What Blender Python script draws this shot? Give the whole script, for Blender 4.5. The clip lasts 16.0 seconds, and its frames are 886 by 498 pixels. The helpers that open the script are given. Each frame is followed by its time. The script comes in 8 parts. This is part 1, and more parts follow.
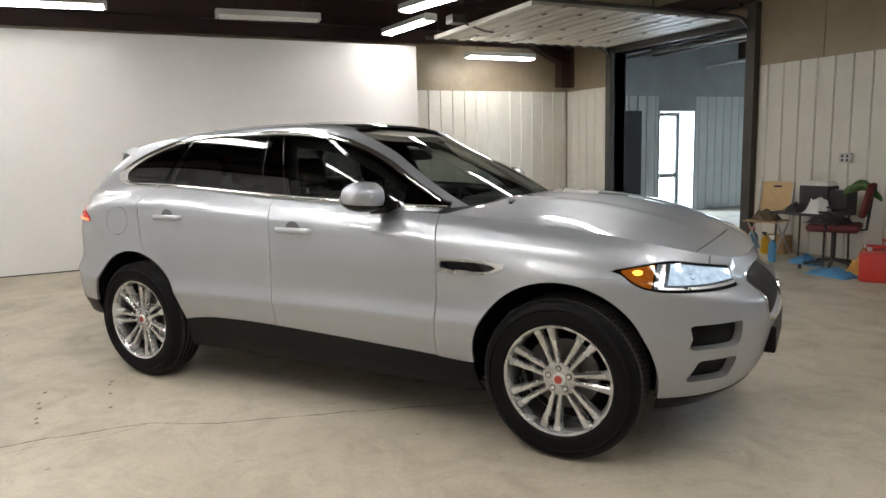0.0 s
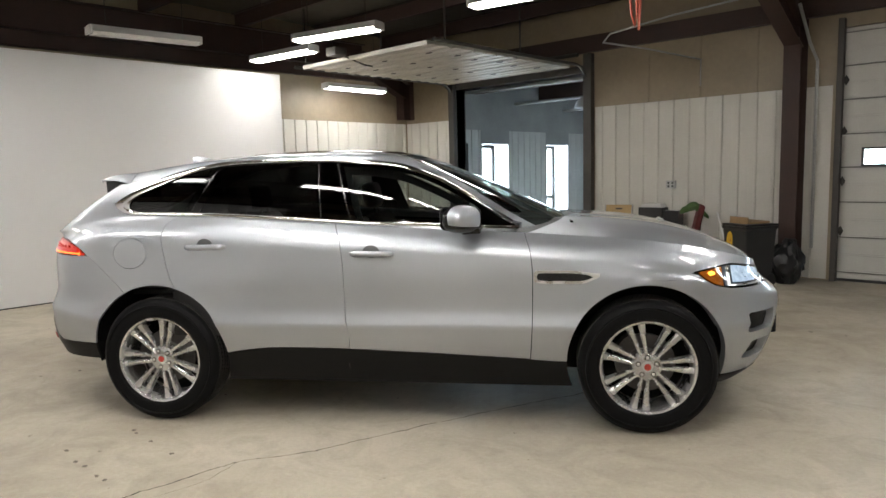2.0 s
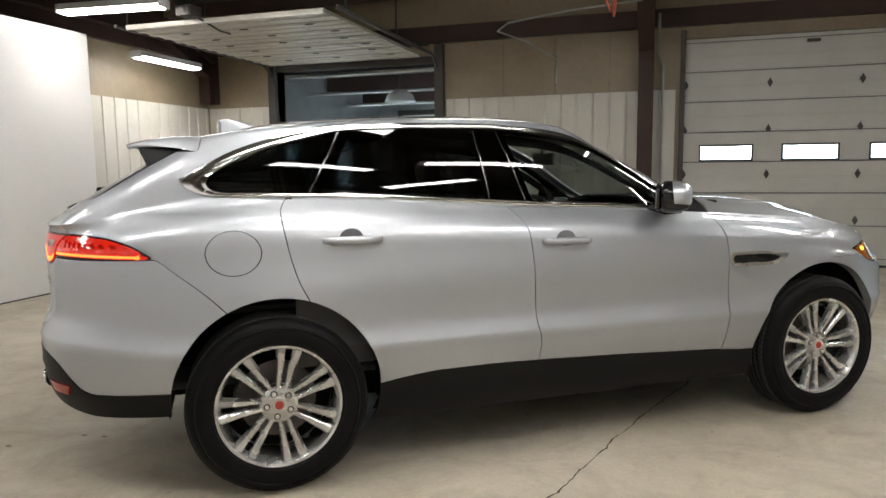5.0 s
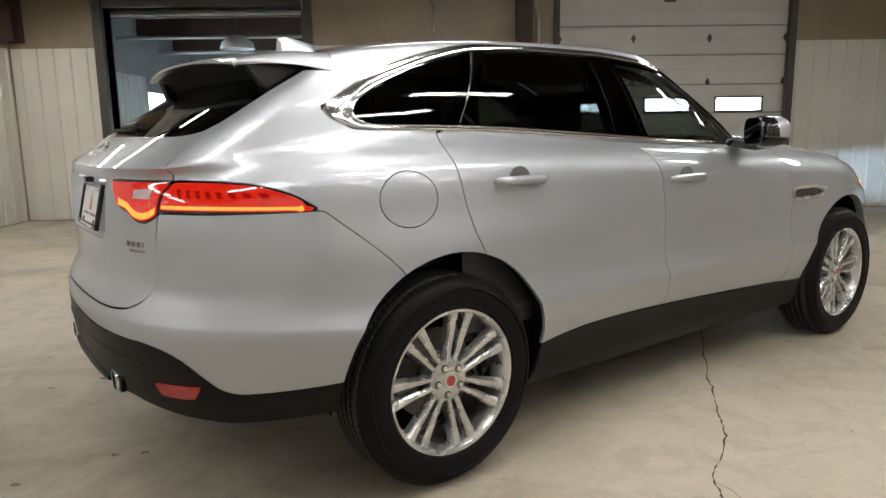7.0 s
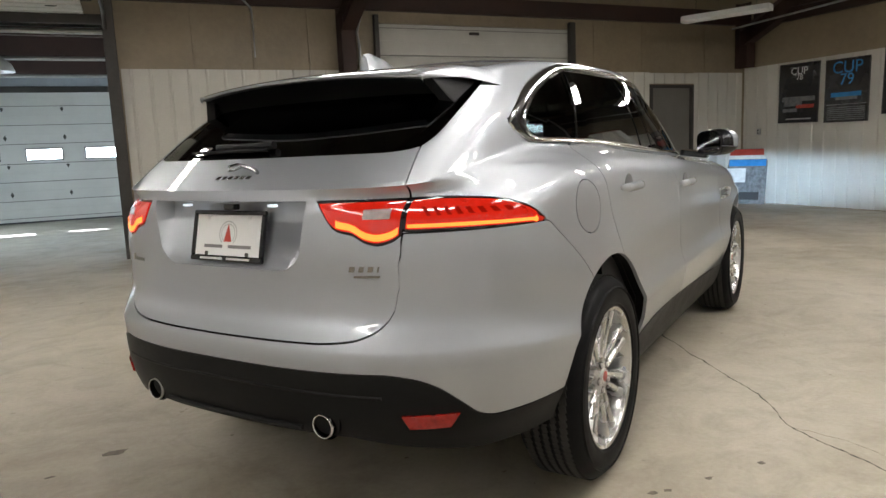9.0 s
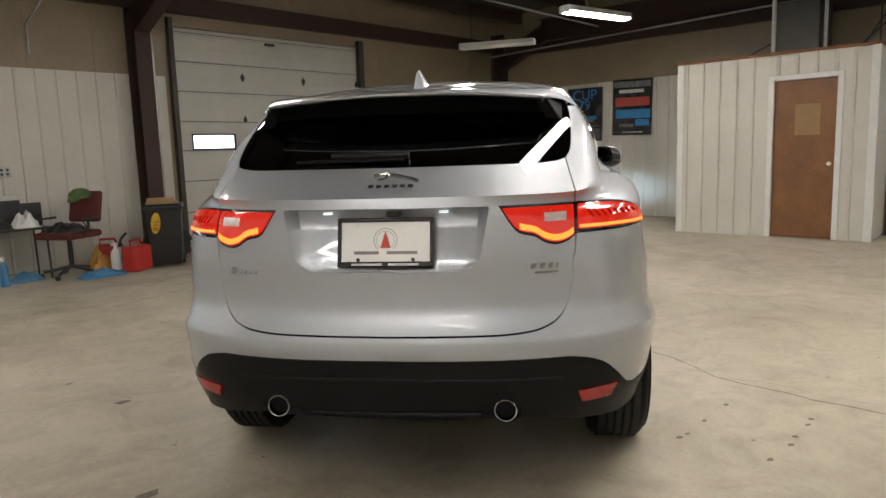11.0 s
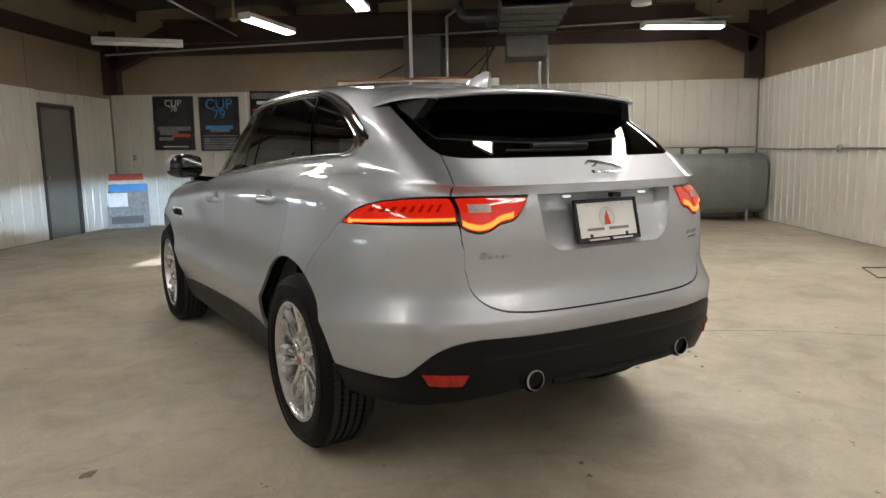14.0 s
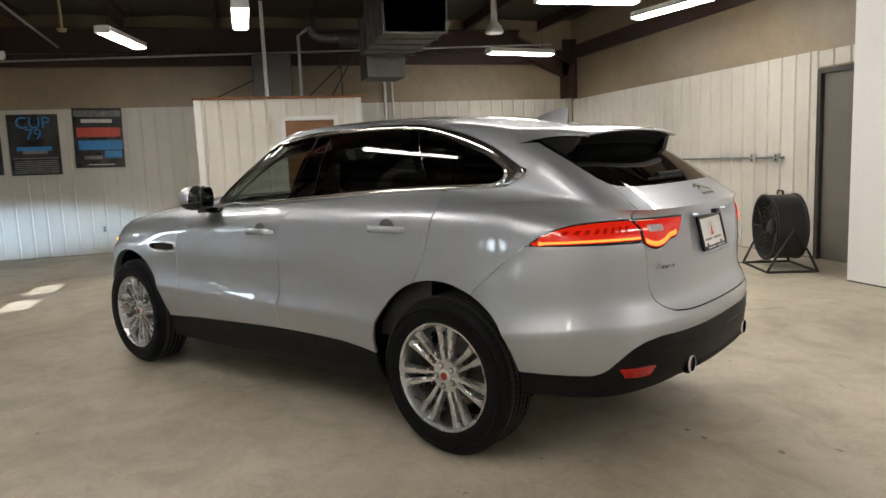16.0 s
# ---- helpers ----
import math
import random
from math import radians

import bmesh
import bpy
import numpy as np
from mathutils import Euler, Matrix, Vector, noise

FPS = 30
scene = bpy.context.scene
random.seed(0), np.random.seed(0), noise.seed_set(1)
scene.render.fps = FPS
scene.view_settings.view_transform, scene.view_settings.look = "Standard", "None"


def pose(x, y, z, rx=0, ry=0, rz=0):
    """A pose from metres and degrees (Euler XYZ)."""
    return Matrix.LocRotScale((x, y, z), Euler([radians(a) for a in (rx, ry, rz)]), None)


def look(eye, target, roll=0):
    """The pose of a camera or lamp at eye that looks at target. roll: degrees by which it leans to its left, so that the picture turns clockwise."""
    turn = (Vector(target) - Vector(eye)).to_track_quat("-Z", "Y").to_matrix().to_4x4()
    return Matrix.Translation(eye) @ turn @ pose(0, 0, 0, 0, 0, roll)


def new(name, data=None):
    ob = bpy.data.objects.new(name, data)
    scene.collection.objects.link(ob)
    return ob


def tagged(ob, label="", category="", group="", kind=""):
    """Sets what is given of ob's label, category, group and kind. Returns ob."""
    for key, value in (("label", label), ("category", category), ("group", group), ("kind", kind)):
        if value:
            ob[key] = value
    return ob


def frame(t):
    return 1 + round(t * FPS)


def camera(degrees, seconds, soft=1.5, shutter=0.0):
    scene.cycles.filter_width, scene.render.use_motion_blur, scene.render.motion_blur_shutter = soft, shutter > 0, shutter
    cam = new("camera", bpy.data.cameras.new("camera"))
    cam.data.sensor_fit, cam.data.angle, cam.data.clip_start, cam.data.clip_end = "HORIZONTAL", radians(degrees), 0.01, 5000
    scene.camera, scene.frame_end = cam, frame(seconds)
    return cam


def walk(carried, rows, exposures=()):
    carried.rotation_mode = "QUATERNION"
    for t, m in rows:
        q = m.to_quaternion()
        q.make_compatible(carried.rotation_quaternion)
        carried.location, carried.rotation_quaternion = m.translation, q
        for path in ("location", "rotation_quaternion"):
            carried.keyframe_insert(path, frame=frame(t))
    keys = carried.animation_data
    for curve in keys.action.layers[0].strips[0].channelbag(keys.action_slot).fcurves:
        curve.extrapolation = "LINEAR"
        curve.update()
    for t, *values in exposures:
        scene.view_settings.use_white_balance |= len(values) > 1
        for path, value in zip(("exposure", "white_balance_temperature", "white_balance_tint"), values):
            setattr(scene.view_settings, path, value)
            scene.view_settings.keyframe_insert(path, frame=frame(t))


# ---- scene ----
cam = camera(65.5, 16.0)
PATH = [
    (0, (4.2, -1.705, 1.449), (2.421, -0.837, 1.156), -1.5),
    (0.5, (4.079, -2.126, 1.452), (2.38, -1.103, 1.19), -1.3),
    (1, (3.912, -2.575, 1.45), (2.307, -1.402, 1.222), -1.2),
    (1.5, (3.718, -2.986, 1.476), (2.232, -1.668, 1.243), -1.3),
    (2, (3.42, -3.344, 1.477), (2.053, -1.902, 1.251), -1.4),
    (2.5, (3.088, -3.646, 1.463), (1.827, -2.114, 1.213), -0.8),
    (3, (2.674, -3.905, 1.453), (1.548, -2.27, 1.213), -0.1),
    (3.5, (2.196, -4.076, 1.428), (1.202, -2.353, 1.219), 0.1),
    (6, (-0.007, -3.938, 1.318), (-0.306, -1.98, 1.042), -1.4),
    (6.5, (-0.402, -3.889, 1.29), (-0.544, -1.918, 0.977), -1.6),
    (7, (-0.736, -3.852, 1.253), (-0.692, -1.884, 0.904), -0.8),
    (7.5, (-1.095, -3.791, 1.245), (-0.829, -1.846, 0.862), -0.5),
    (8, (-1.486, -3.723, 1.233), (-1.064, -1.799, 0.887), -1.5),
    (8.5, (-1.845, -3.68, 1.236), (-1.247, -1.798, 0.923), -2.0),
    (9, (-2.178, -3.588, 1.24), (-1.391, -1.772, 0.951), -2.4),
    (9.5, (-2.499, -3.5, 1.249), (-1.531, -1.771, 0.979), -1.7),
    (12, (-3.939, -2.386, 1.291), (-2.211, -1.419, 1.008), -0.8),
    (12.5, (-4.139, -2.014, 1.258), (-2.3, -1.273, 0.993), 0.2),
    (13, (-4.299, -1.658, 1.26), (-2.392, -1.124, 0.98), -0.7),
    (13.5, (-4.418, -1.276, 1.247), (-2.46, -0.978, 0.963), -1.1),
    (14, (-4.543, -0.911, 1.253), (-2.566, -0.782, 0.979), -1.2),
    (14.5, (-4.615, -0.513, 1.265), (-2.634, -0.547, 0.993), -2.0),
    (15, (-4.681, -0.086, 1.307), (-2.706, -0.284, 1.062), -2.3),
    (15.5, (-4.708, 0.303, 1.354), (-2.763, -0.076, 1.083), -2.8),
    (16, (-4.7, 0.727, 1.392), (-2.79, 0.194, 1.129), -2.5),
]
walk(cam, [(t, look(eye, target, roll)) for t, eye, target, roll in PATH], [(0, 1.36, 6650, 11), (9, 1.28, 6700, 11), (11, 1.28, 6950, 12), (13, 1.3, 7000, 12), (16, 1.34, 6900, 12)])

# ---- world, sun and lights ----
world = bpy.data.worlds.new("sky")
scene.world = world
world.use_nodes = True
sky = world.node_tree.nodes.new("ShaderNodeTexSky")
sky.sky_type, sky.sun_disc = "NISHITA", False
sky.sun_elevation, sky.sun_rotation = radians(26), radians(-17)
world.node_tree.links.new(sky.outputs["Color"], world.node_tree.nodes["Background"].inputs["Color"])
world.node_tree.nodes["Background"].inputs["Strength"].default_value = 0.12
sun = new("sun", bpy.data.lights.new("sun", "SUN"))
sun.data.energy, sun.data.angle, sun.data.color = 5.0, radians(0.5), (0.86, 0.93, 1.0)
sun.matrix_world = look((0, 20, 12), (0 + 0.9, 20 - 3.0, 12 - 1.53))

# the car stands turned in the hall
CAR = pose(0, 0, 0, 0, 0, 35)


# ---- materials ----
def mat(name, color, rough=0.5, metal=0.0, vary=0.12, scale=6.0, grain=0.0, grain_scale=120.0, bump=0.0, bump_scale=60.0,
        coat=0.0, coat_rough=0.03, spec=0.5, rough_vary=0.1, emit=None, strength=0.0, random_vary=0.0):
    """A procedural surface: two scales of colour variation, roughness variation and bump."""
    m = bpy.data.materials.new(name)
    m.use_nodes = True
    nt = m.node_tree
    b = nt.nodes["Principled BSDF"]
    b.inputs["Metallic"].default_value = metal
    b.inputs["Coat Weight"].default_value = coat
    b.inputs["Coat Roughness"].default_value = coat_rough
    b.inputs["Specular IOR Level"].default_value = spec
    tc = nt.nodes.new("ShaderNodeTexCoord")
    n1 = nt.nodes.new("ShaderNodeTexNoise")
    n1.inputs["Scale"].default_value, n1.inputs["Detail"].default_value, n1.inputs["Roughness"].default_value = scale, 6, 0.6
    nt.links.new(tc.outputs["Object"], n1.inputs["Vector"])
    n2 = nt.nodes.new("ShaderNodeTexNoise")
    n2.inputs["Scale"].default_value, n2.inputs["Detail"].default_value = grain_scale, 3
    nt.links.new(tc.outputs["Object"], n2.inputs["Vector"])

    def m_range(src, lo, hi):
        r = nt.nodes.new("ShaderNodeMapRange")
        r.inputs["From Min"].default_value, r.inputs["From Max"].default_value = 0.25, 0.75
        r.inputs["To Min"].default_value, r.inputs["To Max"].default_value = lo, hi
        nt.links.new(src, r.inputs["Value"])
        return r.outputs["Result"]

    def mul(a, c):
        k = nt.nodes.new("ShaderNodeMath")
        k.operation = "MULTIPLY"
        nt.links.new(a, k.inputs[0])
        nt.links.new(c, k.inputs[1])
        return k.outputs[0]
    v = m_range(n1.outputs["Fac"], 1 - vary, 1 + vary)
    if grain:
        v = mul(v, m_range(n2.outputs["Fac"], 1 - grain, 1 + grain))
    if random_vary:
        oi = nt.nodes.new("ShaderNodeObjectInfo")
        r = nt.nodes.new("ShaderNodeMapRange")
        r.inputs["To Min"].default_value, r.inputs["To Max"].default_value = 1 - random_vary, 1 + random_vary
        nt.links.new(oi.outputs["Random"], r.inputs["Value"])
        v = mul(v, r.outputs["Result"])
    sc = nt.nodes.new("ShaderNodeVectorMath")
    sc.operation = "SCALE"
    sc.inputs[0].default_value = color
    nt.links.new(v, sc.inputs["Scale"])
    nt.links.new(sc.outputs["Vector"], b.inputs["Base Color"])
    nt.links.new(m_range(n1.outputs["Fac"], max(0.02, rough * (1 - rough_vary)), min(1, rough * (1 + rough_vary))), b.inputs["Roughness"])
    if bump:
        n3 = nt.nodes.new("ShaderNodeTexNoise")
        n3.inputs["Scale"].default_value, n3.inputs["Detail"].default_value = bump_scale, 4
        nt.links.new(tc.outputs["Object"], n3.inputs["Vector"])
        bp = nt.nodes.new("ShaderNodeBump")
        bp.inputs["Strength"].default_value, bp.inputs["Distance"].default_value = 1.0, bump
        nt.links.new(n3.outputs["Fac"], bp.inputs["Height"])
        nt.links.new(bp.outputs["Normal"], b.inputs["Normal"])
    if emit:
        b.inputs["Emission Color"].default_value = (*emit, 1)
        b.inputs["Emission Strength"].default_value = strength
    return m


def glass(name, tint, gloss=1.0, rough=0.0):
    """Thin pane: lets light through, tinted, with a Fresnel reflection."""
    m = bpy.data.materials.new(name)
    m.use_nodes = True
    nt = m.node_tree
    nt.nodes.clear()
    out = nt.nodes.new("ShaderNodeOutputMaterial")
    tr = nt.nodes.new("ShaderNodeBsdfTransparent")
    tr.inputs["Color"].default_value = (*tint, 1)
    gl = nt.nodes.new("ShaderNodeBsdfGlossy")
    gl.inputs["Roughness"].default_value = rough
    gl.inputs["Color"].default_value = (gloss, gloss, gloss, 1)
    lw = nt.nodes.new("ShaderNodeLayerWeight")
    lw.inputs["Blend"].default_value = 0.5
    pw = nt.nodes.new("ShaderNodeMath")
    pw.operation = "POWER"
    pw.inputs[1].default_value = 5.0
    nt.links.new(lw.outputs["Facing"], pw.inputs[0])
    fr = nt.nodes.new("ShaderNodeMath")
    fr.operation = "MULTIPLY_ADD"
    fr.inputs[1].default_value, fr.inputs[2].default_value = 0.95, 0.05
    nt.links.new(pw.outputs[0], fr.inputs[0])
    mx = nt.nodes.new("ShaderNodeMixShader")
    nt.links.new(fr.outputs[0], mx.inputs[0])
    nt.links.new(tr.outputs[0], mx.inputs[1])
    nt.links.new(gl.outputs[0], mx.inputs[2])
    nt.links.new(mx.outputs[0], out.inputs["Surface"])
    return m


def paint_mat():
    """Silver metallic lacquer: flakes under a clear coat."""
    m = mat("silver_paint", (0.425, 0.445, 0.475), 0.47, 0.80, 0.015, 1.3, coat=1.0, coat_rough=0.015, rough_vary=0.03)
    nt = m.node_tree
    b = nt.nodes["Principled BSDF"]
    tc = nt.nodes.new("ShaderNodeTexCoord")
    vo = nt.nodes.new("ShaderNodeTexVoronoi")
    vo.inputs["Scale"].default_value = 900
    nt.links.new(tc.outputs["Object"], vo.inputs["Vector"])
    bp = nt.nodes.new("ShaderNodeBump")
    bp.inputs["Strength"].default_value, bp.inputs["Distance"].default_value = 0.12, 0.0004
    nt.links.new(vo.outputs["Distance"], bp.inputs["Height"])
    nt.links.new(bp.outputs["Normal"], b.inputs["Normal"])
    return m


def floor_mat():
    """Sealed concrete: cloudy tone, darker stains, hairline crazing, a dull sheen."""
    m = bpy.data.materials.new("concrete")
    m.use_nodes = True
    nt = m.node_tree
    b = nt.nodes["Principled BSDF"]
    tc = nt.nodes.new("ShaderNodeTexCoord")

    def noise_node(scale, detail, rough=0.6, warp=0.0):
        n = nt.nodes.new("ShaderNodeTexNoise")
        n.inputs["Scale"].default_value, n.inputs["Detail"].default_value = scale, detail
        n.inputs["Roughness"].default_value, n.inputs["Distortion"].default_value = rough, warp
        nt.links.new(tc.outputs["Object"], n.inputs["Vector"])
        return n.outputs["Fac"]

    def ramp(src, stops):
        r = nt.nodes.new("ShaderNodeValToRGB")
        e = r.color_ramp.elements
        e[0].position, e[0].color = stops[0][0], (*stops[0][1], 1)
        e[1].position, e[1].color = stops[-1][0], (*stops[-1][1], 1)
        for p, c in stops[1:-1]:
            k = e.new(p)
            k.color = (*c, 1)
        nt.links.new(src, r.inputs["Fac"])
        return r.outputs["Color"]

    def mult(a, c):
        k = nt.nodes.new("ShaderNodeMix")
        k.data_type, k.blend_type = "RGBA", "MULTIPLY"
        k.inputs["Factor"].default_value = 1
        nt.links.new(a, k.inputs[6])
        nt.links.new(c, k.inputs[7])
        return k.outputs[2]
    base = ramp(noise_node(0.55, 7, 0.62, 0.6), [(0.30, (0.30, 0.260, 0.198)), (0.50, (0.425, 0.380, 0.300)), (0.72, (0.52, 0.470, 0.385))])
    cloud = ramp(noise_node(2.6, 8, 0.7, 1.2), [(0.32, (0.78, 0.77, 0.75)), (0.55, (1.0, 1.0, 1.0))])
    fine = ramp(noise_node(38, 6, 0.75), [(0.35, (0.90, 0.90, 0.89)), (0.6, (1.0, 1.0, 1.0))])
    spots = ramp(noise_node(7.5, 3, 0.5), [(0.245, (0.45, 0.42, 0.38)), (0.285, (1.0, 1.0, 1.0))])
    nt.links.new(mult(mult(mult(base, cloud), fine), spots), b.inputs["Base Color"])
    r = nt.nodes.new("ShaderNodeMapRange")
    r.inputs["From Min"].default_value, r.inputs["From Max"].default_value = 0.3, 0.7
    r.inputs["To Min"].default_value, r.inputs["To Max"].default_value = 0.42, 0.68
    nt.links.new(noise_node(1.7, 6, 0.65, 0.8), r.inputs["Value"])
    nt.links.new(r.outputs["Result"], b.inputs["Roughness"])
    bp = nt.nodes.new("ShaderNodeBump")
    bp.inputs["Strength"].default_value, bp.inputs["Distance"].default_value = 0.5, 0.0015
    nt.links.new(noise_node(55, 8, 0.7), bp.inputs["Height"])
    nt.links.new(bp.outputs["Normal"], b.inputs["Normal"])
    return m


CONCRETE = floor_mat()
SHEET = mat("white_sheet_metal", (0.57, 0.55, 0.495), 0.42, 0.0, 0.07, 1.6, 0.03, 40, coat=0.1, random_vary=0.03)
SHEET_GREY = mat("grey_sheet_metal", (0.50, 0.53, 0.54), 0.45, 0.0, 0.08, 1.6, 0.03, 40, random_vary=0.03)
FARWALL = mat("dim_grey_wall", (0.30, 0.32, 0.335), 0.6, 0.0, 0.15, 1.6, 0.05, 30)
VINYL = mat("insulation_facing", (0.25, 0.20, 0.132), 0.42, 0.0, 0.16, 1.4, 0.06, 14, bump=0.010, bump_scale=5)
STEEL = mat("oxide_steel", (0.038, 0.017, 0.012), 0.6, 0.0, 0.25, 3, 0.12, 60, bump=0.001)
DARK = mat("dark_steel", (0.055, 0.05, 0.045), 0.5, 0.3, 0.2, 4, 0.1, 60)
# Tan like VINYL, but the ceiling's shade is put into a near-black colour.
DECK = mat("shaded_roof_facing", (0.05, 0.042, 0.031), 0.6, 0.0, 0.22, 0.9, 0.08, 12, bump=0.012, bump_scale=4)
BOARD = mat("white_board", (0.70, 0.695, 0.69), 0.36, 0.0, 0.03, 0.8, coat=0.25, coat_rough=0.22)
DOORSEC = mat("sectional_door_white", (0.50, 0.49, 0.455), 0.42, 0.0, 0.08, 2.0, 0.04, 50)
DOORBACK = mat("sectional_door_back", (0.50, 0.48, 0.43), 0.5, 0.0, 0.14, 2.5, 0.06, 40)
# Grey holds the shade of the grooves between white door sections.
GROOVE = mat("groove_shade", (0.16, 0.155, 0.145), 0.6)
GALV = mat("galvanised", (0.42, 0.42, 0.41), 0.38, 0.75, 0.15, 5, 0.08, 30)
ALU = mat("fixture_white", (0.70, 0.70, 0.68), 0.35, 0.0, 0.05, 4)
TUBE = mat("lit_diffuser", (0.9, 0.9, 0.88), 0.4, emit=(1.0, 0.985, 0.95), strength=18.0)
DULL = mat("unlit_diffuser", (0.75, 0.75, 0.73), 0.35)
PAINT = paint_mat()
BLACK = mat("black_cladding", (0.007, 0.007, 0.0075), 0.46, 0.0, 0.12, 8, 0.15, 300, bump=0.0003, bump_scale=500, spec=0.16)
INNER = mat("wheel_well_black", (0.006, 0.006, 0.006), 0.8, 0.0, 0.1, spec=0.1)
GLOSSB = mat("gloss_black", (0.008, 0.008, 0.009), 0.03, 0.0, 0.05)
CHROME = mat("chrome", (0.80, 0.80, 0.80), 0.13, 1.0, 0.03)
SATIN = mat("satin_chrome", (0.74, 0.74, 0.73), 0.28, 1.0, 0.03)
RUBBER = mat("tyre_rubber", (0.006, 0.006, 0.0065), 0.55, 0.0, 0.15, 9, 0.1, 200, bump=0.0004, bump_scale=250, spec=0.11)
BADGE = mat("badge_chrome", (0.42, 0.42, 0.42), 0.2, 1.0, 0.05)
BARDARK = mat("dark_bright_bar", (0.10, 0.10, 0.10), 0.22, 1.0, 0.05)
ALLOY = mat("alloy_silver", (0.56, 0.56, 0.555), 0.27, 0.82, 0.04, 6, coat=0.5)
TREADR = mat("tyre_tread", (0.038, 0.037, 0.035), 0.7, 0.0, 0.2, 30, spec=0.2)
BRAKE = mat("brake_iron", (0.16, 0.15, 0.145), 0.45, 0.8, 0.2, 12)
PRIVACY = glass("privacy_glass", (0.075, 0.082, 0.082))
CLEARG = glass("door_glass", (0.60, 0.64, 0.62))
WSCREEN = glass("windscreen_glass", (0.42, 0.46, 0.44))
BLACKG = glass("black_glass", (0.004, 0.004, 0.004))
REARG = glass("rear_glass", (0.012, 0.012, 0.014))


# ---- building tools ----
def solid(name, verts, faces, material, parent=None, label="", smooth=True, angle=35, kind=""):
    """Links a mesh object from vertices and faces, smooth with sharp edges."""
    me = bpy.data.meshes.new(name)
    me.from_pydata([tuple(v) for v in verts], [], [tuple(f) for f in faces])
    me.validate()
    me.update()
    if material:
        me.materials.append(material)
    if smooth:
        me.polygons.foreach_set("use_smooth", [True] * len(me.polygons))
        me.set_sharp_from_angle(angle=radians(angle))
    ob = new(name, me)
    ob.parent = parent
    if label or kind:
        tagged(ob, label=label, kind=kind)
    return ob


def part(name, bm, material, parent, label="", angle=35):
    """Links a bmesh as one mesh object under a thing or part."""
    bmesh.ops.recalc_face_normals(bm, faces=bm.faces)
    me = bpy.data.meshes.new(name)
    bm.to_mesh(me)
    bm.free()
    me.materials.append(material)
    me.polygons.foreach_set("use_smooth", [True] * len(me.polygons))
    me.set_sharp_from_angle(angle=radians(angle))
    ob = new(name, me)
    ob.parent = parent
    if label:
        tagged(ob, label=label)
    return ob


def thing(name, m, label, category, group="", kind=""):
    """An Empty at the thing's base."""
    ob = new(name)
    ob.empty_display_size = 0.1
    ob.matrix_basis = m
    return tagged(ob, label, category, group, kind)


def box(bm, x0, x1, y0, y1, z0, z1, bevel=0.0, m=None, seg=1):
    """Adds a box to bm, with bevelled edges if wished."""
    mm = Matrix.Translation(((x0 + x1) / 2, (y0 + y1) / 2, (z0 + z1) / 2)) @ Matrix.Diagonal((abs(x1 - x0), abs(y1 - y0), abs(z1 - z0), 1))
    if m is not None:
        mm = m @ mm
    r = bmesh.ops.create_cube(bm, size=1, matrix=mm)
    if bevel:
        es = list({e for v in r["verts"] for e in v.link_edges})
        bmesh.ops.bevel(bm, geom=es, offset=bevel, segments=seg, affect="EDGES", profile=0.5)
    return bm


def cyl(bm, r, h, m, seg=24, r2=None, bevel=0.0):
    """Adds a cylinder along local z, base at 0."""
    res = bmesh.ops.create_cone(bm, cap_ends=True, segments=seg, radius1=r, radius2=r if r2 is None else r2, depth=h, matrix=m @ Matrix.Translation((0, 0, h / 2)))
    if bevel:
        es = [e for e in {e for v in res["verts"] for e in v.link_edges} if len(e.link_faces) == 2 and e.calc_face_angle() > 1.0]
        bmesh.ops.bevel(bm, geom=es, offset=bevel, segments=2, affect="EDGES", profile=0.5)
    return bm


def B():
    return bmesh.new()


def boxes(*specs, bevel=0.0):
    bm = B()
    for s in specs:
        box(bm, *s, bevel=bevel)
    return bm


def tube(bm, points, r, seg=8, closed=False):
    """Adds a round bar through points."""
    pts = [Vector(p) for p in points]
    n = len(pts)
    rings = []
    up = Vector((0, 0, 1))
    for i, p in enumerate(pts):
        a = pts[i - 1] if (i or closed) else p
        c = pts[(i + 1) % n] if (i < n - 1 or closed) else p
        d = (c - a).normalized()
        side = d.cross(up)
        if side.length < 0.05:
            side = d.cross(Vector((1, 0, 0)))
        side.normalize()
        top = side.cross(d)
        rings.append([bm.verts.new(p + r * (math.cos(q) * side + math.sin(q) * top)) for q in (2 * math.pi * k / seg for k in range(seg))])
    for i in range(n if closed else n - 1):
        a, b = rings[i], rings[(i + 1) % n]
        for k in range(seg):
            bm.faces.new((a[k], a[(k + 1) % seg], b[(k + 1) % seg], b[k]))
    if not closed:
        bm.faces.new(rings[0][::-1])
        bm.faces.new(rings[-1])
    return bm


def lathe(bm, profile, m, seg=48, closed=False):
    """Adds a surface turned about local z; profile of (radius, z)."""
    rings = []
    for r, z in profile:
        rings.append([bm.verts.new(m @ Vector((r * math.cos(a), r * math.sin(a), z))) for a in (2 * math.pi * k / seg for k in range(seg))])
    pairs = list(zip(rings, rings[1:])) + ([(rings[-1], rings[0])] if closed else [])
    for a, b in pairs:
        for k in range(seg):
            bm.faces.new((a[k], a[(k + 1) % seg], b[(k + 1) % seg], b[k]))
    return bm


def prism(bm, outline, h, m):
    """Adds an outline of (x, y), raised by h along local z."""
    lo = [bm.verts.new(m @ Vector((x, y, 0))) for x, y in outline]
    hi = [bm.verts.new(m @ Vector((x, y, h))) for x, y in outline]
    n = len(lo)
    bm.faces.new(lo[::-1])
    bm.faces.new(hi)
    for k in range(n):
        bm.faces.new((lo[k], lo[(k + 1) % n], hi[(k + 1) % n], hi[k]))
    return bm


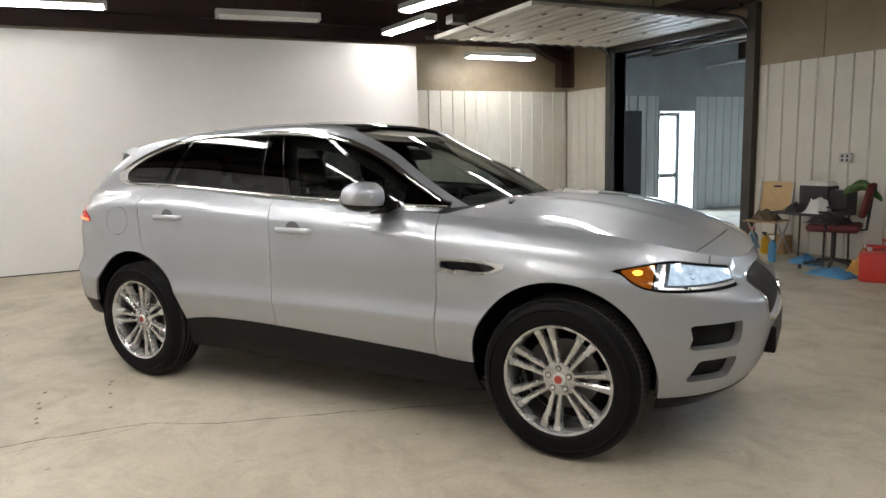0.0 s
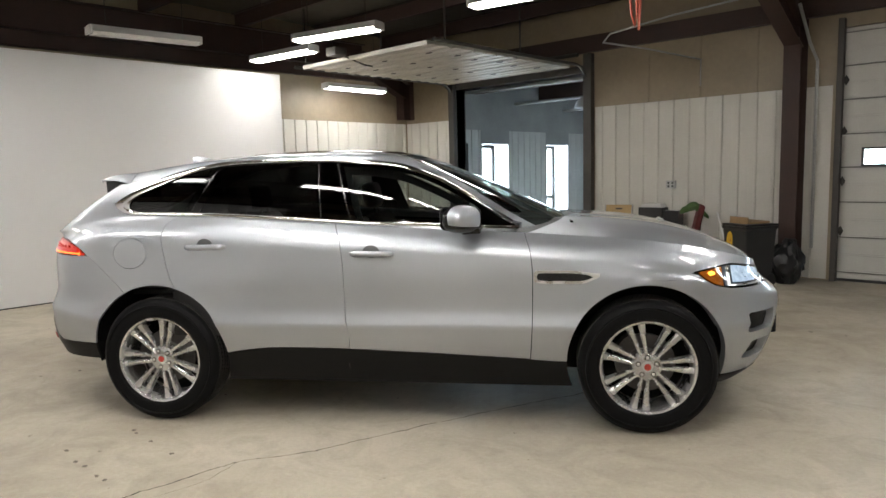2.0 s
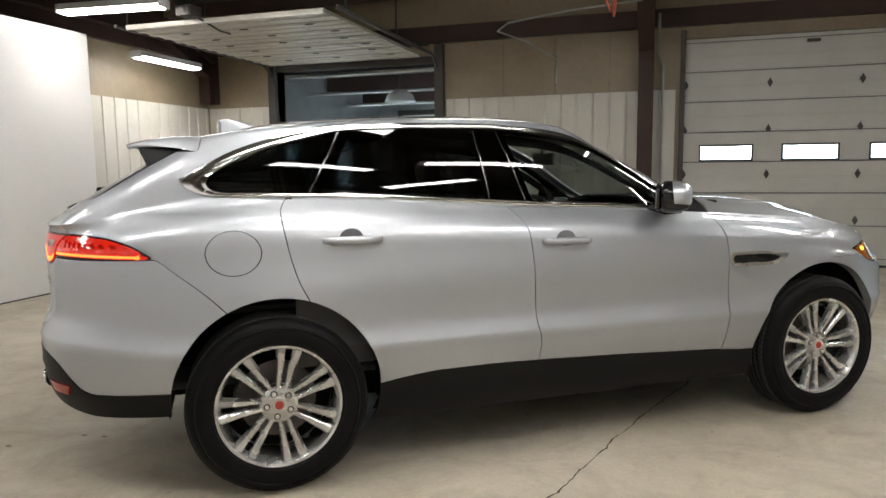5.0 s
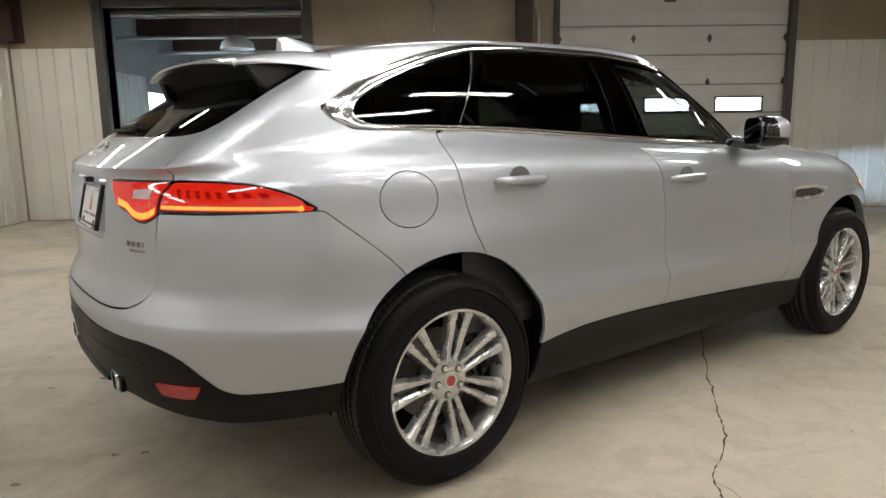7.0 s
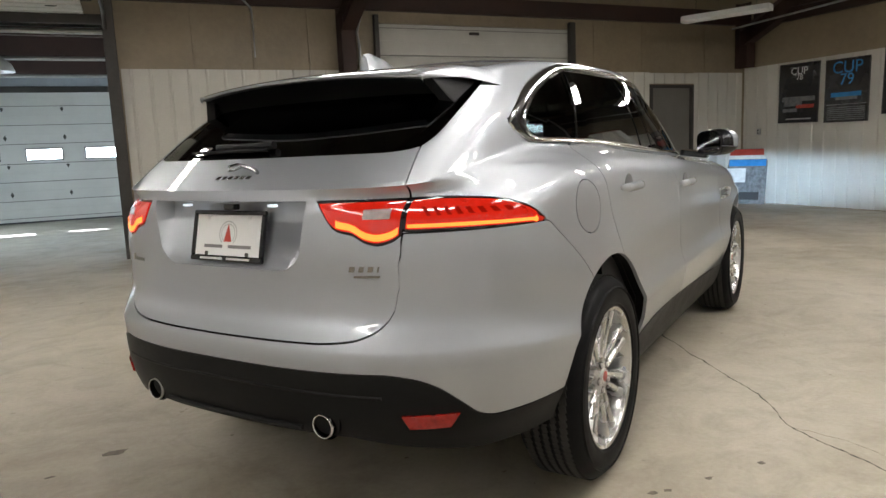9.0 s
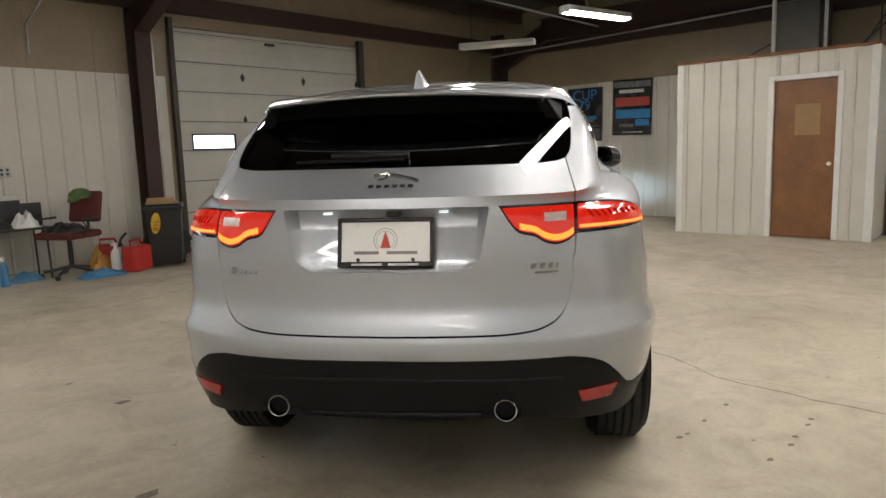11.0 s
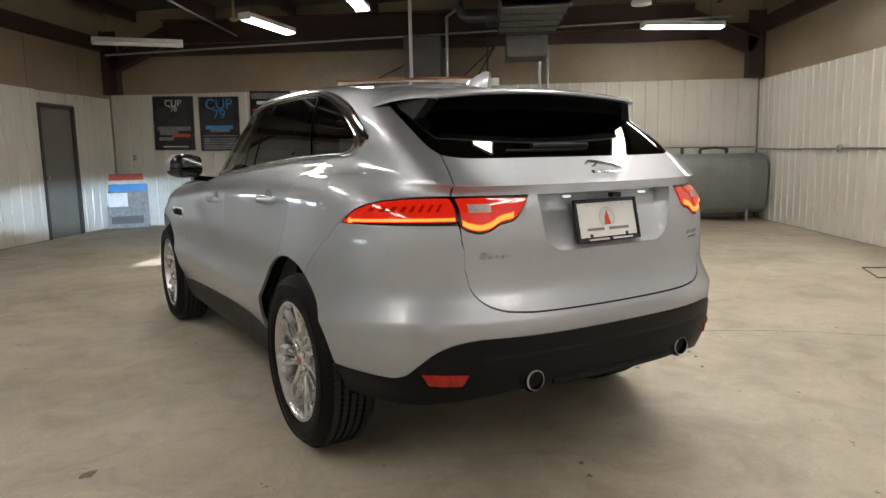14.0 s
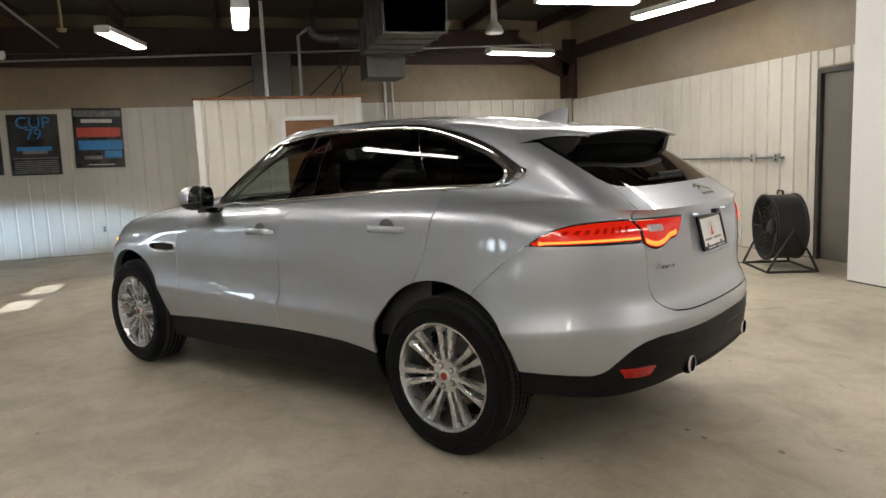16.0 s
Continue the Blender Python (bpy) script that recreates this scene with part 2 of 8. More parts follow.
def curve(pairs):
    """A smooth function through (x, y) pairs, flat beyond the ends."""
    xs = np.array([p[0] for p in pairs], float)
    ys = np.array([p[1] for p in pairs], float)
    d = np.diff(ys) / np.diff(xs)
    mm = np.zeros(len(xs))
    mm[0], mm[-1] = d[0], d[-1]
    for i in range(1, len(xs) - 1):
        mm[i] = 0 if d[i - 1] * d[i] <= 0 else 2 * d[i - 1] * d[i] / (d[i - 1] + d[i])

    def f(x):
        x = np.clip(np.asarray(x, float), xs[0], xs[-1])
        i = np.clip(np.searchsorted(xs, x) - 1, 0, len(xs) - 2)
        h = xs[i + 1] - xs[i]
        t = (x - xs[i]) / h
        return ((1 + 2 * t) * (1 - t) ** 2 * ys[i] + t * (1 - t) ** 2 * h * mm[i] + t * t * (3 - 2 * t) * ys[i + 1] + t * t * (t - 1) * h * mm[i + 1])
    return f


# ---- the hall: floor, walls, roof ----
X0, X1, Y0, Y1, YF = -6.47, 8.25, -5.75, 6.14, 13.7
EAVE, DECK_Z, RIB = 3.35, 4.0, 0.2286


def structure(ob, label="", category=""):
    return tagged(ob, label, category, kind="structure")


def floor_slab():
    n, verts, faces = 90, [], []
    w, d = (14 + 14), (YF + 12 - Y0)
    for i in range(n + 1):
        for j in range(n + 1):
            verts.append((X0 - 4 + w * i / n, Y0 - 1 + d * j / n, 0.0))
    for i in range(n):
        for j in range(n):
            a = i * (n + 1) + j
            faces.append((a, a + n + 1, a + n + 2, a + 1))
    ob = solid("floor", verts, faces, CONCRETE, smooth=False)
    return structure(ob, "worn beige sealed concrete floor with stains and cracks", "floor")


floor = floor_slab()


def wall_boxes(name, specs, label, material):
    bm = B()
    for s in specs:
        box(bm, *s)
    return structure(part(name, bm, material, None), label, "wall")


# openings in the shared wall: raised door, closed door, service door
OA, OB, OH = -5.14, -2.42, 2.92
GA, GB, GH = 1.13, 4.42, 3.06
SA, SB, SH = 6.12, 7.0, 2.13
T = 0.22
wall_north = wall_boxes("wall_north", [(X0 - T, OA, Y1, Y1 + T, 0, DECK_Z), (OA, OB, Y1, Y1 + T, OH, DECK_Z), (OB, GA, Y1, Y1 + T, 0, DECK_Z),
                                       (GA, GB, Y1, Y1 + T, GH, DECK_Z), (GB, SA, Y1, Y1 + T, 0, DECK_Z), (SA, SB, Y1, Y1 + T, SH, DECK_Z),
                                       (SB, X1 + T, Y1, Y1 + T, 0, DECK_Z)], "tan insulated upper wall with big door openings", VINYL)
wall_east = wall_boxes("wall_east", [(X1, X1 + T, Y0 - T, Y1, 0, DECK_Z)], "tan insulated end wall above white sheet metal", VINYL)
DA, DB, DH = 1.02, 1.92, 2.17
wall_south = wall_boxes("wall_south", [(X0 - T, DA, Y0 - T, Y0, 0, DECK_Z), (DA, DB, Y0 - T, Y0, DH, DECK_Z), (DB, X1, Y0 - T, Y0, 0, DECK_Z)],
                        "tan insulated side wall above white sheet metal", VINYL)
W1, W2, W3, W4, WH = 8.40, 9.36, 10.87, 11.83, 2.06
wall_west = wall_boxes("wall_west", [(X0 - T, X0, Y0, Y1, 0, DECK_Z)], "tan insulated end wall behind the white board", VINYL)
far_wall_west = wall_boxes("wall_far_west", [(X0 - 0.5, X0, Y1 + T, W1, 0, DECK_Z), (X0 - 0.5, X0, W1, W2, WH, DECK_Z), (X0 - 0.5, X0, W2, W3, 0, DECK_Z),
                                             (X0 - 0.5, X0, W3, W4, WH, DECK_Z), (X0 - 0.5, X0, W4, YF + T, 0, DECK_Z)],
                           "blue-grey wall of the next bay with two lit doorways", FARWALL)
FA, FB, FH = -5.85, -2.4, 2.83
far_wall_north = wall_boxes("wall_far_north", [(X0, FA, YF, YF + T, 0, DECK_Z), (FA, FB, YF, YF + T, FH, DECK_Z), (FB, 0.6, YF, YF + T, 0, DECK_Z)],
                            "grey far wall of the next bay round a sectional door", FARWALL)
# Unseen wall, set where it keeps the sun off the westmost door window.
far_wall_sun_block = wall_boxes("wall_far_east", [(0.4, 0.6, Y1 + T, YF, 0, DECK_Z)], "unseen plain grey wall closing the next bay, set to block the sun", FARWALL)


def roof(name, x0, x1, y0, y1, label):
    """Roof facing that sags a little between the purlins."""
    bm = B()
    nx, ny = 40, 48
    vs = {}
    for i in range(nx + 1):
        for j in range(ny + 1):
            x, y = x0 + (x1 - x0) * i / nx, y0 + (y1 - y0) * j / ny
            sag = 0.03 * math.sin(math.pi * ((y - Y0) % 1.5) / 1.5) + 0.012 * noise.noise((x * 1.3, y * 1.1, 0))
            vs[i, j] = bm.verts.new((x, y, DECK_Z - sag))
    for i in range(nx):
        for j in range(ny):
            bm.faces.new((vs[i, j], vs[i, j + 1], vs[i + 1, j + 1], vs[i + 1, j]))
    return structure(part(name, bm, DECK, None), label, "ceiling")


ceiling = roof("ceiling", X0 - 0.2, X1 + 0.2, Y0 - T, Y1 + T, "tan vinyl insulation under the roof, coloured dark for shade, between dark purlins")
ceiling_far = roof("ceiling_far", X0 - 0.4, 0.6, Y1 + T, YF + T, "tan insulation under the roof of the next bay, coloured dark for shade")
roof_cover = structure(part("roof", boxes((X0 - 0.8, X1 + 0.4, Y0 - 0.4, Y1 + T, DECK_Z + 0.03, DECK_Z + 0.09), (X0 - 0.8, 0.65, Y1 + T + 0.01, YF + 0.4, DECK_Z + 0.03, DECK_Z + 0.09)), DARK, None), "metal roof over both bays", "roof")


def i_beam(bm, a, b, depth, width, t=0.012):
    """An I section from a to b, web upright."""
    a, b = Vector(a), Vector(b)
    d = b - a
    ln = d.length
    m = Matrix.Translation(a) @ d.to_track_quat("X", "Z").to_matrix().to_4x4()
    box(bm, 0, ln, -t / 2, t / 2, t, depth - t, m=m)
    box(bm, 0, ln, -width / 2, width / 2, 0, t, m=m)
    box(bm, 0, ln, -width / 2, width / 2, depth - t, depth, m=m)


def steel_frame(x, foot=0.0):
    """One rigid frame: two columns with haunches and a rafter."""
    ob = thing("steel_frame", pose(x, 0, 0), "red-oxide steel portal frame carrying the roof", "frame", "roof frames", "structure")
    for s, y in ((1, Y1 - 0.02), (-1, Y0 + 0.02)):
        bm = B()
        box(bm, -0.1, 0.1, y - s * 0.012, y, foot, 3.6)
        box(bm, -0.006, 0.006, y - s * 0.26, y - s * 0.012, foot, 3.6)
        box(bm, -0.1, 0.1, y - s * 0.272, y - s * 0.26, foot, 2.92)
        part("column", bm, STEEL, ob)
        bm = B()
        i_beam(bm, (0, y - s * 0.2, 2.86), (0, y - s * 1.35, 3.36), 0.3, 0.2)
        part("haunch", bm, STEEL, ob)
    bm = B()
    i_beam(bm, (0, Y0 + 1.2, 3.33), (0, Y1 - 1.2, 3.33), 0.42, 0.2)
    part("rafter", bm, STEEL, ob)
    return ob


frames = [steel_frame(x, foot) for x, foot in ((X0 + 0.14, 2.46), (0.64, 0.0), (X1 - 0.14, 2.46))]


def purlin(y, z, x0, x1, name="purlin", label="dark red-oxide steel purlin under the roof"):
    bm = B()
    box(bm, x0, x1, y - 0.004, y + 0.004, z, z + 0.2)
    box(bm, x0, x1, y, y + 0.065, z, z + 0.008)
    box(bm, x0, x1, y - 0.065, y, z + 0.192, z + 0.2)
    return tagged(part(name, bm, STEEL, None), label, "beam", "purlins", "structure")


for k in range(8):
    purlin(Y0 + 0.75 + 1.5 * k, 3.76, X0 + 0.02, X1 - 0.02)
for k in range(5):
    purlin(Y1 + T + 0.8 + 1.5 * k, 3.62, X0 + 0.02, 0.38)
eave_east = tagged(part("eave_beam", boxes((X1 - 0.10, X1 - 0.004, Y0 + 0.05, Y1 - 0.3, 3.14, 3.40)), STEEL, None), "dark red-oxide beam along the end wall", "beam", kind="structure")
eave_north = tagged(part("eave_beam", boxes((X0 + 0.3, X1 - 0.3, Y1 - 0.10, Y1 - 0.004, 3.22, 3.46)), STEEL, None), "dark red-oxide beam over the big doors", "beam", kind="structure")
eave_west = tagged(part("eave_beam", boxes((X0 + 0.004, X0 + 0.10, Y0 + 0.05, Y1 - 0.3, 3.14, 3.40)), STEEL, None), "dark red-oxide beam along the end wall", "beam", kind="structure")
eave_south = tagged(part("eave_beam", boxes((X0 + 0.3, X1 - 0.3, Y0 + 0.004, Y0 + 0.10, 3.22, 3.46)), STEEL, None), "dark red-oxide beam along the side wall", "beam", kind="structure")
for k, y in enumerate((8.2, 10.6, 12.6)):
    tagged(part("far_rafter", boxes((X0 + 0.02, 0.38, y - 0.06, y + 0.06, 3.1 - 0.04 * k, 3.45)), STEEL, None), "dark steel roof beam of the next bay", "beam", "far rafters", "structure")


def sheet_mesh(width, height, name="sheet"):
    """A ribbed metal sheet: flats with a raised rib every nine inches."""
    prof, x = [(0.0, 0.0)], 0.0
    n = max(1, round(width / RIB))
    for k in range(n):
        c = (k + 0.5) * RIB
        prof += [(c - 0.020, 0.0), (c - 0.011, 0.016), (c + 0.011, 0.016), (c + 0.020, 0.0)]
    prof = [(min(px, width), py) for px, py in prof if px <= width] + [(width, 0.0)]
    verts = [(px, py, z) for z in (0.0, height) for px, py in prof]
    k = len(prof)
    faces = [(i, i + 1, k + i + 1, k + i) for i in range(k - 1)]
    me = bpy.data.meshes.new(name)
    me.from_pydata(verts, [], faces)
    me.update()
    return me


def wainscot(wall, spans, height, place, material=SHEET, z0=0.012):
    """Metal sheets side by side along a wall; place(s) gives the pose at s metres."""
    full = sheet_mesh(4 * RIB, height)
    full.materials.append(material)
    for a, b in spans:
        s = a
        while s < b - 0.02:
            w = min(4 * RIB, b - s)
            me = full
            if w < 4 * RIB - 0.01:
                me = sheet_mesh(w, height)
                me.materials.append(material)
            ob = new("sheet", me)
            ob.matrix_basis = place(s, z0)
            ob.parent = wall
            s += 4 * RIB
    return wall


north = lambda s, z: pose(s, Y1 - 0.004, z, 0, 0, 0) @ Matrix.Diagonal((1, -1, 1, 1))
east = lambda s, z: pose(X1 - 0.004, s, z, 0, 0, 90)
south = lambda s, z: pose(s, Y0 + 0.004, z, 0, 0, 0)
west = lambda s, z: pose(X0 + 0.004, s, z, 0, 0, -90) @ Matrix.Diagonal((-1, 1, 1, 1))
wainscot(wall_north, [(X0 + 0.02, OA - 0.13), (OB + 0.16, GA - 0.1), (GB + 0.05, SA - 0.06), (SB + 0.06, X1 - 0.03)], 2.38, north)
wainscot(wall_north, [(SA - 0.06, SB + 0.06)], 2.38 - SH - 0.07, lambda s, z: north(s, SH + 0.07))
wainscot(wall_east, [(Y0 + 0.03, Y1 - 0.03)], 2.45, east)
wainscot(wall_south, [(X0 + 0.02, DA - 0.06), (DB + 0.06, X1 - 0.03)], 2.42, south)
wainscot(wall_south, [(DA - 0.06, DB + 0.06)], 2.42 - DH - 0.07, lambda s, z: south(s, DH + 0.07))
wainscot(wall_west, [(Y0 + 0.03, Y1 - 0.03)], 2.38, west)
wainscot(far_wall_west, [(Y1 + T, W1 - 0.03), (W2 + 0.03, W3 - 0.03), (W4 + 0.03, YF)], 2.33, west, SHEET_GREY)
wainscot(far_wall_north, [(X0, FA - 0.1), (FB + 0.1, 0.38)], 2.33, lambda s, z: pose(s, YF - 0.004, z) @ Matrix.Diagonal((1, -1, 1, 1)), SHEET_GREY)


def trim(name, specs, material, label, bevel=0.003):
    return structure(part(name, boxes(*specs, bevel=bevel), material, None), label, "trim")


# jambs and tracks of the big doors
trim("trim", [(FA - 0.08, FA + 0.05, YF - 0.02, YF + 0.02, 0, FH + 0.08)], DARK, "dark jamb of the far door")
trim("trim", [(FB - 0.05, FB + 0.08, YF - 0.02, YF + 0.02, 0, FH + 0.08)], DARK, "dark jamb of the far door")
trim("trim", [(FA + 0.05, FB - 0.05, YF - 0.02, YF + 0.02, FH - 0.05, FH + 0.08)], DARK, "dark head of the far door")
trim("trim", [(OA - 0.12, OA, Y1 - 0.10, Y1 + T + 0.02, 0, OH + 0.1)], DARK, "dark steel jamb of the open big door")
trim("trim", [(OB, OB + 0.14, Y1 - 0.10, Y1 + T + 0.02, 0, 3.2)], DARK, "dark steel jamb of the open big door")
trim("trim", [(OA, OB, Y1 - 0.03, Y1 + T + 0.02, OH, OH + 0.12)], DARK, "dark steel head of the open big door")
trim("trim", [(GA - 0.045, GA + 0.02, Y1 - 0.09, Y1 - 0.002, 0, GH + 0.1)], DARK, "dark steel door track beside the closed door")
trim("trim", [(GB - 0.03, GB + 0.07, Y1 - 0.09, Y1 - 0.002, 0, GH + 0.1)], DARK, "dark steel door track beside the closed door")


# ---- the car: skin as a loft of outline curves ----
NS = 420


def outline(xr, xf, w, cr=-1.15, cf=0.95, pr=4.6, qr=2.5, pf=4.0, qf=2.4, n=NS):
    """Half of a plan outline from the tail's middle round one side to the nose's middle, evenly spread."""
    th = np.linspace(0, np.pi / 2, 240)
    rx, ry = cr + (xr - cr) * np.cos(th) ** (2 / pr), w * np.sin(th) ** (2 / qr)
    fx, fy = cf + (xf - cf) * np.sin(th) ** (2 / pf), w * np.cos(th) ** (2 / qf)
    x, y = np.concatenate([rx, fx]), np.concatenate([ry, fy])
    return x, y


def spread(curves, weights):
    """Resamples all outlines at one common set of steps, even along a mix of them."""
    d = 0
    for (x, y), k in zip(curves, weights):
        seg = np.hypot(np.diff(x), np.diff(y))
        d = d + k * np.concatenate([[0], np.cumsum(seg)])
    s = np.linspace(0, d[-1], NS)
    return [(np.interp(s, d, x), np.interp(s, d, y)) for x, y in curves]


dlo_low = curve([(-1.78, 1.315), (-1.735, 1.275), (-1.68, 1.254), (-1.38, 1.247), (-1.08, 1.237), (-0.77, 1.218), (-0.46, 1.198), (-0.15, 1.178), (0.165, 1.165), (0.49, 1.146), (0.76, 1.130)])
belt_z = curve([(-2.45, 1.138), (-2.28, 1.143), (-2.0, 1.190), (-1.72, 1.228), (-1.38, 1.232), (-1.08, 1.222), (-0.46, 1.184), (0.16, 1.150), (0.76, 1.116), (0.95, 1.104), (1.43, 1.066), (1.75, 1.014), (2.0, 0.950), (2.15, 0.895)])
ridge_drop = curve([(-2.45, 0.032), (-2.0, 0.048), (-1.3, 0.055), (0.5, 0.045), (1.2, 0.045), (2.2, 0.040)])
shoulder_drop = curve([(-2.45, 0.070), (-1.9, 0.115), (-1.2, 0.126), (-0.4, 0.112), (0.5, 0.100), (1.2, 0.100), (2.2, 0.085)])
ridge_z = lambda x: belt_z(x) - ridge_drop(x)
shoulder_z = lambda x: belt_z(x) - shoulder_drop(x)


def flare(x, z):
    """Wheel-arch swell of the sides."""
    g = np.exp(-((x - 1.43) / 0.42) ** 2) + 0.9 * np.exp(-((x + 1.43) / 0.46) ** 2)
    return 0.036 * g * np.exp(-((z - 0.66) / 0.26) ** 2)


LEVELS = [  # height, tail, nose, half width
    (0.20, -2.20, 2.05, 0.800), (0.30, -2.345, 2.19, 0.858), (0.40, -2.405, 2.25, 0.885), (0.50, -2.432, 2.28, 0.917), (0.60, -2.442, 2.30, 0.933),
    (0.68, -2.422, 2.31, 0.912), (0.76, -2.400, 2.31, 0.907), (0.86, -2.395, 2.30, 0.908), (0.97, -2.398, 2.26, 0.898)]


def taper(x, y):
    """The upper body draws in towards the tail."""
    return y * (1 - 0.075 * np.clip((-0.6 - x) / 1.5, 0, 1.2))


def skin_rows():
    rows = []
    for z, xr, xf, w in LEVELS:
        rise = 0.075 if z == 0.60 else 0.05 if z == 0.68 else 0.02 if z == 0.76 else 0.0
        rows.append([*outline(xr, xf, w, pr=5.0, qr=2.75), lambda x, zz=z, up=rise: zz + up * np.clip((-1.5 - x) / 0.7, 0, 1)])
    rows.append([*outline(-2.398, 2.20, 0.884, pr=4.8, qr=2.6), shoulder_z])
    x, y = outline(-2.396, 2.18, 0.842, pr=4.9, qr=2.6, pf=4.4)
    rows.append([x, 0.5 * (y + taper(x, y)), ridge_z])
    x, y = outline(-2.385, 2.16, 0.768, cr=-1.15, pr=11.0, qr=2.7, pf=5.0, qf=2.6)
    rows.append([x, taper(x, y), belt_z])
    ev = spread([(r[0], r[1]) for r in rows], [1] * len(rows))
    out = []
    for (x, y), r in zip(ev, rows):
        z = r[2](x)
        out.append(np.stack([x, y + flare(x, z) * np.clip(y / 0.7, 0, 1) ** 4, z], 1))
    # nose: the levels sink under the falling bonnet edge
    top = out[-1][:, 2]
    for k in range(len(LEVELS)):
        lim = top - 0.100 - 0.040 * (len(LEVELS) - k)
        out[k][:, 2] = np.minimum(out[k][:, 2], np.maximum(lim, 0.2 + 0.06 * k))
    return np.array(out)


def loft(rows, per):
    """Catmull-Rom through the rows; per steps between two rows."""
    rows = np.array(rows)
    n = len(rows)
    grid = []
    for i in range(n - 1):
        p0 = rows[i - 1] if i else 2 * rows[0] - rows[1]
        p1, p2 = rows[i], rows[i + 1]
        p3 = rows[i + 2] if i < n - 2 else 2 * rows[-1] - rows[-2]
        for k in range(per):
            t = k / per
            grid.append(0.5 * (2 * p1 + (p2 - p0) * t + (2 * p0 - 5 * p1 + 4 * p2 - p3) * t * t + (3 * p1 - p0 - 3 * p2 + p3) * t ** 3))
    grid.append(rows[-1])
    return np.array(grid)


_rows = skin_rows()
SKIN = np.concatenate([loft(_rows[:5], 5)[:-1], loft(_rows[4:], 5)])          # with a crease along the flank; lower body, [level, step, xyz]
_lx, _ly = outline(-2.385, 1.06, 0.768, cr=-1.15, cf=-0.1, pr=11.0, qr=2.7, pf=3.4, qf=2.3)
HOUSE_LOW = spread([(_lx, taper(_lx, _ly)), outline(-1.77, 0.24, 0.600, cr=-1.0, cf=-0.6, pr=22, qr=3.4, pf=4.8, qf=2.8)], [1, 1])
roof_edge = curve([(-1.77, 1.497), (-1.5, 1.535), (-1.2, 1.565), (-0.8, 1.585), (-0.4, 1.590), (-0.1, 1.580), (0.1, 1.553), (0.24, 1.518)])
cowl_z = curve([(-2.45, 1.138), (-2.28, 1.143), (-2.0, 1.190), (-1.72, 1.228), (-1.38, 1.232), (-1.08, 1.222), (-0.46, 1.184), (0.16, 1.150), (0.76, 1.116), (1.06, 1.150)])


def house_rows():
    (x0, y0), (x1, y1) = HOUSE_LOW
    a = np.stack([x0, y0, cowl_z(x0)], 1)
    b = np.stack([x1, y1, roof_edge(x1)], 1)
    rows = []
    for t in np.linspace(0, 1, 31):
        p = a + (b - a) * t
        bulge = 0.024 * math.sin(math.pi * t)
        p[:, 1] += bulge * np.clip(p[:, 1] / 0.6, 0, 1)
        p[:, 2] += 0.012 * math.sin(math.pi * t) * np.clip((-1.5 - p[:, 0]) / 0.4, 0, 1)
        p[:, 0] += 0.02 * math.sin(math.pi * t) * np.clip((p[:, 0] - 0.2) / 0.4, 0, 1)
        rows.append(p)
    return np.array(rows)


HOUSE_RAW = house_rows()


def roof_grid():
    edge = HOUSE_RAW[-1]
    crown = 0.045 * np.clip(1 - ((edge[:, 0] + 0.80) / 0.98) ** 4, 0, 1) * np.clip(edge[:, 1] / 0.45, 0, 1) ** 2
    rows = []
    for t in np.linspace(0, 1, 25):
        rows.append(np.stack([edge[:, 0], edge[:, 1] * (1 - t), edge[:, 2] + crown * (1 - (1 - t) ** 2.4)], 1))
    return np.array(rows)


def soften(grid, sigma, weight):
    """Rounds a grid across its rows: each column smoothed along its length where weight is near 1."""
    out = grid.copy()
    for j in range(grid.shape[1]):
        p = grid[:, j]
        d = np.linalg.norm(np.diff(p, axis=0), axis=1)
        arc = np.concatenate([[0], np.cumsum(d)])
        step = np.concatenate([[d[0]], 0.5 * (d[:-1] + d[1:]), [d[-1]]])
        k = np.exp(-0.5 * ((arc[:, None] - arc[None, :]) / sigma) ** 2) * step[None, :]
        q = (k @ p) / k.sum(axis=1, keepdims=True)
        w = weight[:, j][:, None]
        out[:, j] = p * (1 - w) + q * w
    return out


def top_grid():
    """Sides, screens and roof in one grid with a rolled roof edge."""
    g = np.concatenate([HOUSE_RAW, roof_grid()[1:]])
    n = len(HOUSE_RAW) - 1
    d = np.zeros(g.shape[:2])
    d[1:] = np.cumsum(np.linalg.norm(np.diff(g, axis=0), axis=2), axis=0)
    w = np.clip(1 - (np.abs(d - d[n]) / 0.11) ** 2, 0, 1)
    return soften(g, 0.022, w)


TOP = top_grid()
HOUSE, ROOF = TOP[:len(HOUSE_RAW)], TOP[len(HOUSE_RAW) - 1:]


ease = lambda t: t * t * (3 - 2 * t)


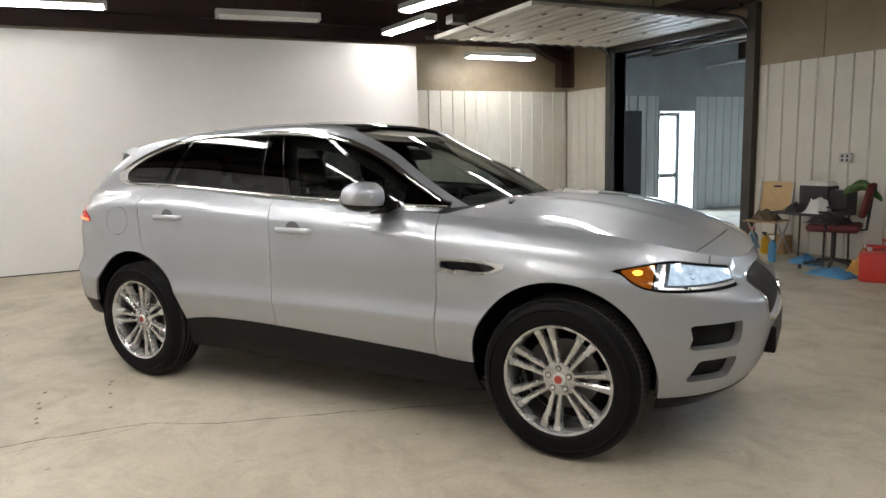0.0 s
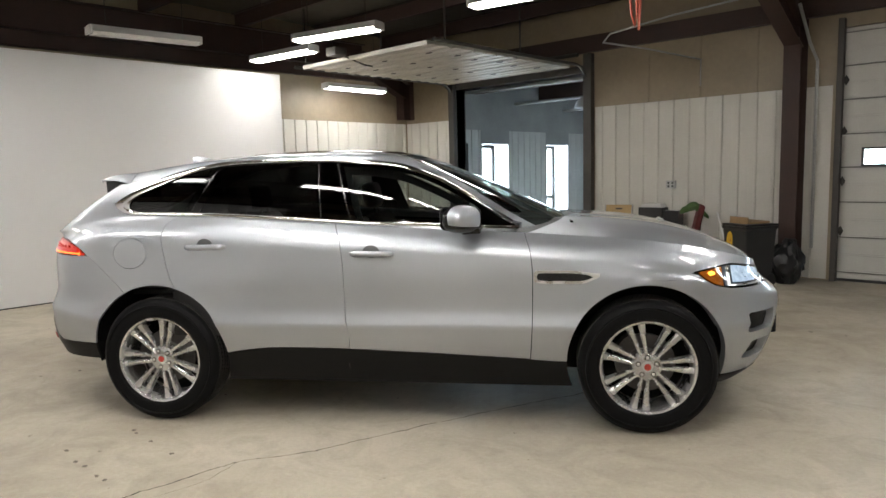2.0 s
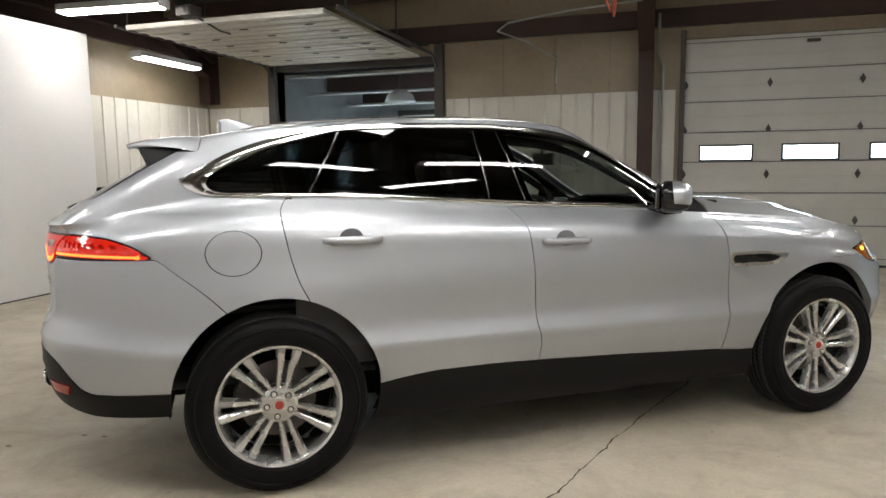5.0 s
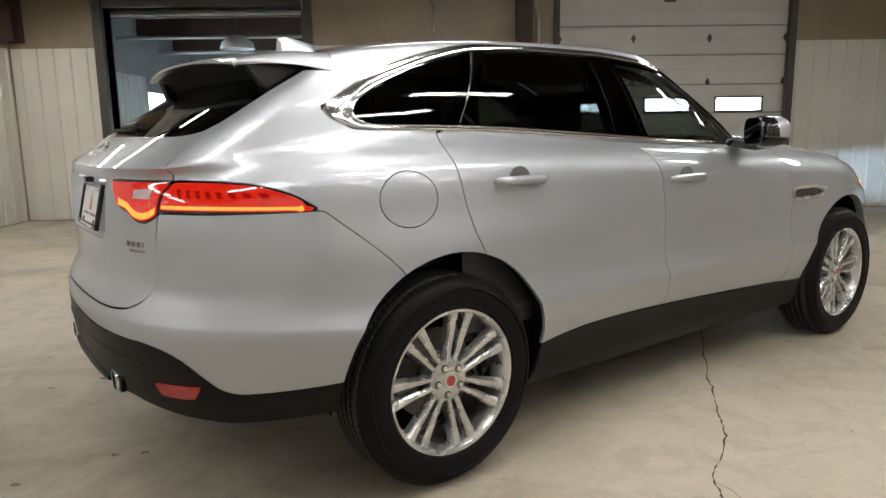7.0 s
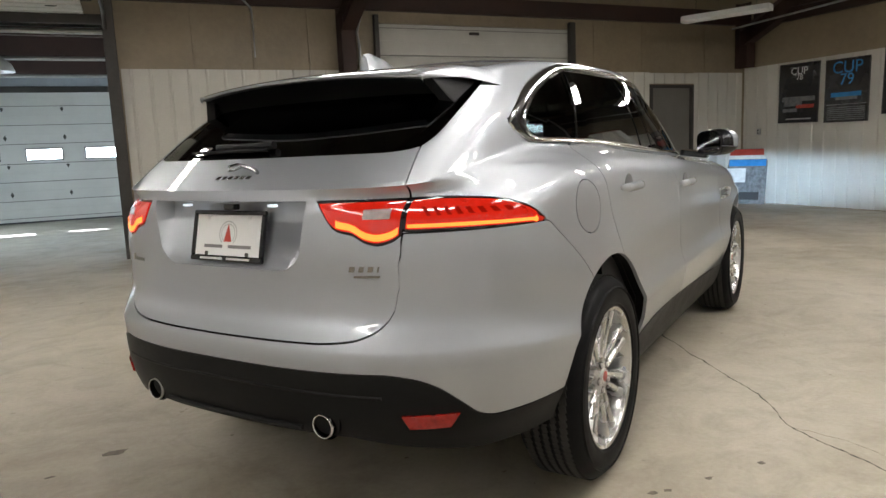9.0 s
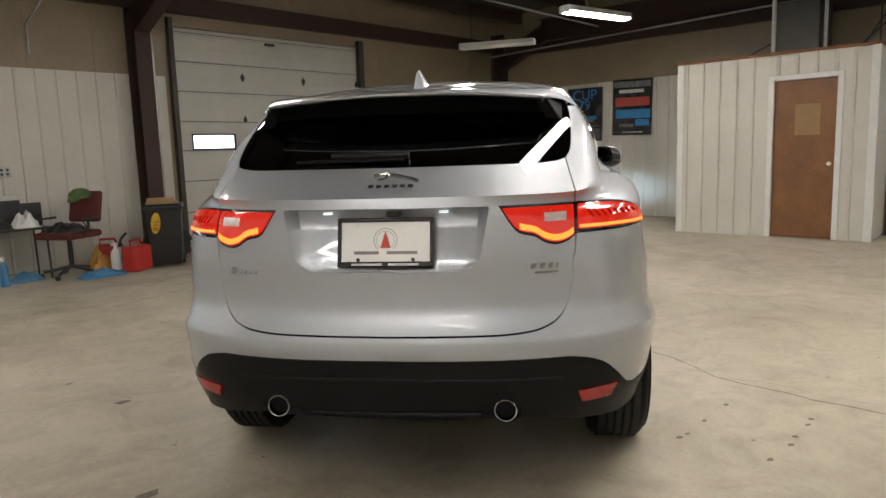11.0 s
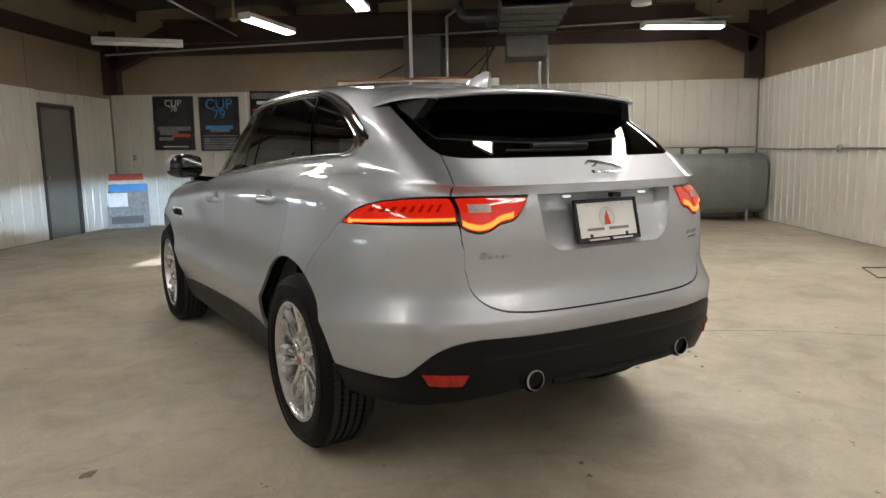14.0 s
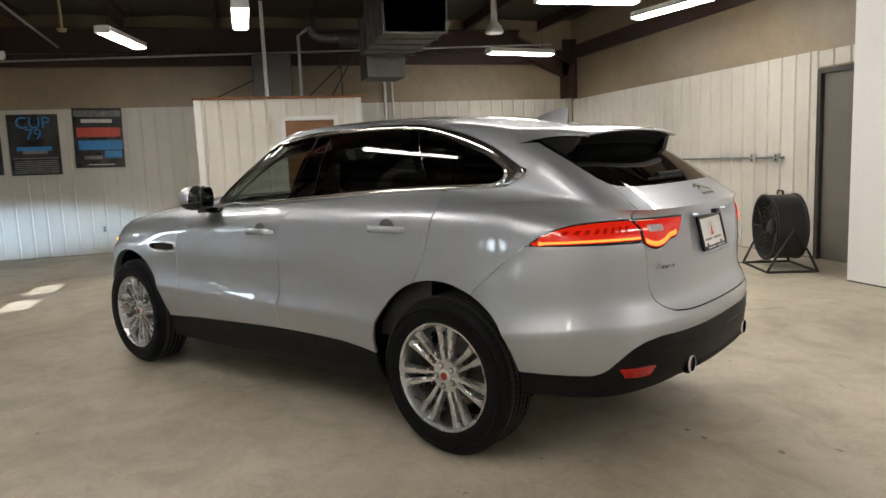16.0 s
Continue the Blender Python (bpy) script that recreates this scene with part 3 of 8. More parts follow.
def quarter_grid():
    """Rear side of the car from the floor over the haunch to the roof, without a crease on the haunch."""
    keep = np.nonzero(TOP[0, :, 0] < -0.85)[0]
    belt = SKIN[-1]
    half = len(belt) // 2
    arc = np.concatenate([[0], np.cumsum(np.linalg.norm(np.diff(belt[:half, :2], axis=0), axis=1))])
    own = TOP[0, keep, :2]
    mine = np.concatenate([[0], np.cumsum(np.linalg.norm(np.diff(own, axis=0), axis=1))])
    u = np.interp(mine, arc, np.arange(half))
    low = np.array([np.stack([np.interp(u, np.arange(len(r)), r[:, k]) for k in range(3)], 1) for r in SKIN[:-1]])
    g = np.concatenate([low, TOP[:, keep]])
    n = len(low)
    d = np.zeros(g.shape[:2])
    d[1:] = np.cumsum(np.linalg.norm(np.diff(g, axis=0), axis=2), axis=0)
    w = np.clip(1.2 - (np.abs(d - d[n]) / 0.24) ** 2, 0, 1)
    w = w * ease(np.clip((g[:, :, 1] - 0.612) / 0.13, 0, 1)) * ease(np.clip((-1.38 - g[n, :, 0]) / 0.3, 0, 1))[None, :]
    return soften(g, 0.050, w)


QUARTER = quarter_grid()


def clip_panel(grid, tests, side=1, flange=0.014, lift=0.0):
    """The piece of a grid surface where every test(x, y, z) < 0, with edges turned in by flange. Returns verts, faces."""
    nl, ns, _ = grid.shape
    vals = np.array([t(grid[:, :, 0], grid[:, :, 1], grid[:, :, 2]) + np.zeros((nl, ns)) for t in tests] or [np.full((nl, ns), -1.0)])
    corner = np.stack([vals[:, :-1, :-1], vals[:, :-1, 1:], vals[:, 1:, 1:], vals[:, 1:, :-1]])
    some = (corner.min(axis=0) < 0).all(axis=0)
    full = (corner.max(axis=0) <= 0).all(axis=0)
    verts, index, faces = [], {}, []

    def vid(key, p):
        if key not in index:
            index[key] = len(verts)
            verts.append(p)
        return index[key]
    pts = grid.tolist()
    for i, j in np.argwhere(full).tolist():
        faces.append([vid(k, pts[k[0]][k[1]]) for k in ((i, j), (i, j + 1), (i + 1, j + 1), (i + 1, j))])
    vl = np.moveaxis(vals, 0, -1).tolist()
    for i, j in np.argwhere(some & ~full).tolist():
        poly = [(pts[a][b], vl[a][b], (a, b)) for a, b in ((i, j), (i, j + 1), (i + 1, j + 1), (i + 1, j))]
        for k in range(len(vals)):
            if all(p[1][k] <= 0 for p in poly):
                continue
            out = []
            for q in range(len(poly)):
                (p, pv, pk), (r, rv, rk) = poly[q], poly[(q + 1) % len(poly)]
                if pv[k] <= 0:
                    out.append((p, pv, pk))
                if (pv[k] <= 0) != (rv[k] <= 0):
                    t = pv[k] / (pv[k] - rv[k])
                    np_ = [a + (c - a) * t for a, c in zip(p, r)]
                    out.append((np_, [a + (c - a) * t for a, c in zip(pv, rv)], tuple(int(round(c * 1e5)) for c in np_)))
            poly = out
            if len(poly) < 3:
                break
        if len(poly) >= 3:
            f = []
            for p, _, key in poly:
                v = vid(key, p)
                if v not in f:
                    f.append(v)
            if len(f) >= 3:
                faces.append(f)
    verts = np.array(verts) if verts else np.zeros((0, 3))
    if side < 0:
        verts = verts * np.array([1, -1, 1])
    else:
        faces = [f[::-1] for f in faces]
    nrm = np.zeros_like(verts)
    if faces:
        quad = np.array([[f[0], f[1], f[2], f[3] if len(f) > 3 else f[0]] for f in faces])
        v0, v1, v2, v3 = (verts[quad[:, k]] for k in range(4))
        fn = np.cross(v2 - v0, np.where((quad[:, 3] == quad[:, 0])[:, None], v2 - v1, v3 - v1))
        for k in range(4):
            np.add.at(nrm, quad[:, k], fn)
        for f, k in zip(faces, fn):
            for v in f[4:]:
                nrm[v] += k
    nrm /= np.maximum(np.linalg.norm(nrm, axis=1, keepdims=True), 1e-12)
    verts = verts + nrm * lift
    if flange:
        count = set()
        for f in faces:
            for a, b in zip(f, f[1:] + f[:1]):
                count.add((a, b))
        low = {}
        extra = []
        for a, b in [e for e in count if (e[1], e[0]) not in count]:
            if abs(verts[a][1]) < 1e-4 and abs(verts[b][1]) < 1e-4:
                continue
            for v in (a, b):
                if v not in low:
                    low[v] = len(verts) + len(extra)
                    extra.append(verts[v] - nrm[v] * flange)
            faces.append([b, a, low[a], low[b]])
        if extra:
            verts = np.concatenate([verts, np.array(extra)])
    return verts, faces


def both(a, b):
    """Two halves in one mesh."""
    (v1, f1), (v2, f2) = a, b
    n = len(v1)
    return np.concatenate([v1, v2]), f1 + [[k + n for k in f] for f in f2]


def weld(ob, dist=0.0004):
    bm = B()
    bm.from_mesh(ob.data)
    bmesh.ops.remove_doubles(bm, verts=bm.verts, dist=dist)
    bm.to_mesh(ob.data)
    bm.free()
    ob.data.polygons.foreach_set("use_smooth", [True] * len(ob.data.polygons))
    ob.data.set_sharp_from_angle(angle=radians(35))
    return ob


car = thing("car", CAR, "silver five-door sport utility car with lit lamps parked on the concrete", "car")


def panel(name, grid, tests, material, side, label="", parent=None, flange=0.014, lift=0.0):
    v, f = clip_panel(grid, tests, side, flange, lift)
    return solid(name, v, f, material, parent or car, label)


def panel_across(name, grid, tests, material, label="", parent=None, flange=0.014, lift=0.0):
    """A panel that runs over the car's middle."""
    half, hf = clip_panel(grid, tests, 1, flange, lift)
    v, f = both((half, hf), (half * np.array([1, -1, 1]), [k[::-1] for k in hf]))
    return weld(solid(name, v, f, material, parent or car, label))


G = 0.0022                            # half a panel gap
ARC_R, ARC_Z, ARC_X = 0.432, 0.405, 1.432
cut_front = curve([(0.35, 0.795), (0.65, 0.812), (0.88, 0.815), (1.0, 0.805), (1.13, 0.765)])
cut_mid = curve([(0.3, -0.262), (0.43, -0.25), (0.54, -0.241), (0.67, -0.262), (0.86, -0.266), (1.07, -0.287), (1.18, -0.346), (1.24, -0.37)])
cut_rear = curve([(0.5, -1.20), (0.81, -1.297), (0.90, -1.339), (1.05, -1.379), (1.18, -1.397), (1.23, -1.372), (1.26, -1.34)])
sill_top = curve([(-1.0, 0.424), (-0.9, 0.442), (-0.72, 0.460), (-0.47, 0.463), (-0.25, 0.459), (0.15, 0.444), (0.47, 0.428), (0.78, 0.412), (1.02, 0.395)])
bump_cut = curve([(0.70, -1.56), (0.82, -1.66), (1.01, -1.885), (1.03, -1.91)])
clad_rear = curve([(0.0, 0.622), (0.56, 0.622), (0.64, 0.610), (0.70, 0.582), (0.75, 0.530), (0.782, 0.487), (0.81, 0.474), (1.0, 0.472)])
gate_low = curve([(0.0, 0.700), (0.36, 0.703), (0.47, 0.712), (0.53, 0.732), (0.565, 0.762), (0.588, 0.81), (0.602, 0.90), (0.608, 1.0)])
lamp_low = curve([(-2.5, 1.018), (-2.2, 1.014), (-1.86, 1.004)])
lamp_top = curve([(-2.5, 1.108), (-2.2, 1.106), (-2.08, 1.097), (-1.98, 1.068), (-1.885, 1.008)])
inner_low = curve([(0.36, 1.115), (0.43, 1.020), (0.475, 1.010), (0.51, 0.988), (0.545, 0.980), (0.58, 0.988), (0.61, 1.010)])
dlo_top = curve([(-1.78, 1.315), (-1.72, 1.352), (-1.59, 1.422), (-1.405, 1.486), (-1.22, 1.530), (-1.095, 1.548), (-0.78, 1.556), (-0.46, 1.555), (-0.14, 1.535), (0.03, 1.511), (0.19, 1.455), (0.355, 1.374), (0.525, 1.270), (0.72, 1.150)])
quarter_end = curve([(1.2, -1.30), (1.52, -1.12), (1.6, -1.08)])
bpillar_a = curve([(1.15, -0.425), (1.6, -0.48)])
bpillar_b = curve([(1.15, -0.235), (1.6, -0.375)])
beam_low = curve([(1.66, 0.895), (1.70, 0.885), (1.76, 0.845), (1.81, 0.821), (1.90, 0.806), (2.2, 0.797)])
beam_top = curve([(1.66, 0.895), (1.78, 0.916), (1.89, 0.929), (2.0, 0.910), (2.09, 0.885), (2.15, 0.862), (2.20, 0.80)])

after = lambda g, d=G: (lambda x, y, z: g(z) - x + d)        # ahead of the cut
before = lambda g, d=G: (lambda x, y, z: x - g(z) + d)       # behind the cut
above = lambda h, d=G: (lambda x, y, z: h(x) - z + d)
below = lambda h, d=G: (lambda x, y, z: z - h(x) + d)
arch = lambda cx, r=ARC_R: (lambda x, y, z: r - np.hypot(x - cx, z - ARC_Z))
x_over = lambda a: (lambda x, y, z: a - x)
x_under = lambda a: (lambda x, y, z: x - a)
z_over = lambda a: (lambda x, y, z: a - z)
z_under = lambda a: (lambda x, y, z: z - a)
y_over = lambda a: (lambda x, y, z: a - y)
y_under = lambda a: (lambda x, y, z: y - a)
either = lambda *t: (lambda x, y, z: np.min([k(x, y, z) for k in t], axis=0))
all_of = lambda *t: (lambda x, y, z: np.max([k(x, y, z) for k in t], axis=0))
outside = lambda t, d=0.0: (lambda x, y, z: -t(x, y, z) + d)
grow = lambda t, d: (lambda x, y, z: t(x, y, z) - d)

gate_span = lambda x, y, z: np.where(x < -1.6, y - 0.607, 1.0)
gate_floor = lambda x, y, z: gate_low(np.clip(y, 0, 0.608)) - z
gate = all_of(gate_span, gate_floor)
lamp_out = all_of(below(lamp_top, 0), above(lamp_low, 0), x_under(-1.885), y_over(0.607))
lamp_in = all_of(z_under(1.106), lambda x, y, z: inner_low(y) - z, y_under(0.607), y_over(0.365), x_under(-1.6))
fuel_ring = lambda x, y, z: np.hypot(x + 1.593, (z - 1.026) * 1.22) - 0.110
bumper_zone = all_of(before(bump_cut, 0), z_under(1.012))
recess_w = lambda z: 0.297 + (z - 0.905) * 0.2
recess = all_of(lambda x, y, z: y - recess_w(z) + 0.05 * np.clip((0.955 - z) / 0.05, 0, 1) ** 2.2, z_over(0.903), z_under(1.107), x_under(-2.0))
beam = all_of(below(beam_top, 0), above(beam_low, 0), x_over(1.67), y_over(0.47))
wing_zone = either(z_over(0.862), x_under(1.44))
intake_hi = all_of(y_over(0.575), y_under(0.775), z_over(0.546), z_under(0.658), x_over(1.8))
intake_lo = all_of(y_over(0.56), y_under(0.728), z_over(0.386), z_under(0.492), x_over(1.8))

grille = (lambda g: (lambda x, y, z: 0.1 * g(x, y, z)))(all_of(lambda x, y, z: (y / 0.395) ** 4 + ((z - 0.725) / 0.125) ** 4 - 1, x_over(1.8)))
vent_lo = curve([(0.80, 0.858), (0.90, 0.848), (1.08, 0.850), (1.175, 0.884)])
vent_hi = curve([(0.80, 0.912), (1.0, 0.912), (1.175, 0.896)])
vent = all_of(x_over(0.826), x_under(1.175), above(vent_lo, 0), below(vent_hi, 0))

rim_out = all_of(below(dlo_top, -0.016), above(dlo_low, -0.006), x_over(-1.795), x_under(0.75), y_over(0.45))
rim_in = all_of(below(dlo_top, 0.003), above(dlo_low, 0.011), x_over(-1.735), x_under(0.72), y_over(0.45))
glass_low = curve([(0.0, 1.232), (0.48, 1.234), (0.55, 1.240), (0.585, 1.252), (0.62, 1.30)])
glass_edge = curve([(1.20, 0.575), (1.245, 0.580), (1.275, 0.598), (1.32, 0.606), (1.38, 0.608), (1.44, 0.603), (1.50, 0.585)])
rear_glass = all_of(lambda x, y, z: glass_low(np.clip(y, 0, 0.62)) - z, lambda x, y, z: y - glass_edge(z), x_under(-1.71), z_under(1.50))
gate_upper = all_of(lambda x, y, z: y - 0.607 + 0.25 * np.clip(z - 1.14, 0, 0.1), x_under(-1.9), lambda x, y, z: z - glass_low(np.clip(y, 0, 0.62)))
spoiler_zone = all_of(lambda x, y, z: x + 1.698 + 0.26 * (1.506 - z), z_over(1.440), x_under(-1.5))
screen_edge = curve([(0.0, 1.590), (0.10, 1.548), (0.19, 1.507), (0.355, 1.424), (0.525, 1.320), (0.72, 1.200), (0.85, 1.130), (0.95, 1.09)])
screen = all_of(x_over(0.0), above(screen_edge, 0))

LENS = mat("red_lens", (0.11, 0.003, 0.002), 0.12, 0.0, 0.5, 24, coat=0.6, emit=(1.0, 0.028, 0.010), strength=0.22)
# Bumper reflector is no lamp; its returned light is added as faint emission.
LENS_DIM = mat("faint_glow_reflector", (0.16, 0.004, 0.003), 0.16, 0.0, 0.5, 40, coat=0.6, emit=(1.0, 0.02, 0.012), strength=0.03)
STRIP = mat("lit_red_strip", (0.5, 0.05, 0.02), 0.3, emit=(1.0, 0.15, 0.018), strength=1.4)
AMBER = mat("amber_lens", (0.20, 0.055, 0.008), 0.12, 0.0, 0.35, 60, coat=0.8, emit=(1.0, 0.30, 0.02), strength=0.035)
AMBER_ON = mat("lit_amber", (0.6, 0.3, 0.04), 0.3, emit=(1.0, 0.45, 0.04), strength=1.8)
BEAM = mat("lit_headlamp", (0.40, 0.45, 0.50), 0.12, 0.4, 0.6, 28, coat=0.8, emit=(0.55, 0.77, 1.0), strength=0.25)
SMOKE = mat("lamp_bowl", (0.10, 0.12, 0.14), 0.10, 0.3, 0.4, 30, coat=0.8)
LENS_DARK = mat("dark_red_blade", (0.04, 0.002, 0.001), 0.6, spec=0.0, emit=(1.0, 0.016, 0.006), strength=0.10)
CLEARP = mat("reversing_lens", (0.42, 0.34, 0.33), 0.25, 0.0, 0.2, 60, coat=0.5)

for side in (-1, 1):
    fd = panel("front_door", SKIN, [before(cut_front), after(cut_mid), above(sill_top)], PAINT, side)
    rd = panel("rear_door", SKIN, [before(cut_mid), after(cut_rear), above(sill_top), arch(-ARC_X)], PAINT, side)
    panel("sill", SKIN, [below(sill_top, 0.001), x_over(-1.15), x_under(1.15), arch(-ARC_X), arch(ARC_X), z_over(0.245), outside(all_of(before(cut_mid, -0.002), after(cut_mid, -0.002)))],
          BLACK, side, "black plastic sill cladding", lift=0.004)
    panel("front_wing", SKIN, [after(cut_front), arch(ARC_X), wing_zone, z_over(0.40), outside(beam, 0.002), x_under(2.03), outside(grow(vent, 0.004))], PAINT, side)
    vp = panel("side_vent", SKIN, [grow(vent, 0.004), outside(grow(vent, -0.010))], SATIN, side, "bright metal wing vent surround", lift=0.004)
    panel("slot", SKIN, [grow(vent, -0.009)], GLOSSB, side, "gloss black vent slot", parent=vp, lift=-0.010)
    panel("quarter_panel", QUARTER, [lambda x, y, z: x - np.where(z < 1.27, cut_rear(z) - G, -1.0), y_over(0.50), outside(rim_out), outside(rear_glass, 0.002), outside(gate_upper, 0.003), outside(spoiler_zone), arch(-ARC_X), outside(bumper_zone, G), outside(all_of(gate_span, z_under(1.15)), G), outside(lamp_out, 0.002), outside(fuel_ring, 0.002)], PAINT, side)
    if side < 0:
        panel("fuel_flap", SKIN, [grow(fuel_ring, -0.002), x_under(-1.3)], PAINT, side)
    else:
        panel("quarter_blank", SKIN, [grow(fuel_ring, 0.002), x_under(-1.3)], PAINT, side, flange=0)
    tl = panel("tail_lamp", SKIN, [lamp_out], GLOSSB, side, "lit red tail lamp with a black rim", lift=-0.002)
    panel("lens", SKIN, [grow(lamp_out, -0.007)], LENS, side, parent=tl, lift=0.003)
    panel("light_strip", SKIN, [above(lamp_low, 0.011), below(lamp_low, -0.020), x_under(-1.955), y_over(0.618)], STRIP, side, "glowing orange light strip", parent=tl, lift=0.0045, flange=0.003)
    panel("marker", SKIN, [lambda x, y, z: np.hypot(x + 1.955, z - 1.026) - 0.014, x_under(-1.7)], STRIP, side, "bright marker bulb", parent=tl, lift=0.005, flange=0.002)
    for k in range(10):
        c = 0.652 + 0.0225 * k
        panel("lens_rib", SKIN, [lambda x, y, z, c=c: np.abs(y - c + 0.8 * (z - 1.07)) - 0.0055, z_over(1.056), z_under(1.080 - 0.0015 * k), x_under(-1.95), grow(lamp_out, -0.014)], LENS_DARK, side, parent=tl, lift=0.0036, flange=0.001)
    ti = panel("gate_lamp", SKIN, [lamp_in], GLOSSB, side, "lit red lamp set in the tailgate", lift=-0.001)
    panel("lens", SKIN, [grow(lamp_in, -0.007)], LENS, side, parent=ti, lift=0.004)
    panel("light_strip", SKIN, [lambda x, y, z: inner_low(y) - z + 0.012, lambda x, y, z: z - inner_low(y) - 0.030, y_under(0.597), y_over(0.430), x_under(-1.6)], STRIP, side, "glowing orange light strip", parent=ti, lift=0.0055, flange=0.003)
    panel("reversing_lamp", SKIN, [y_over(0.505), y_under(0.575), z_over(1.052), z_under(1.078), x_under(-1.6)], CLEARP, side, "clear reversing lamp", parent=ti, lift=0.007, flange=0.004)
    panel("rear_reflector", SKIN, [lambda x, y, z: 0.606 + 0.35 * (0.505 - z) - y, lambda x, y, z: y - 0.738 + 0.6 * (0.500 - z), z_over(0.462), z_under(0.502), x_under(-2.0)], LENS_DIM, side, "red bumper reflector with a faint added glow", lift=0.010, flange=0.012)
    hl = panel("headlamp", SKIN, [beam], GLOSSB, side, "lit headlamp with an amber corner", lift=-0.004)
    panel("lens", SKIN, [grow(beam, -0.007), x_over(1.845)], SMOKE, side, "dark lamp bowl", parent=hl, lift=0.002)
    raised = lambda x, y, z: beam(x, y, z - 0.026)
    panel("lamp_element", SKIN, [grow(beam, -0.012), raised, x_over(1.895), outside(lambda x, y, z: np.abs(np.hypot(y - 0.62, (z - 0.842) * 1.1) - 0.014) - 0.003), outside(lambda x, y, z: np.abs(np.hypot(y - 0.70, (z - 0.858) * 1.1) - 0.013) - 0.003)], BEAM, side, "bluish white lit element", parent=hl, lift=0.004)
    panel("light_guide", SKIN, [grow(beam, -0.009), x_over(1.865), outside(lambda x, y, z: beam(x, y, z - 0.017))], SATIN, side, "bright lower light guide", parent=hl, lift=0.0045)
    panel("light_guide", SKIN, [grow(beam, -0.010), x_over(1.862), x_under(1.880)], SATIN, side, "bright lower light guide", parent=hl, lift=0.0045)
    panel("indicator", SKIN, [grow(beam, -0.007), x_under(1.838)], AMBER, side, "amber lens", parent=hl, lift=0.002)
    panel("bulb", SKIN, [lambda x, y, z: np.hypot((x - 1.775) / 2.0, z - 0.887) - 0.011, x_over(1.6), y_over(0.5)], AMBER_ON, side, "glowing amber bulb", parent=hl, lift=0.004, flange=0.002)
    for zi in (intake_hi, intake_lo):
        panel("air_intake", SKIN, [grow(zi, 0.004)], BLACK, side, "black mesh air intake", lift=-0.045, flange=0)
panel_across("rear_bumper", SKIN, [grow(bumper_zone, -G), lambda x, y, z: clad_rear(y) - z + 0.001, outside(gate, 0.004), arch(-ARC_X)], PAINT)
tailgate = panel_across("tailgate", SKIN, [grow(gate, -G), outside(lamp_in, 0.002), outside(recess)], PAINT)
panel_across("rear_valance", SKIN, [x_under(-1.5), lambda x, y, z: z - clad_rear(y) + 0.001, arch(-ARC_X), lambda x, y, z: 0.424 - 0.055 * np.clip((y - 0.45) / 0.3, 0, 1) - z], BLACK, "black plastic lower bumper", lift=0.003)
panel_across("front_bumper", SKIN, [x_over(1.44), arch(ARC_X), either(z_under(0.862 - 0.001), x_over(2.03 + 2 * G)), z_over(0.305), outside(beam, 0.002), outside(intake_hi), outside(intake_lo), outside(grille)], PAINT, flange=0.04)
panel_across("front_lip", SKIN, [x_over(1.46), arch(ARC_X), z_under(0.302), z_over(0.238)], BLACK, "black plastic front lip", lift=0.004)
gr = panel_across("grille", SKIN, [grow(grille, 0.002)], BLACK, "black mesh radiator grille", lift=-0.03)
panel_across("grille_rim", SKIN, [grow(grille, 0.004), outside(grow(grille, -0.014))], CHROME, "bright grille rim", parent=gr, lift=0.004)
part("plate_holder", boxes((2.245, 2.300, -0.26, 0.26, 0.43, 0.56), bevel=0.008), BLACK, car, "black front plate holder")
# dark inner body that closes the panel gaps
panel_across("inner_body", SKIN[::2, ::3], [arch(-ARC_X, 0.44), arch(ARC_X, 0.44), either(all_of(z_over(0.25), x_over(-1.85)), z_over(0.45)), outside(grow(recess, 0.05))], INNER, "dark inner body behind the panels", flange=0, lift=-0.05)

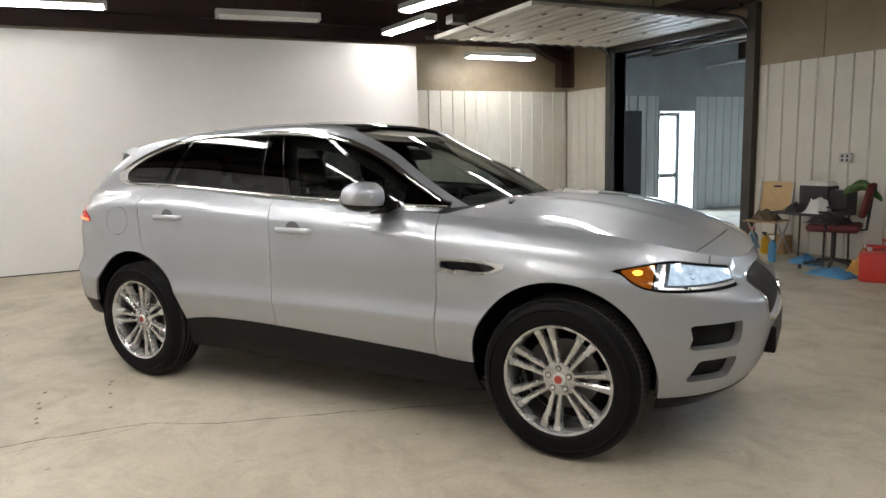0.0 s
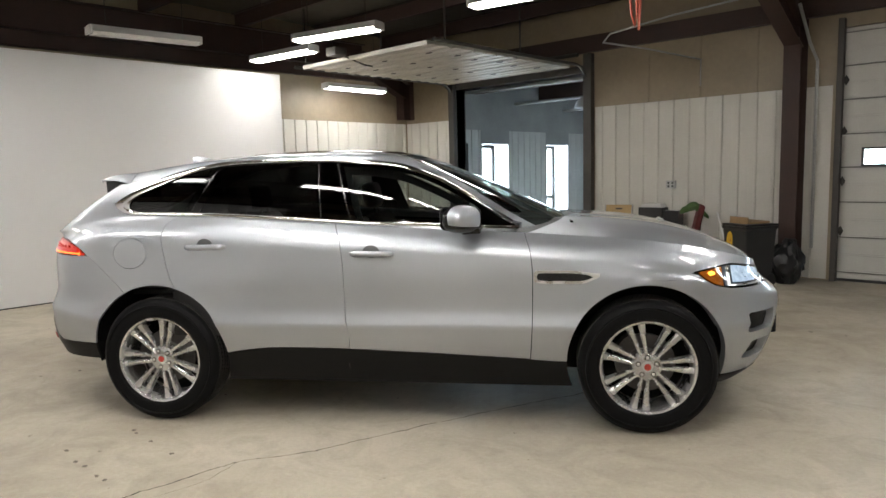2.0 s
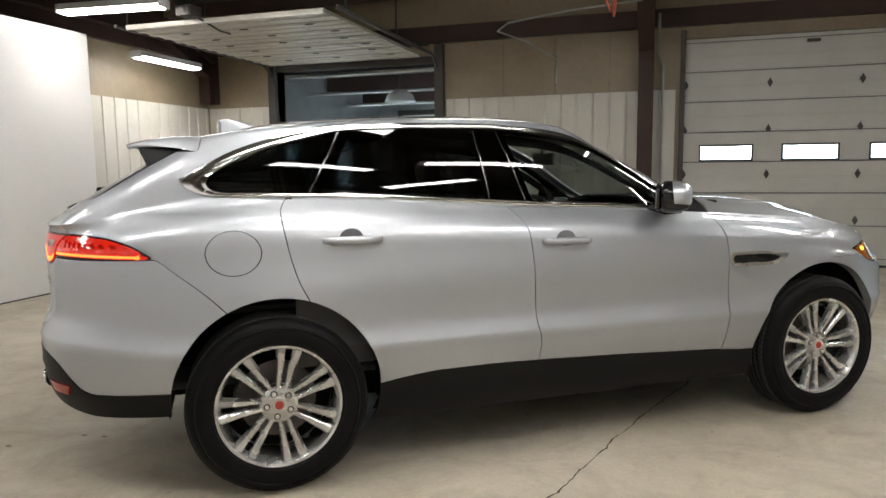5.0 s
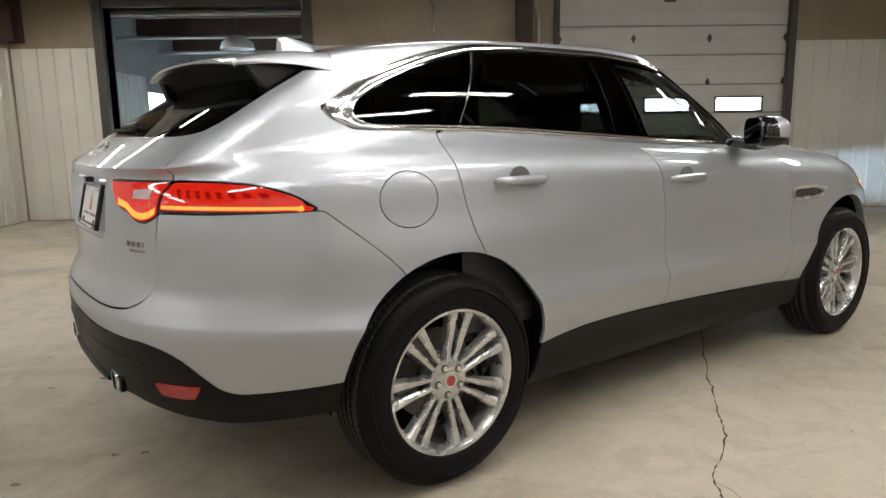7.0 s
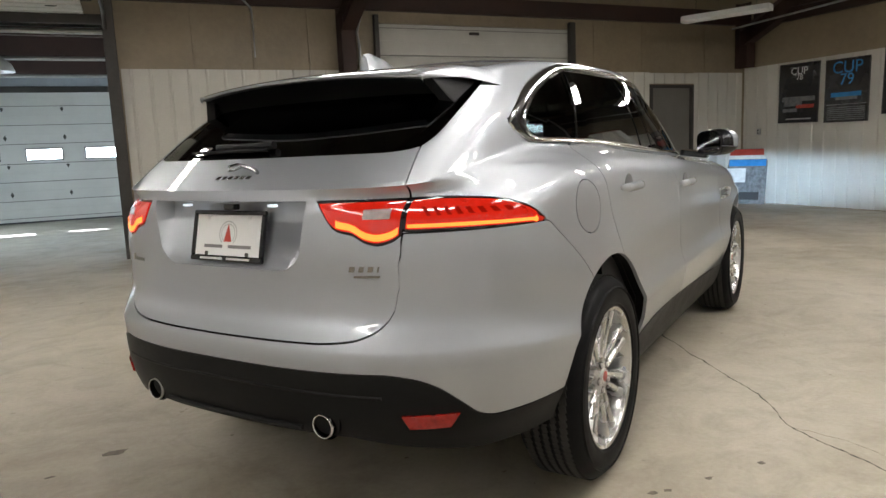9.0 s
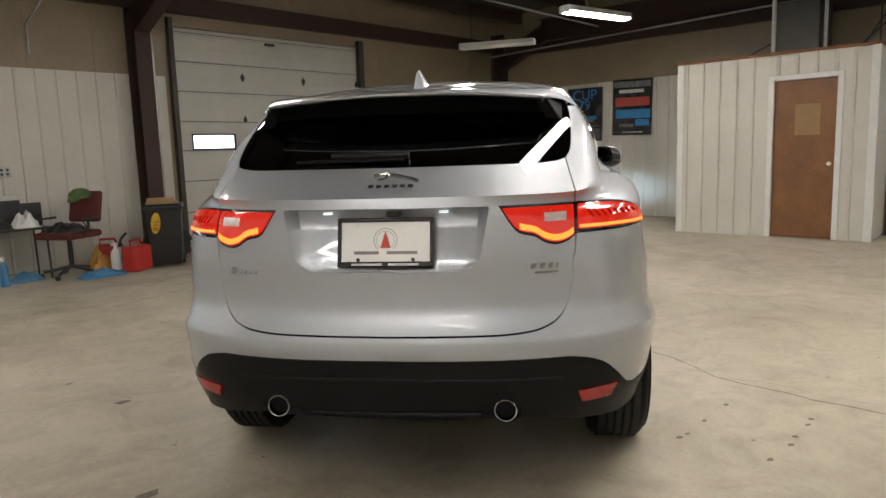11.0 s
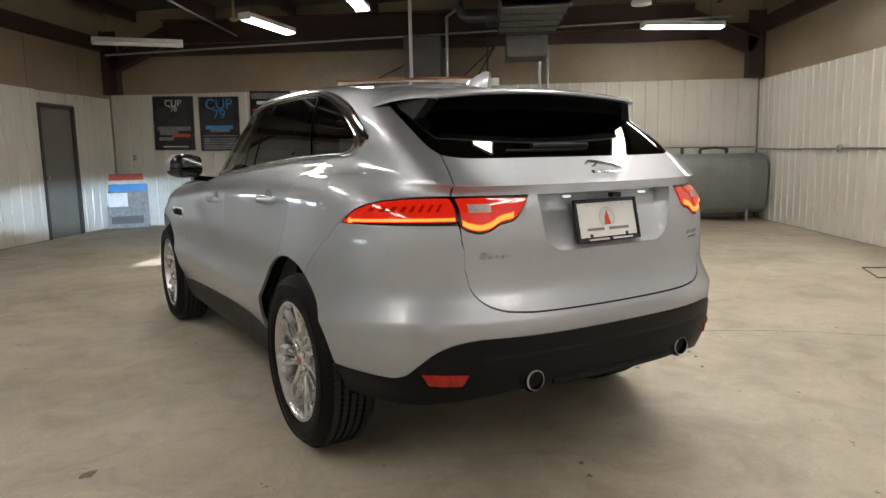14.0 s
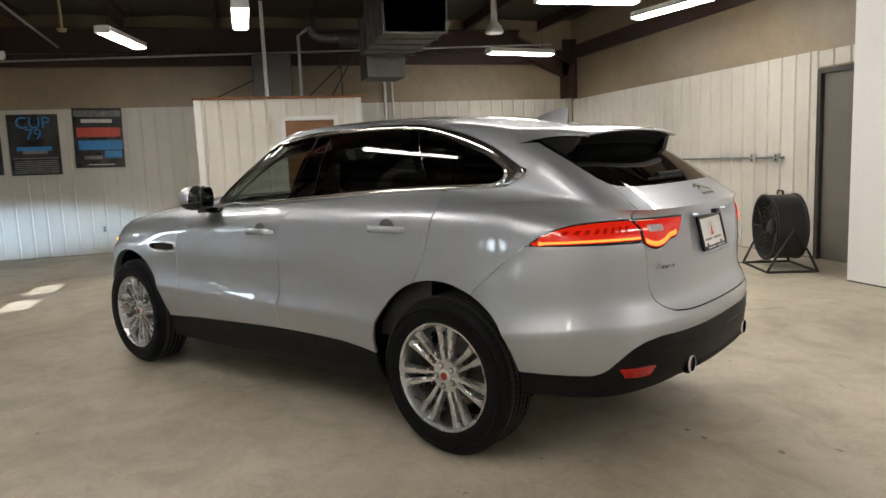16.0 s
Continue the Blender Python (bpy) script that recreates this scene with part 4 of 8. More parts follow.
# upper body
for side in (-1, 1):
    panel("side_frame", TOP, [outside(rim_out), outside(screen, 0.002), either(x_over(-1.0), all_of(z_under(1.27), x_over(-1.342))), either(y_over(0.50), all_of(x_over(0.0), z_under(1.50)))], PAINT, side)
    panel("quarter_window", HOUSE, [rim_in, before(quarter_end, 0.0)], PRIVACY, side, "dark privacy glass", lift=-0.003, flange=0)
    panel("rear_window", HOUSE, [rim_in, after(quarter_end, -0.055), before(bpillar_a, 0.0)], PRIVACY, side, "dark privacy glass", lift=-0.003, flange=0)
    panel("front_window", HOUSE, [rim_in, after(bpillar_b, 0.0), x_under(0.545)], CLEARG, side, "lightly tinted glass", lift=-0.003, flange=0)
    panel("window_seal", HOUSE, [rim_in, after(bpillar_b, 0.0), x_under(0.545), outside(all_of(below(dlo_top, 0.032), after(bpillar_b, 0.034), above(dlo_low, 0.018), x_under(0.515)))], BLACKG, side, "black edge of the front door window", lift=-0.001, flange=0)
    panel("pillar_lining", HOUSE, [rim_in, after(bpillar_a, 0.0), x_under(0.62), outside(all_of(below(dlo_top, 0.055), after(bpillar_b, 0.065), x_under(0.56)))], BLACK, side, "black inner pillar lining", lift=-0.055, flange=0)
    # Thin strips draw the highlight lines along the pillar edges.
    for edge in (bpillar_a, bpillar_b, quarter_end):
        panel("division_bar", HOUSE, [rim_in, after(edge, -0.003), before(edge, -0.004)], BARDARK, side, "thin metal strip drawn as a highlight along the pillar edge", lift=0.001, flange=0.003)
    panel("pillar_trim", HOUSE, [rim_in, after(bpillar_a, 0.0), before(bpillar_b, 0.0)], BLACKG, side, "gloss black pillar trim", lift=-0.001, flange=0)
    panel("pillar_trim", HOUSE, [rim_in, after(quarter_end, 0.0), before(quarter_end, -0.055)], BLACKG, side, "gloss black pillar trim", lift=-0.001, flange=0)
    panel("mirror_sail", HOUSE, [rim_in, x_over(0.545)], BLACKG, side, "gloss black mirror corner", lift=-0.001, flange=0)


def house_y(x, z):
    """Half width of the upper body at x and height z."""
    zs = [float(np.interp(x, r[:, 0], r[:, 2])) for r in HOUSE]
    ys = [float(np.interp(x, r[:, 0], r[:, 1])) for r in HOUSE]
    return float(np.interp(z, zs, ys))


def window_trim(sy):
    """Polished band round the side windows: narrow along the belt, broad at the rear corner."""
    lines = []
    for x in np.linspace(0.735, -1.62, 60):
        z = float(dlo_low(x)) - 0.005
        lines.append(((x, z), (x, z + 0.017)))
    lines += [((-1.67, 1.249), (-1.655, 1.272)), ((-1.73, 1.264), (-1.668, 1.277)), ((-1.775, 1.288), (-1.680, 1.287)), ((-1.792, 1.313), (-1.685, 1.299)),
              ((-1.772, 1.336), (-1.684, 1.311)), ((-1.738, 1.358), (-1.680, 1.322))]
    for x in np.concatenate([np.linspace(-1.70, -1.2, 30), np.linspace(-1.18, 0.70, 60)]):
        s = float(dlo_top(x + 0.01) - dlo_top(x - 0.01)) / 0.02
        w = 0.024 + 0.026 * float(np.clip((-1.0 - x) / 0.7, 0, 1)) - 0.008 * float(np.clip(x / 0.5, 0, 1))
        k = (1 + s * s) ** 0.5
        z = float(dlo_top(x)) + 0.014
        lines.append(((x, z), (x + w * s / k, z - w / k)))
    bm = B()
    rings = []
    for o, i in lines:
        ring = []
        for f, d in ((0.0, 0.0), (0.04, 0.005), (0.30, 0.0075), (0.60, 0.006), (0.78, 0.003), (0.88, 0.0065), (0.97, 0.0065), (1.0, -0.004)):
            x, z = o[0] + (i[0] - o[0]) * f, o[1] + (i[1] - o[1]) * f
            ring.append(bm.verts.new((x, sy * (house_y(x, z) + 0.9 * d), z + 0.35 * d)))
        rings.append(ring)
    for a, b in zip(rings, rings[1:]):
        for q in range(len(a) - 1):
            bm.faces.new((a[q], a[q + 1], b[q + 1], b[q]))
    return part("window_trim", bm, CHROME, car, "polished metal band round the side windows", angle=40)


window_trim(-1)
window_trim(1)
panel_across("gate_top", HOUSE, [gate_upper], PAINT, parent=tailgate)
panel_across("rear_screen", HOUSE, [rear_glass], REARG, "black tinted rear window", parent=tailgate, lift=-0.002, flange=0.006)
panel_across("windscreen", HOUSE, [screen], WSCREEN, "clear windscreen", lift=-0.002, flange=0)


sunroof = all_of(x_over(-0.98), x_under(0.02), y_under(0.43))
panel_across("roof", TOP, [outside(sunroof, 0.002), x_over(-1.698), y_under(0.50), z_over(1.46), outside(screen, 0.002)], PAINT, flange=0)
panel_across("sunroof", ROOF, [sunroof], GLOSSB, "black glass sunroof", flange=0.01, lift=0.001)


def roof_section(x0, low):
    """The upper body cut across at x0: (y, z) from the middle outwards and down to height low."""
    pts = []
    for row in TOP[::-1]:
        k = np.nonzero(np.diff(np.sign(row[:, 0] - x0)) > 0)[0]
        if len(k) == 0:
            continue
        a, b = row[k[0]], row[k[0] + 1]
        f = (x0 - a[0]) / (b[0] - a[0])
        p = a + (b - a) * f
        if p[2] < low:
            break
        pts.append((float(p[1]), float(p[2])))
    return pts


def spoiler():
    """Tailgate spoiler: carries the roof on to a thin trailing edge, over a gloss black underside with two side blades."""
    sec = roof_section(-1.701, 1.438)
    kink = min(range(len(sec)), key=lambda i: abs(sec[i][1] - 1.503))
    half = []
    for i, (y, z) in enumerate(sec):
        if i <= kink:
            yt = y / sec[kink][0] * 0.508
            e = min(1, yt / 0.508)
            end = (-2.040 + 0.032 * e ** 2.5, yt, 1.497 - 0.026 * e ** 2.2)
        else:
            f = (i - kink) / (len(sec) - 1 - kink)
            end = (-2.008 + 0.012 * f, 0.508 + 0.004 * math.sin(math.pi * f), 1.471 - 0.012 * f)
        lean = 0.26 * max(0, 1.506 - z)
        a, b = Vector((-1.7005 - lean, y, z)), Vector(end)
        col = []
        for t in (0, 0.12, 0.25, 0.4, 0.55, 0.7, 0.82, 0.92, 0.97, 1.0):
            p = a.lerp(b, t)
            p.z += 0.014 * math.sin(math.pi * t) ** 1.2 - 0.004 * max(0, (t - 0.9) / 0.1) ** 2
            col.append(p)
        half.append(col)
    top = B()
    cols = [[Vector((p.x, -p.y, p.z)) for p in c] for c in half[:0:-1]] + half
    vs = [[top.verts.new(p) for p in c] for c in cols]
    for a, b in zip(vs, vs[1:]):
        for k in range(len(a) - 1):
            top.faces.new((a[k], a[k + 1], b[k + 1], b[k]))
    # rounded lip along the trailing edge
    low = [top.verts.new(Vector((c[-1].x + 0.003, c[-1].y * 0.998, c[-1].z - 0.008))) for c in cols]
    fold = [top.verts.new(Vector((c[-1].x + (0.030 if abs(c[-1].y) < 0.49 else 0.006), c[-1].y * 0.99, c[-1].z - 0.011))) for c in cols]
    for k in range(len(cols) - 1):
        top.faces.new((vs[k][-1], low[k], low[k + 1], vs[k + 1][-1]))
        top.faces.new((low[k], fold[k], fold[k + 1], low[k + 1]))
    ob = part("spoiler", top, PAINT, tailgate, "silver roof spoiler", angle=50)
    # underside from the lip down to the glass
    bm = B()
    rows = []
    for k in range(-14, 15):
        y = k / 14
        e = abs(y)
        xt, zt = -2.040 + 0.032 * e ** 2.5 + 0.020, 1.497 - 0.026 * e ** 2.2 - 0.0115
        ring = [(xt, zt), (xt + 0.05, zt - 0.006), (-1.93, 1.452 - 0.008 * e ** 2), (-1.89, 1.420 - 0.006 * e ** 2), (-1.80, 1.405), (-1.76, 1.470)]
        rows.append([bm.verts.new((x, y * (0.502 + 0.085 * min(1, max(0, (x + 2.0) / 0.2))), z)) for x, z in ring])
    for a, b in zip(rows, rows[1:]):
        for k in range(len(a) - 1):
            bm.faces.new((a[k], a[k + 1], b[k + 1], b[k]))
    part("spoiler_underside", bm, BLACK, ob, "black spoiler underside", angle=40)
    for sy in (-1, 1):
        bm = B()
        outer = [(-1.712, 0.604, 1.442), (-1.80, 0.578, 1.457), (-1.90, 0.546, 1.463), (-1.965, 0.522, 1.462), (-1.935, 0.560, 1.400), (-1.905, 0.603, 1.350), (-1.80, 0.608, 1.398)]
        a = [bm.verts.new((x, sy * y, z)) for x, y, z in outer]
        b = [bm.verts.new((x + 0.01, sy * (y - 0.035), z - 0.012)) for x, y, z in outer]
        n = len(outer)
        for k in range(n):
            bm.faces.new((a[k], a[(k + 1) % n], b[(k + 1) % n], b[k]))
        bm.faces.new(a)
        bm.faces.new(b[::-1])
        part("side_blade", bm, BLACK, ob, "gloss black blade beside the rear window", angle=60)
    return ob


spoiler()


def bonnet_grid():
    e = SKIN[-1]
    k = np.nonzero(e[:, 0] > 0.60)[0]
    xs, ys = e[k, 0], e[k, 1]
    xg = np.linspace(0.72, xs.max() - 0.002, 90)
    order = np.argsort(xs)
    wh = np.interp(xg, xs[order], ys[order])
    ze = belt_z(xg)
    zc = curve([(0.7, 1.192), (1.0, 1.186), (1.25, 1.172), (1.45, 1.152), (1.6, 1.124), (1.76, 1.086), (1.9, 1.040), (2.05, 0.972), (2.16, 0.90)])(xg)
    rows = []
    for t in np.linspace(0, 1, 30):
        y = wh * (1 - t)
        q = 1 - t
        z = ze + (zc - ze) * (1 - q ** 2.2)
        z = z + 0.010 * np.exp(-((y - 0.36 * wh / 0.76) / 0.07) ** 2) * np.clip((2.0 - xg) / 0.4, 0, 1)
        rows.append(np.stack([xg, y, z], 1))
    return np.array(rows)


BONNET = bonnet_grid()
cowl_line = lambda x, y, z: 0.80 + 0.27 * (1 - (y / 0.75) ** 2) - x
nose_line = lambda x, y, z: x - 2.03 + 0.05 * (y / 0.6) ** 2
panel_across("bonnet", BONNET, [cowl_line, grow(nose_line, -G)], PAINT)
panel_across("nose", BONNET, [outside(nose_line, G)], PAINT)
panel_across("cowl", BONNET, [outside(cowl_line, -0.01)], BLACK, "black plastic cowl under the windscreen", lift=-0.012)


# ---- car: wheels and fittings ----
def side_y(x, z):
    """Half width of the body at x and height z."""
    zs, ys = [], []
    for row in SKIN:
        k = (row[:, 0] > -1.9) & (row[:, 0] < 1.9)
        r = row[k]
        zs.append(np.interp(x, r[:, 0], r[:, 2]))
        ys.append(np.interp(x, r[:, 0], r[:, 1]))
    return float(np.interp(z, zs, ys))


def rear_x(y, z):
    """How far back the tail is at y and height z."""
    zs, xs = [], []
    for row in SKIN:
        r = row[:150]
        zs.append(np.interp(y, r[:, 1], r[:, 2]))
        xs.append(np.interp(y, r[:, 1], r[:, 0]))
    return float(np.interp(z, zs, xs))


WHEEL_Z, WHEEL_X, WHEEL_Y = 0.377, 1.437, 0.93


def wheel_meshes():
    """Meshes of one wheel; its outer face looks along +z, the face of the tyre lies at z = 0."""
    out = {}
    flat = Matrix.Identity(4)
    # tyre: rounded sidewalls, four grooves
    prof = [(0.245, -0.030), (0.258, -0.012), (0.285, -0.002), (0.318, 0.0), (0.345, -0.008), (0.362, -0.022), (0.370, -0.034), (0.375, -0.050)]
    w = 0.245
    for c in (0.075, 0.105, 0.140, 0.170):
        prof += [(0.377, -c + 0.007), (0.369, -c + 0.005), (0.369, -c - 0.005), (0.377, -c - 0.007)]
    prof += [(0.375, -w + 0.050), (0.370, -w + 0.034), (0.345, -w + 0.008), (0.300, -w), (0.245, -w + 0.03)]
    bm = B()
    lathe(bm, prof, flat, 96)
    # shoulder lugs
    for k in range(84):
        a = 2 * math.pi * k / 84
        m = Matrix.Rotation(a, 4, "Z") @ Matrix.Translation((0.3655, 0, -0.036)) @ Matrix.Rotation(radians(-38), 4, "Y")
        box(bm, -0.0032, 0.0032, -0.0112, 0.0112, -0.013, 0.013, m=m)
        box(bm, -0.0032, 0.0032, -0.0112, 0.0112, -0.013, 0.013, m=Matrix.Rotation(a, 4, "Z") @ Matrix.Translation((0.3655, 0, -w + 0.036)) @ Matrix.Rotation(radians(38), 4, "Y"))
    # raised rings on the sidewall
    lathe(bm, [(0.268, -0.008), (0.271, -0.004), (0.275, -0.004), (0.278, -0.007)], flat, 96)
    lathe(bm, [(0.328, -0.003), (0.331, 0.002), (0.335, 0.002), (0.338, -0.006)], flat, 96)
    out["tyre"] = (bm, RUBBER, "black road tyre with moulded tread")
    bm = B()
    for c in (-0.0545, -0.090, -0.1225, -0.155, -0.1905):
        hw = 0.0125 if c in (-0.0545, -0.1905) else 0.0095
        for k in range(92):
            m = Matrix.Rotation(2 * math.pi * (k + 10 * c) / 92, 4, "Z") @ Matrix.Translation((0.3765, 0, c)) @ Matrix.Rotation(radians(14), 4, "X")
            box(bm, -0.004, 0.0014, -0.0120, 0.0120, -hw, hw, m=m)
    out["tread"] = (bm, TREADR, "grey dusty tread blocks")
    # rim with seven split spokes
    bm = B()
    lathe(bm, [(0.238, -0.20), (0.236, -0.06), (0.243, -0.028), (0.250, -0.014), (0.261, -0.010), (0.264, -0.016), (0.262, -0.03), (0.250, -0.034), (0.246, -0.06), (0.246, -0.20)], flat, 84, closed=True)
    lathe(bm, [(0.028, -0.042), (0.040, -0.040), (0.062, -0.043), (0.078, -0.050), (0.080, -0.10), (0.05, -0.10)], flat, 48)
    out["rim"] = (bm, ALLOY, "silver alloy rim with seven split spokes")
    for s, nm in ((-1, "spoke_a"), (1, "spoke_b")):
        bm = B()
        rings = []
        for r, off, hw, z, th in ((0.050, 0.015, 0.0115, -0.050, 0.040), (0.085, 0.0185, 0.0110, -0.044, 0.036), (0.15, 0.0245, 0.0140, -0.038, 0.034), (0.215, 0.0325, 0.0180, -0.031, 0.036), (0.246, 0.0370, 0.0205, -0.026, 0.040)):
            tl = 0.006
            pts = [(r, s * off - hw, z - th), (r, s * off - hw, z - 0.006 - (tl if s < 0 else 0)), (r, s * off - hw * 0.55, z), (r, s * off + hw * 0.55, z), (r, s * off + hw, z - 0.006 - (tl if s > 0 else 0)), (r, s * off + hw, z - th)]
            rings.append([bm.verts.new(p) for p in pts])
        for a, b in zip(rings, rings[1:]):
            for q in range(6):
                bm.faces.new((a[q], a[(q + 1) % 6], b[(q + 1) % 6], b[q]))
        bm.faces.new(rings[0])
        bm.faces.new(rings[-1][::-1])
        out[nm] = (bm, ALLOY, "")
    bm = B()
    lathe(bm, [(0.0, -0.034), (0.020, -0.034), (0.027, -0.036), (0.030, -0.042), (0.030, -0.06)], flat, 32)
    out["hub_cap"] = (bm, SATIN, "metal hub cap")
    bm = B()
    cyl(bm, 0.019, 0.0025, Matrix.Translation((0, 0, -0.0345)), 24)
    out["hub_badge"] = (bm, mat("red_badge", (0.42, 0.05, 0.035), 0.3, 0.0, 0.3, 90), "round red badge")
    bm = B()
    cyl(bm, 0.165, 0.022, Matrix.Translation((0, 0, -0.155)), 56)
    cyl(bm, 0.085, 0.05, Matrix.Translation((0, 0, -0.155)), 40)
    out["brake_disc"] = (bm, BRAKE, "grey iron brake disc")
    bm = B()
    for a in range(-3, 4):
        m = Matrix.Rotation(radians(150 + a * 7), 4, "Z")
        box(bm, 0.105, 0.185, -0.012, 0.012, -0.185, -0.105, 0.004, m=m)
    out["brake_caliper"] = (bm, DARK, "dark brake caliper")
    bm = B()
    cyl(bm, 0.238, 0.006, Matrix.Translation((0, 0, -0.215)), 48)
    out["backing_plate"] = (bm, INNER, "dark backing plate")
    return out


WM = {}
for nm, (bm, mt, lb) in wheel_meshes().items():
    bmesh.ops.recalc_face_normals(bm, faces=bm.faces)
    me = bpy.data.meshes.new(nm)
    bm.to_mesh(me)
    bm.free()
    me.materials.append(mt)
    me.polygons.foreach_set("use_smooth", [True] * len(me.polygons))
    me.set_sharp_from_angle(angle=radians(32))
    WM[nm] = (me, lb)
bm = B()
cyl(bm, 0.0095, 0.018, Matrix.Translation((0, 0, -0.052)), 6, bevel=0.002)
nut_me = bpy.data.meshes.new("lug_nut")
bm.to_mesh(nut_me)
bm.free()
nut_me.materials.append(SATIN)
# Raised dark disc stands for the shade in each nut pocket.
bm = B()
lathe(bm, [(0.0145, -0.0405), (0.0140, -0.0395), (0.0, -0.0395)], Matrix.Identity(4), 16)
pocket_me = bpy.data.meshes.new("lug_pocket")
bm.to_mesh(pocket_me)
pocket_me.materials.append(DARK)
for sx, spin in ((1, 8), (-1, 31)):
    for sy in (-1, 1):
        rim_me, rim_lb = WM["rim"]
        wheel = tagged(new("wheel", rim_me), rim_lb)
        wheel.parent = car
        wheel.matrix_basis = pose(sx * WHEEL_X, sy * WHEEL_Y, WHEEL_Z, -90 * sy, 0, 0) @ pose(0, 0, 0, 0, 0, spin + 17 * sy)
        for nm, (me, lb) in WM.items():
            if nm.startswith("spoke"):
                for k in range(7):
                    sp = new("spoke", me)
                    sp.matrix_basis, sp.parent = Matrix.Rotation(2 * math.pi * k / 7 + 0.22, 4, "Z"), wheel
            elif nm != "rim":
                tagged(new(nm, me), lb).parent = wheel
        for k in range(5):
            pk = new("lug_pocket", pocket_me)
            pk.matrix_basis, pk.parent = Matrix.Translation((0.052 * math.cos(2 * math.pi * k / 5 + 0.5), 0.052 * math.sin(2 * math.pi * k / 5 + 0.5), 0)), wheel
            nut = new("lug_nut", nut_me)
            a = 2 * math.pi * k / 5 + 0.5
            nut.matrix_basis = Matrix.Translation((0.052 * math.cos(a), 0.052 * math.sin(a), 0.002))
            nut.parent = wheel
bm.free()


def wheel_well(cx, sy):
    bm = B()
    prof = []
    n = 26
    for i in range(n + 1):
        a = radians(-8) + (math.pi + radians(16)) * i / n
        prof.append((cx + 0.445 * math.cos(a), ARC_Z + 0.445 * math.sin(a)))
    a = [bm.verts.new((x, sy * 0.50, z)) for x, z in prof]
    b = [bm.verts.new((x, sy * (side_y(np.clip(x, -1.85, 1.85), min(z, 0.9)) - 0.012), z)) for x, z in prof]
    for k in range(n):
        bm.faces.new((a[k], a[k + 1], b[k + 1], b[k]))
    bm.faces.new(a)
    return part("wheel_well", bm, INNER, car, "black wheel-arch liner")


for cx in (ARC_X, -ARC_X):
    for sy in (-1, 1):
        wheel_well(cx, sy)
part("underbody", boxes((-1.72, 2.00, -0.56, 0.56, 0.27, 0.46), (-0.95, 0.95, -0.78, 0.78, 0.25, 0.34), bevel=0.01), INNER, car, "dark underbody and floor pan")
for sx in (-1, 1):
    bm = B()
    tube(bm, [(sx * WHEEL_X, -0.74, WHEEL_Z - 0.02), (sx * WHEEL_X, 0.74, WHEEL_Z - 0.02)], 0.05, 12)
    part("axle", bm, INNER, car, "dark axle")


# Grey stands for the shade inside the silver handle recess.
CUP = mat("handle_recess_shade", (0.15, 0.153, 0.158), 0.45, 0.5)


def handle(x0, x1, z, sy):
    """Pull handle: bar on two feet in front of a flat disc, grey for the cup's shade."""
    xm = (x0 + x1) / 2
    y = side_y(xm, z)
    bm = B()
    lathe(bm, [(0.0, 0.0025), (0.030, 0.0025), (0.042, 0.0015), (0.044, -0.002)], pose(xm - 0.005, sy * y, z + 0.006, -90 * sy, 0, 0) @ Matrix.Diagonal((1.15, 1.0, 1, 1)), 28)
    cup = part("handle_cup", bm, CUP, car, "flat grey disc painted as the shaded recess behind the door handle")
    bm = B()
    n = 14
    rings = []
    for i in range(n + 1):
        t = i / n
        x = x0 + (x1 - x0) * t
        e = math.sin(math.pi * t)
        h = 0.0095 + 0.008 * min(1, 3.2 * e)
        d = 0.010 + 0.030 * min(1, 2.2 * e)
        yy = side_y(x, z)
        rings.append([bm.verts.new((x, sy * (yy + d * k), z + h * m)) for k, m in ((0.15, -0.75), (0.75, -1.0), (1.0, -0.35), (0.97, 0.45), (0.7, 1.0), (0.15, 0.75))])
    for a, b in zip(rings, rings[1:]):
        for k in range(6):
            bm.faces.new((a[k], a[(k + 1) % 6], b[(k + 1) % 6], b[k]))
    bm.faces.new(rings[0])
    bm.faces.new(rings[-1][::-1])
    return part("door_handle", bm, PAINT, car, "silver pull handle", angle=60)


for sy in (-1, 1):
    handle(-1.236, -0.979, 1.062, sy)
    handle(-0.224, 0.031, 1.016, sy)


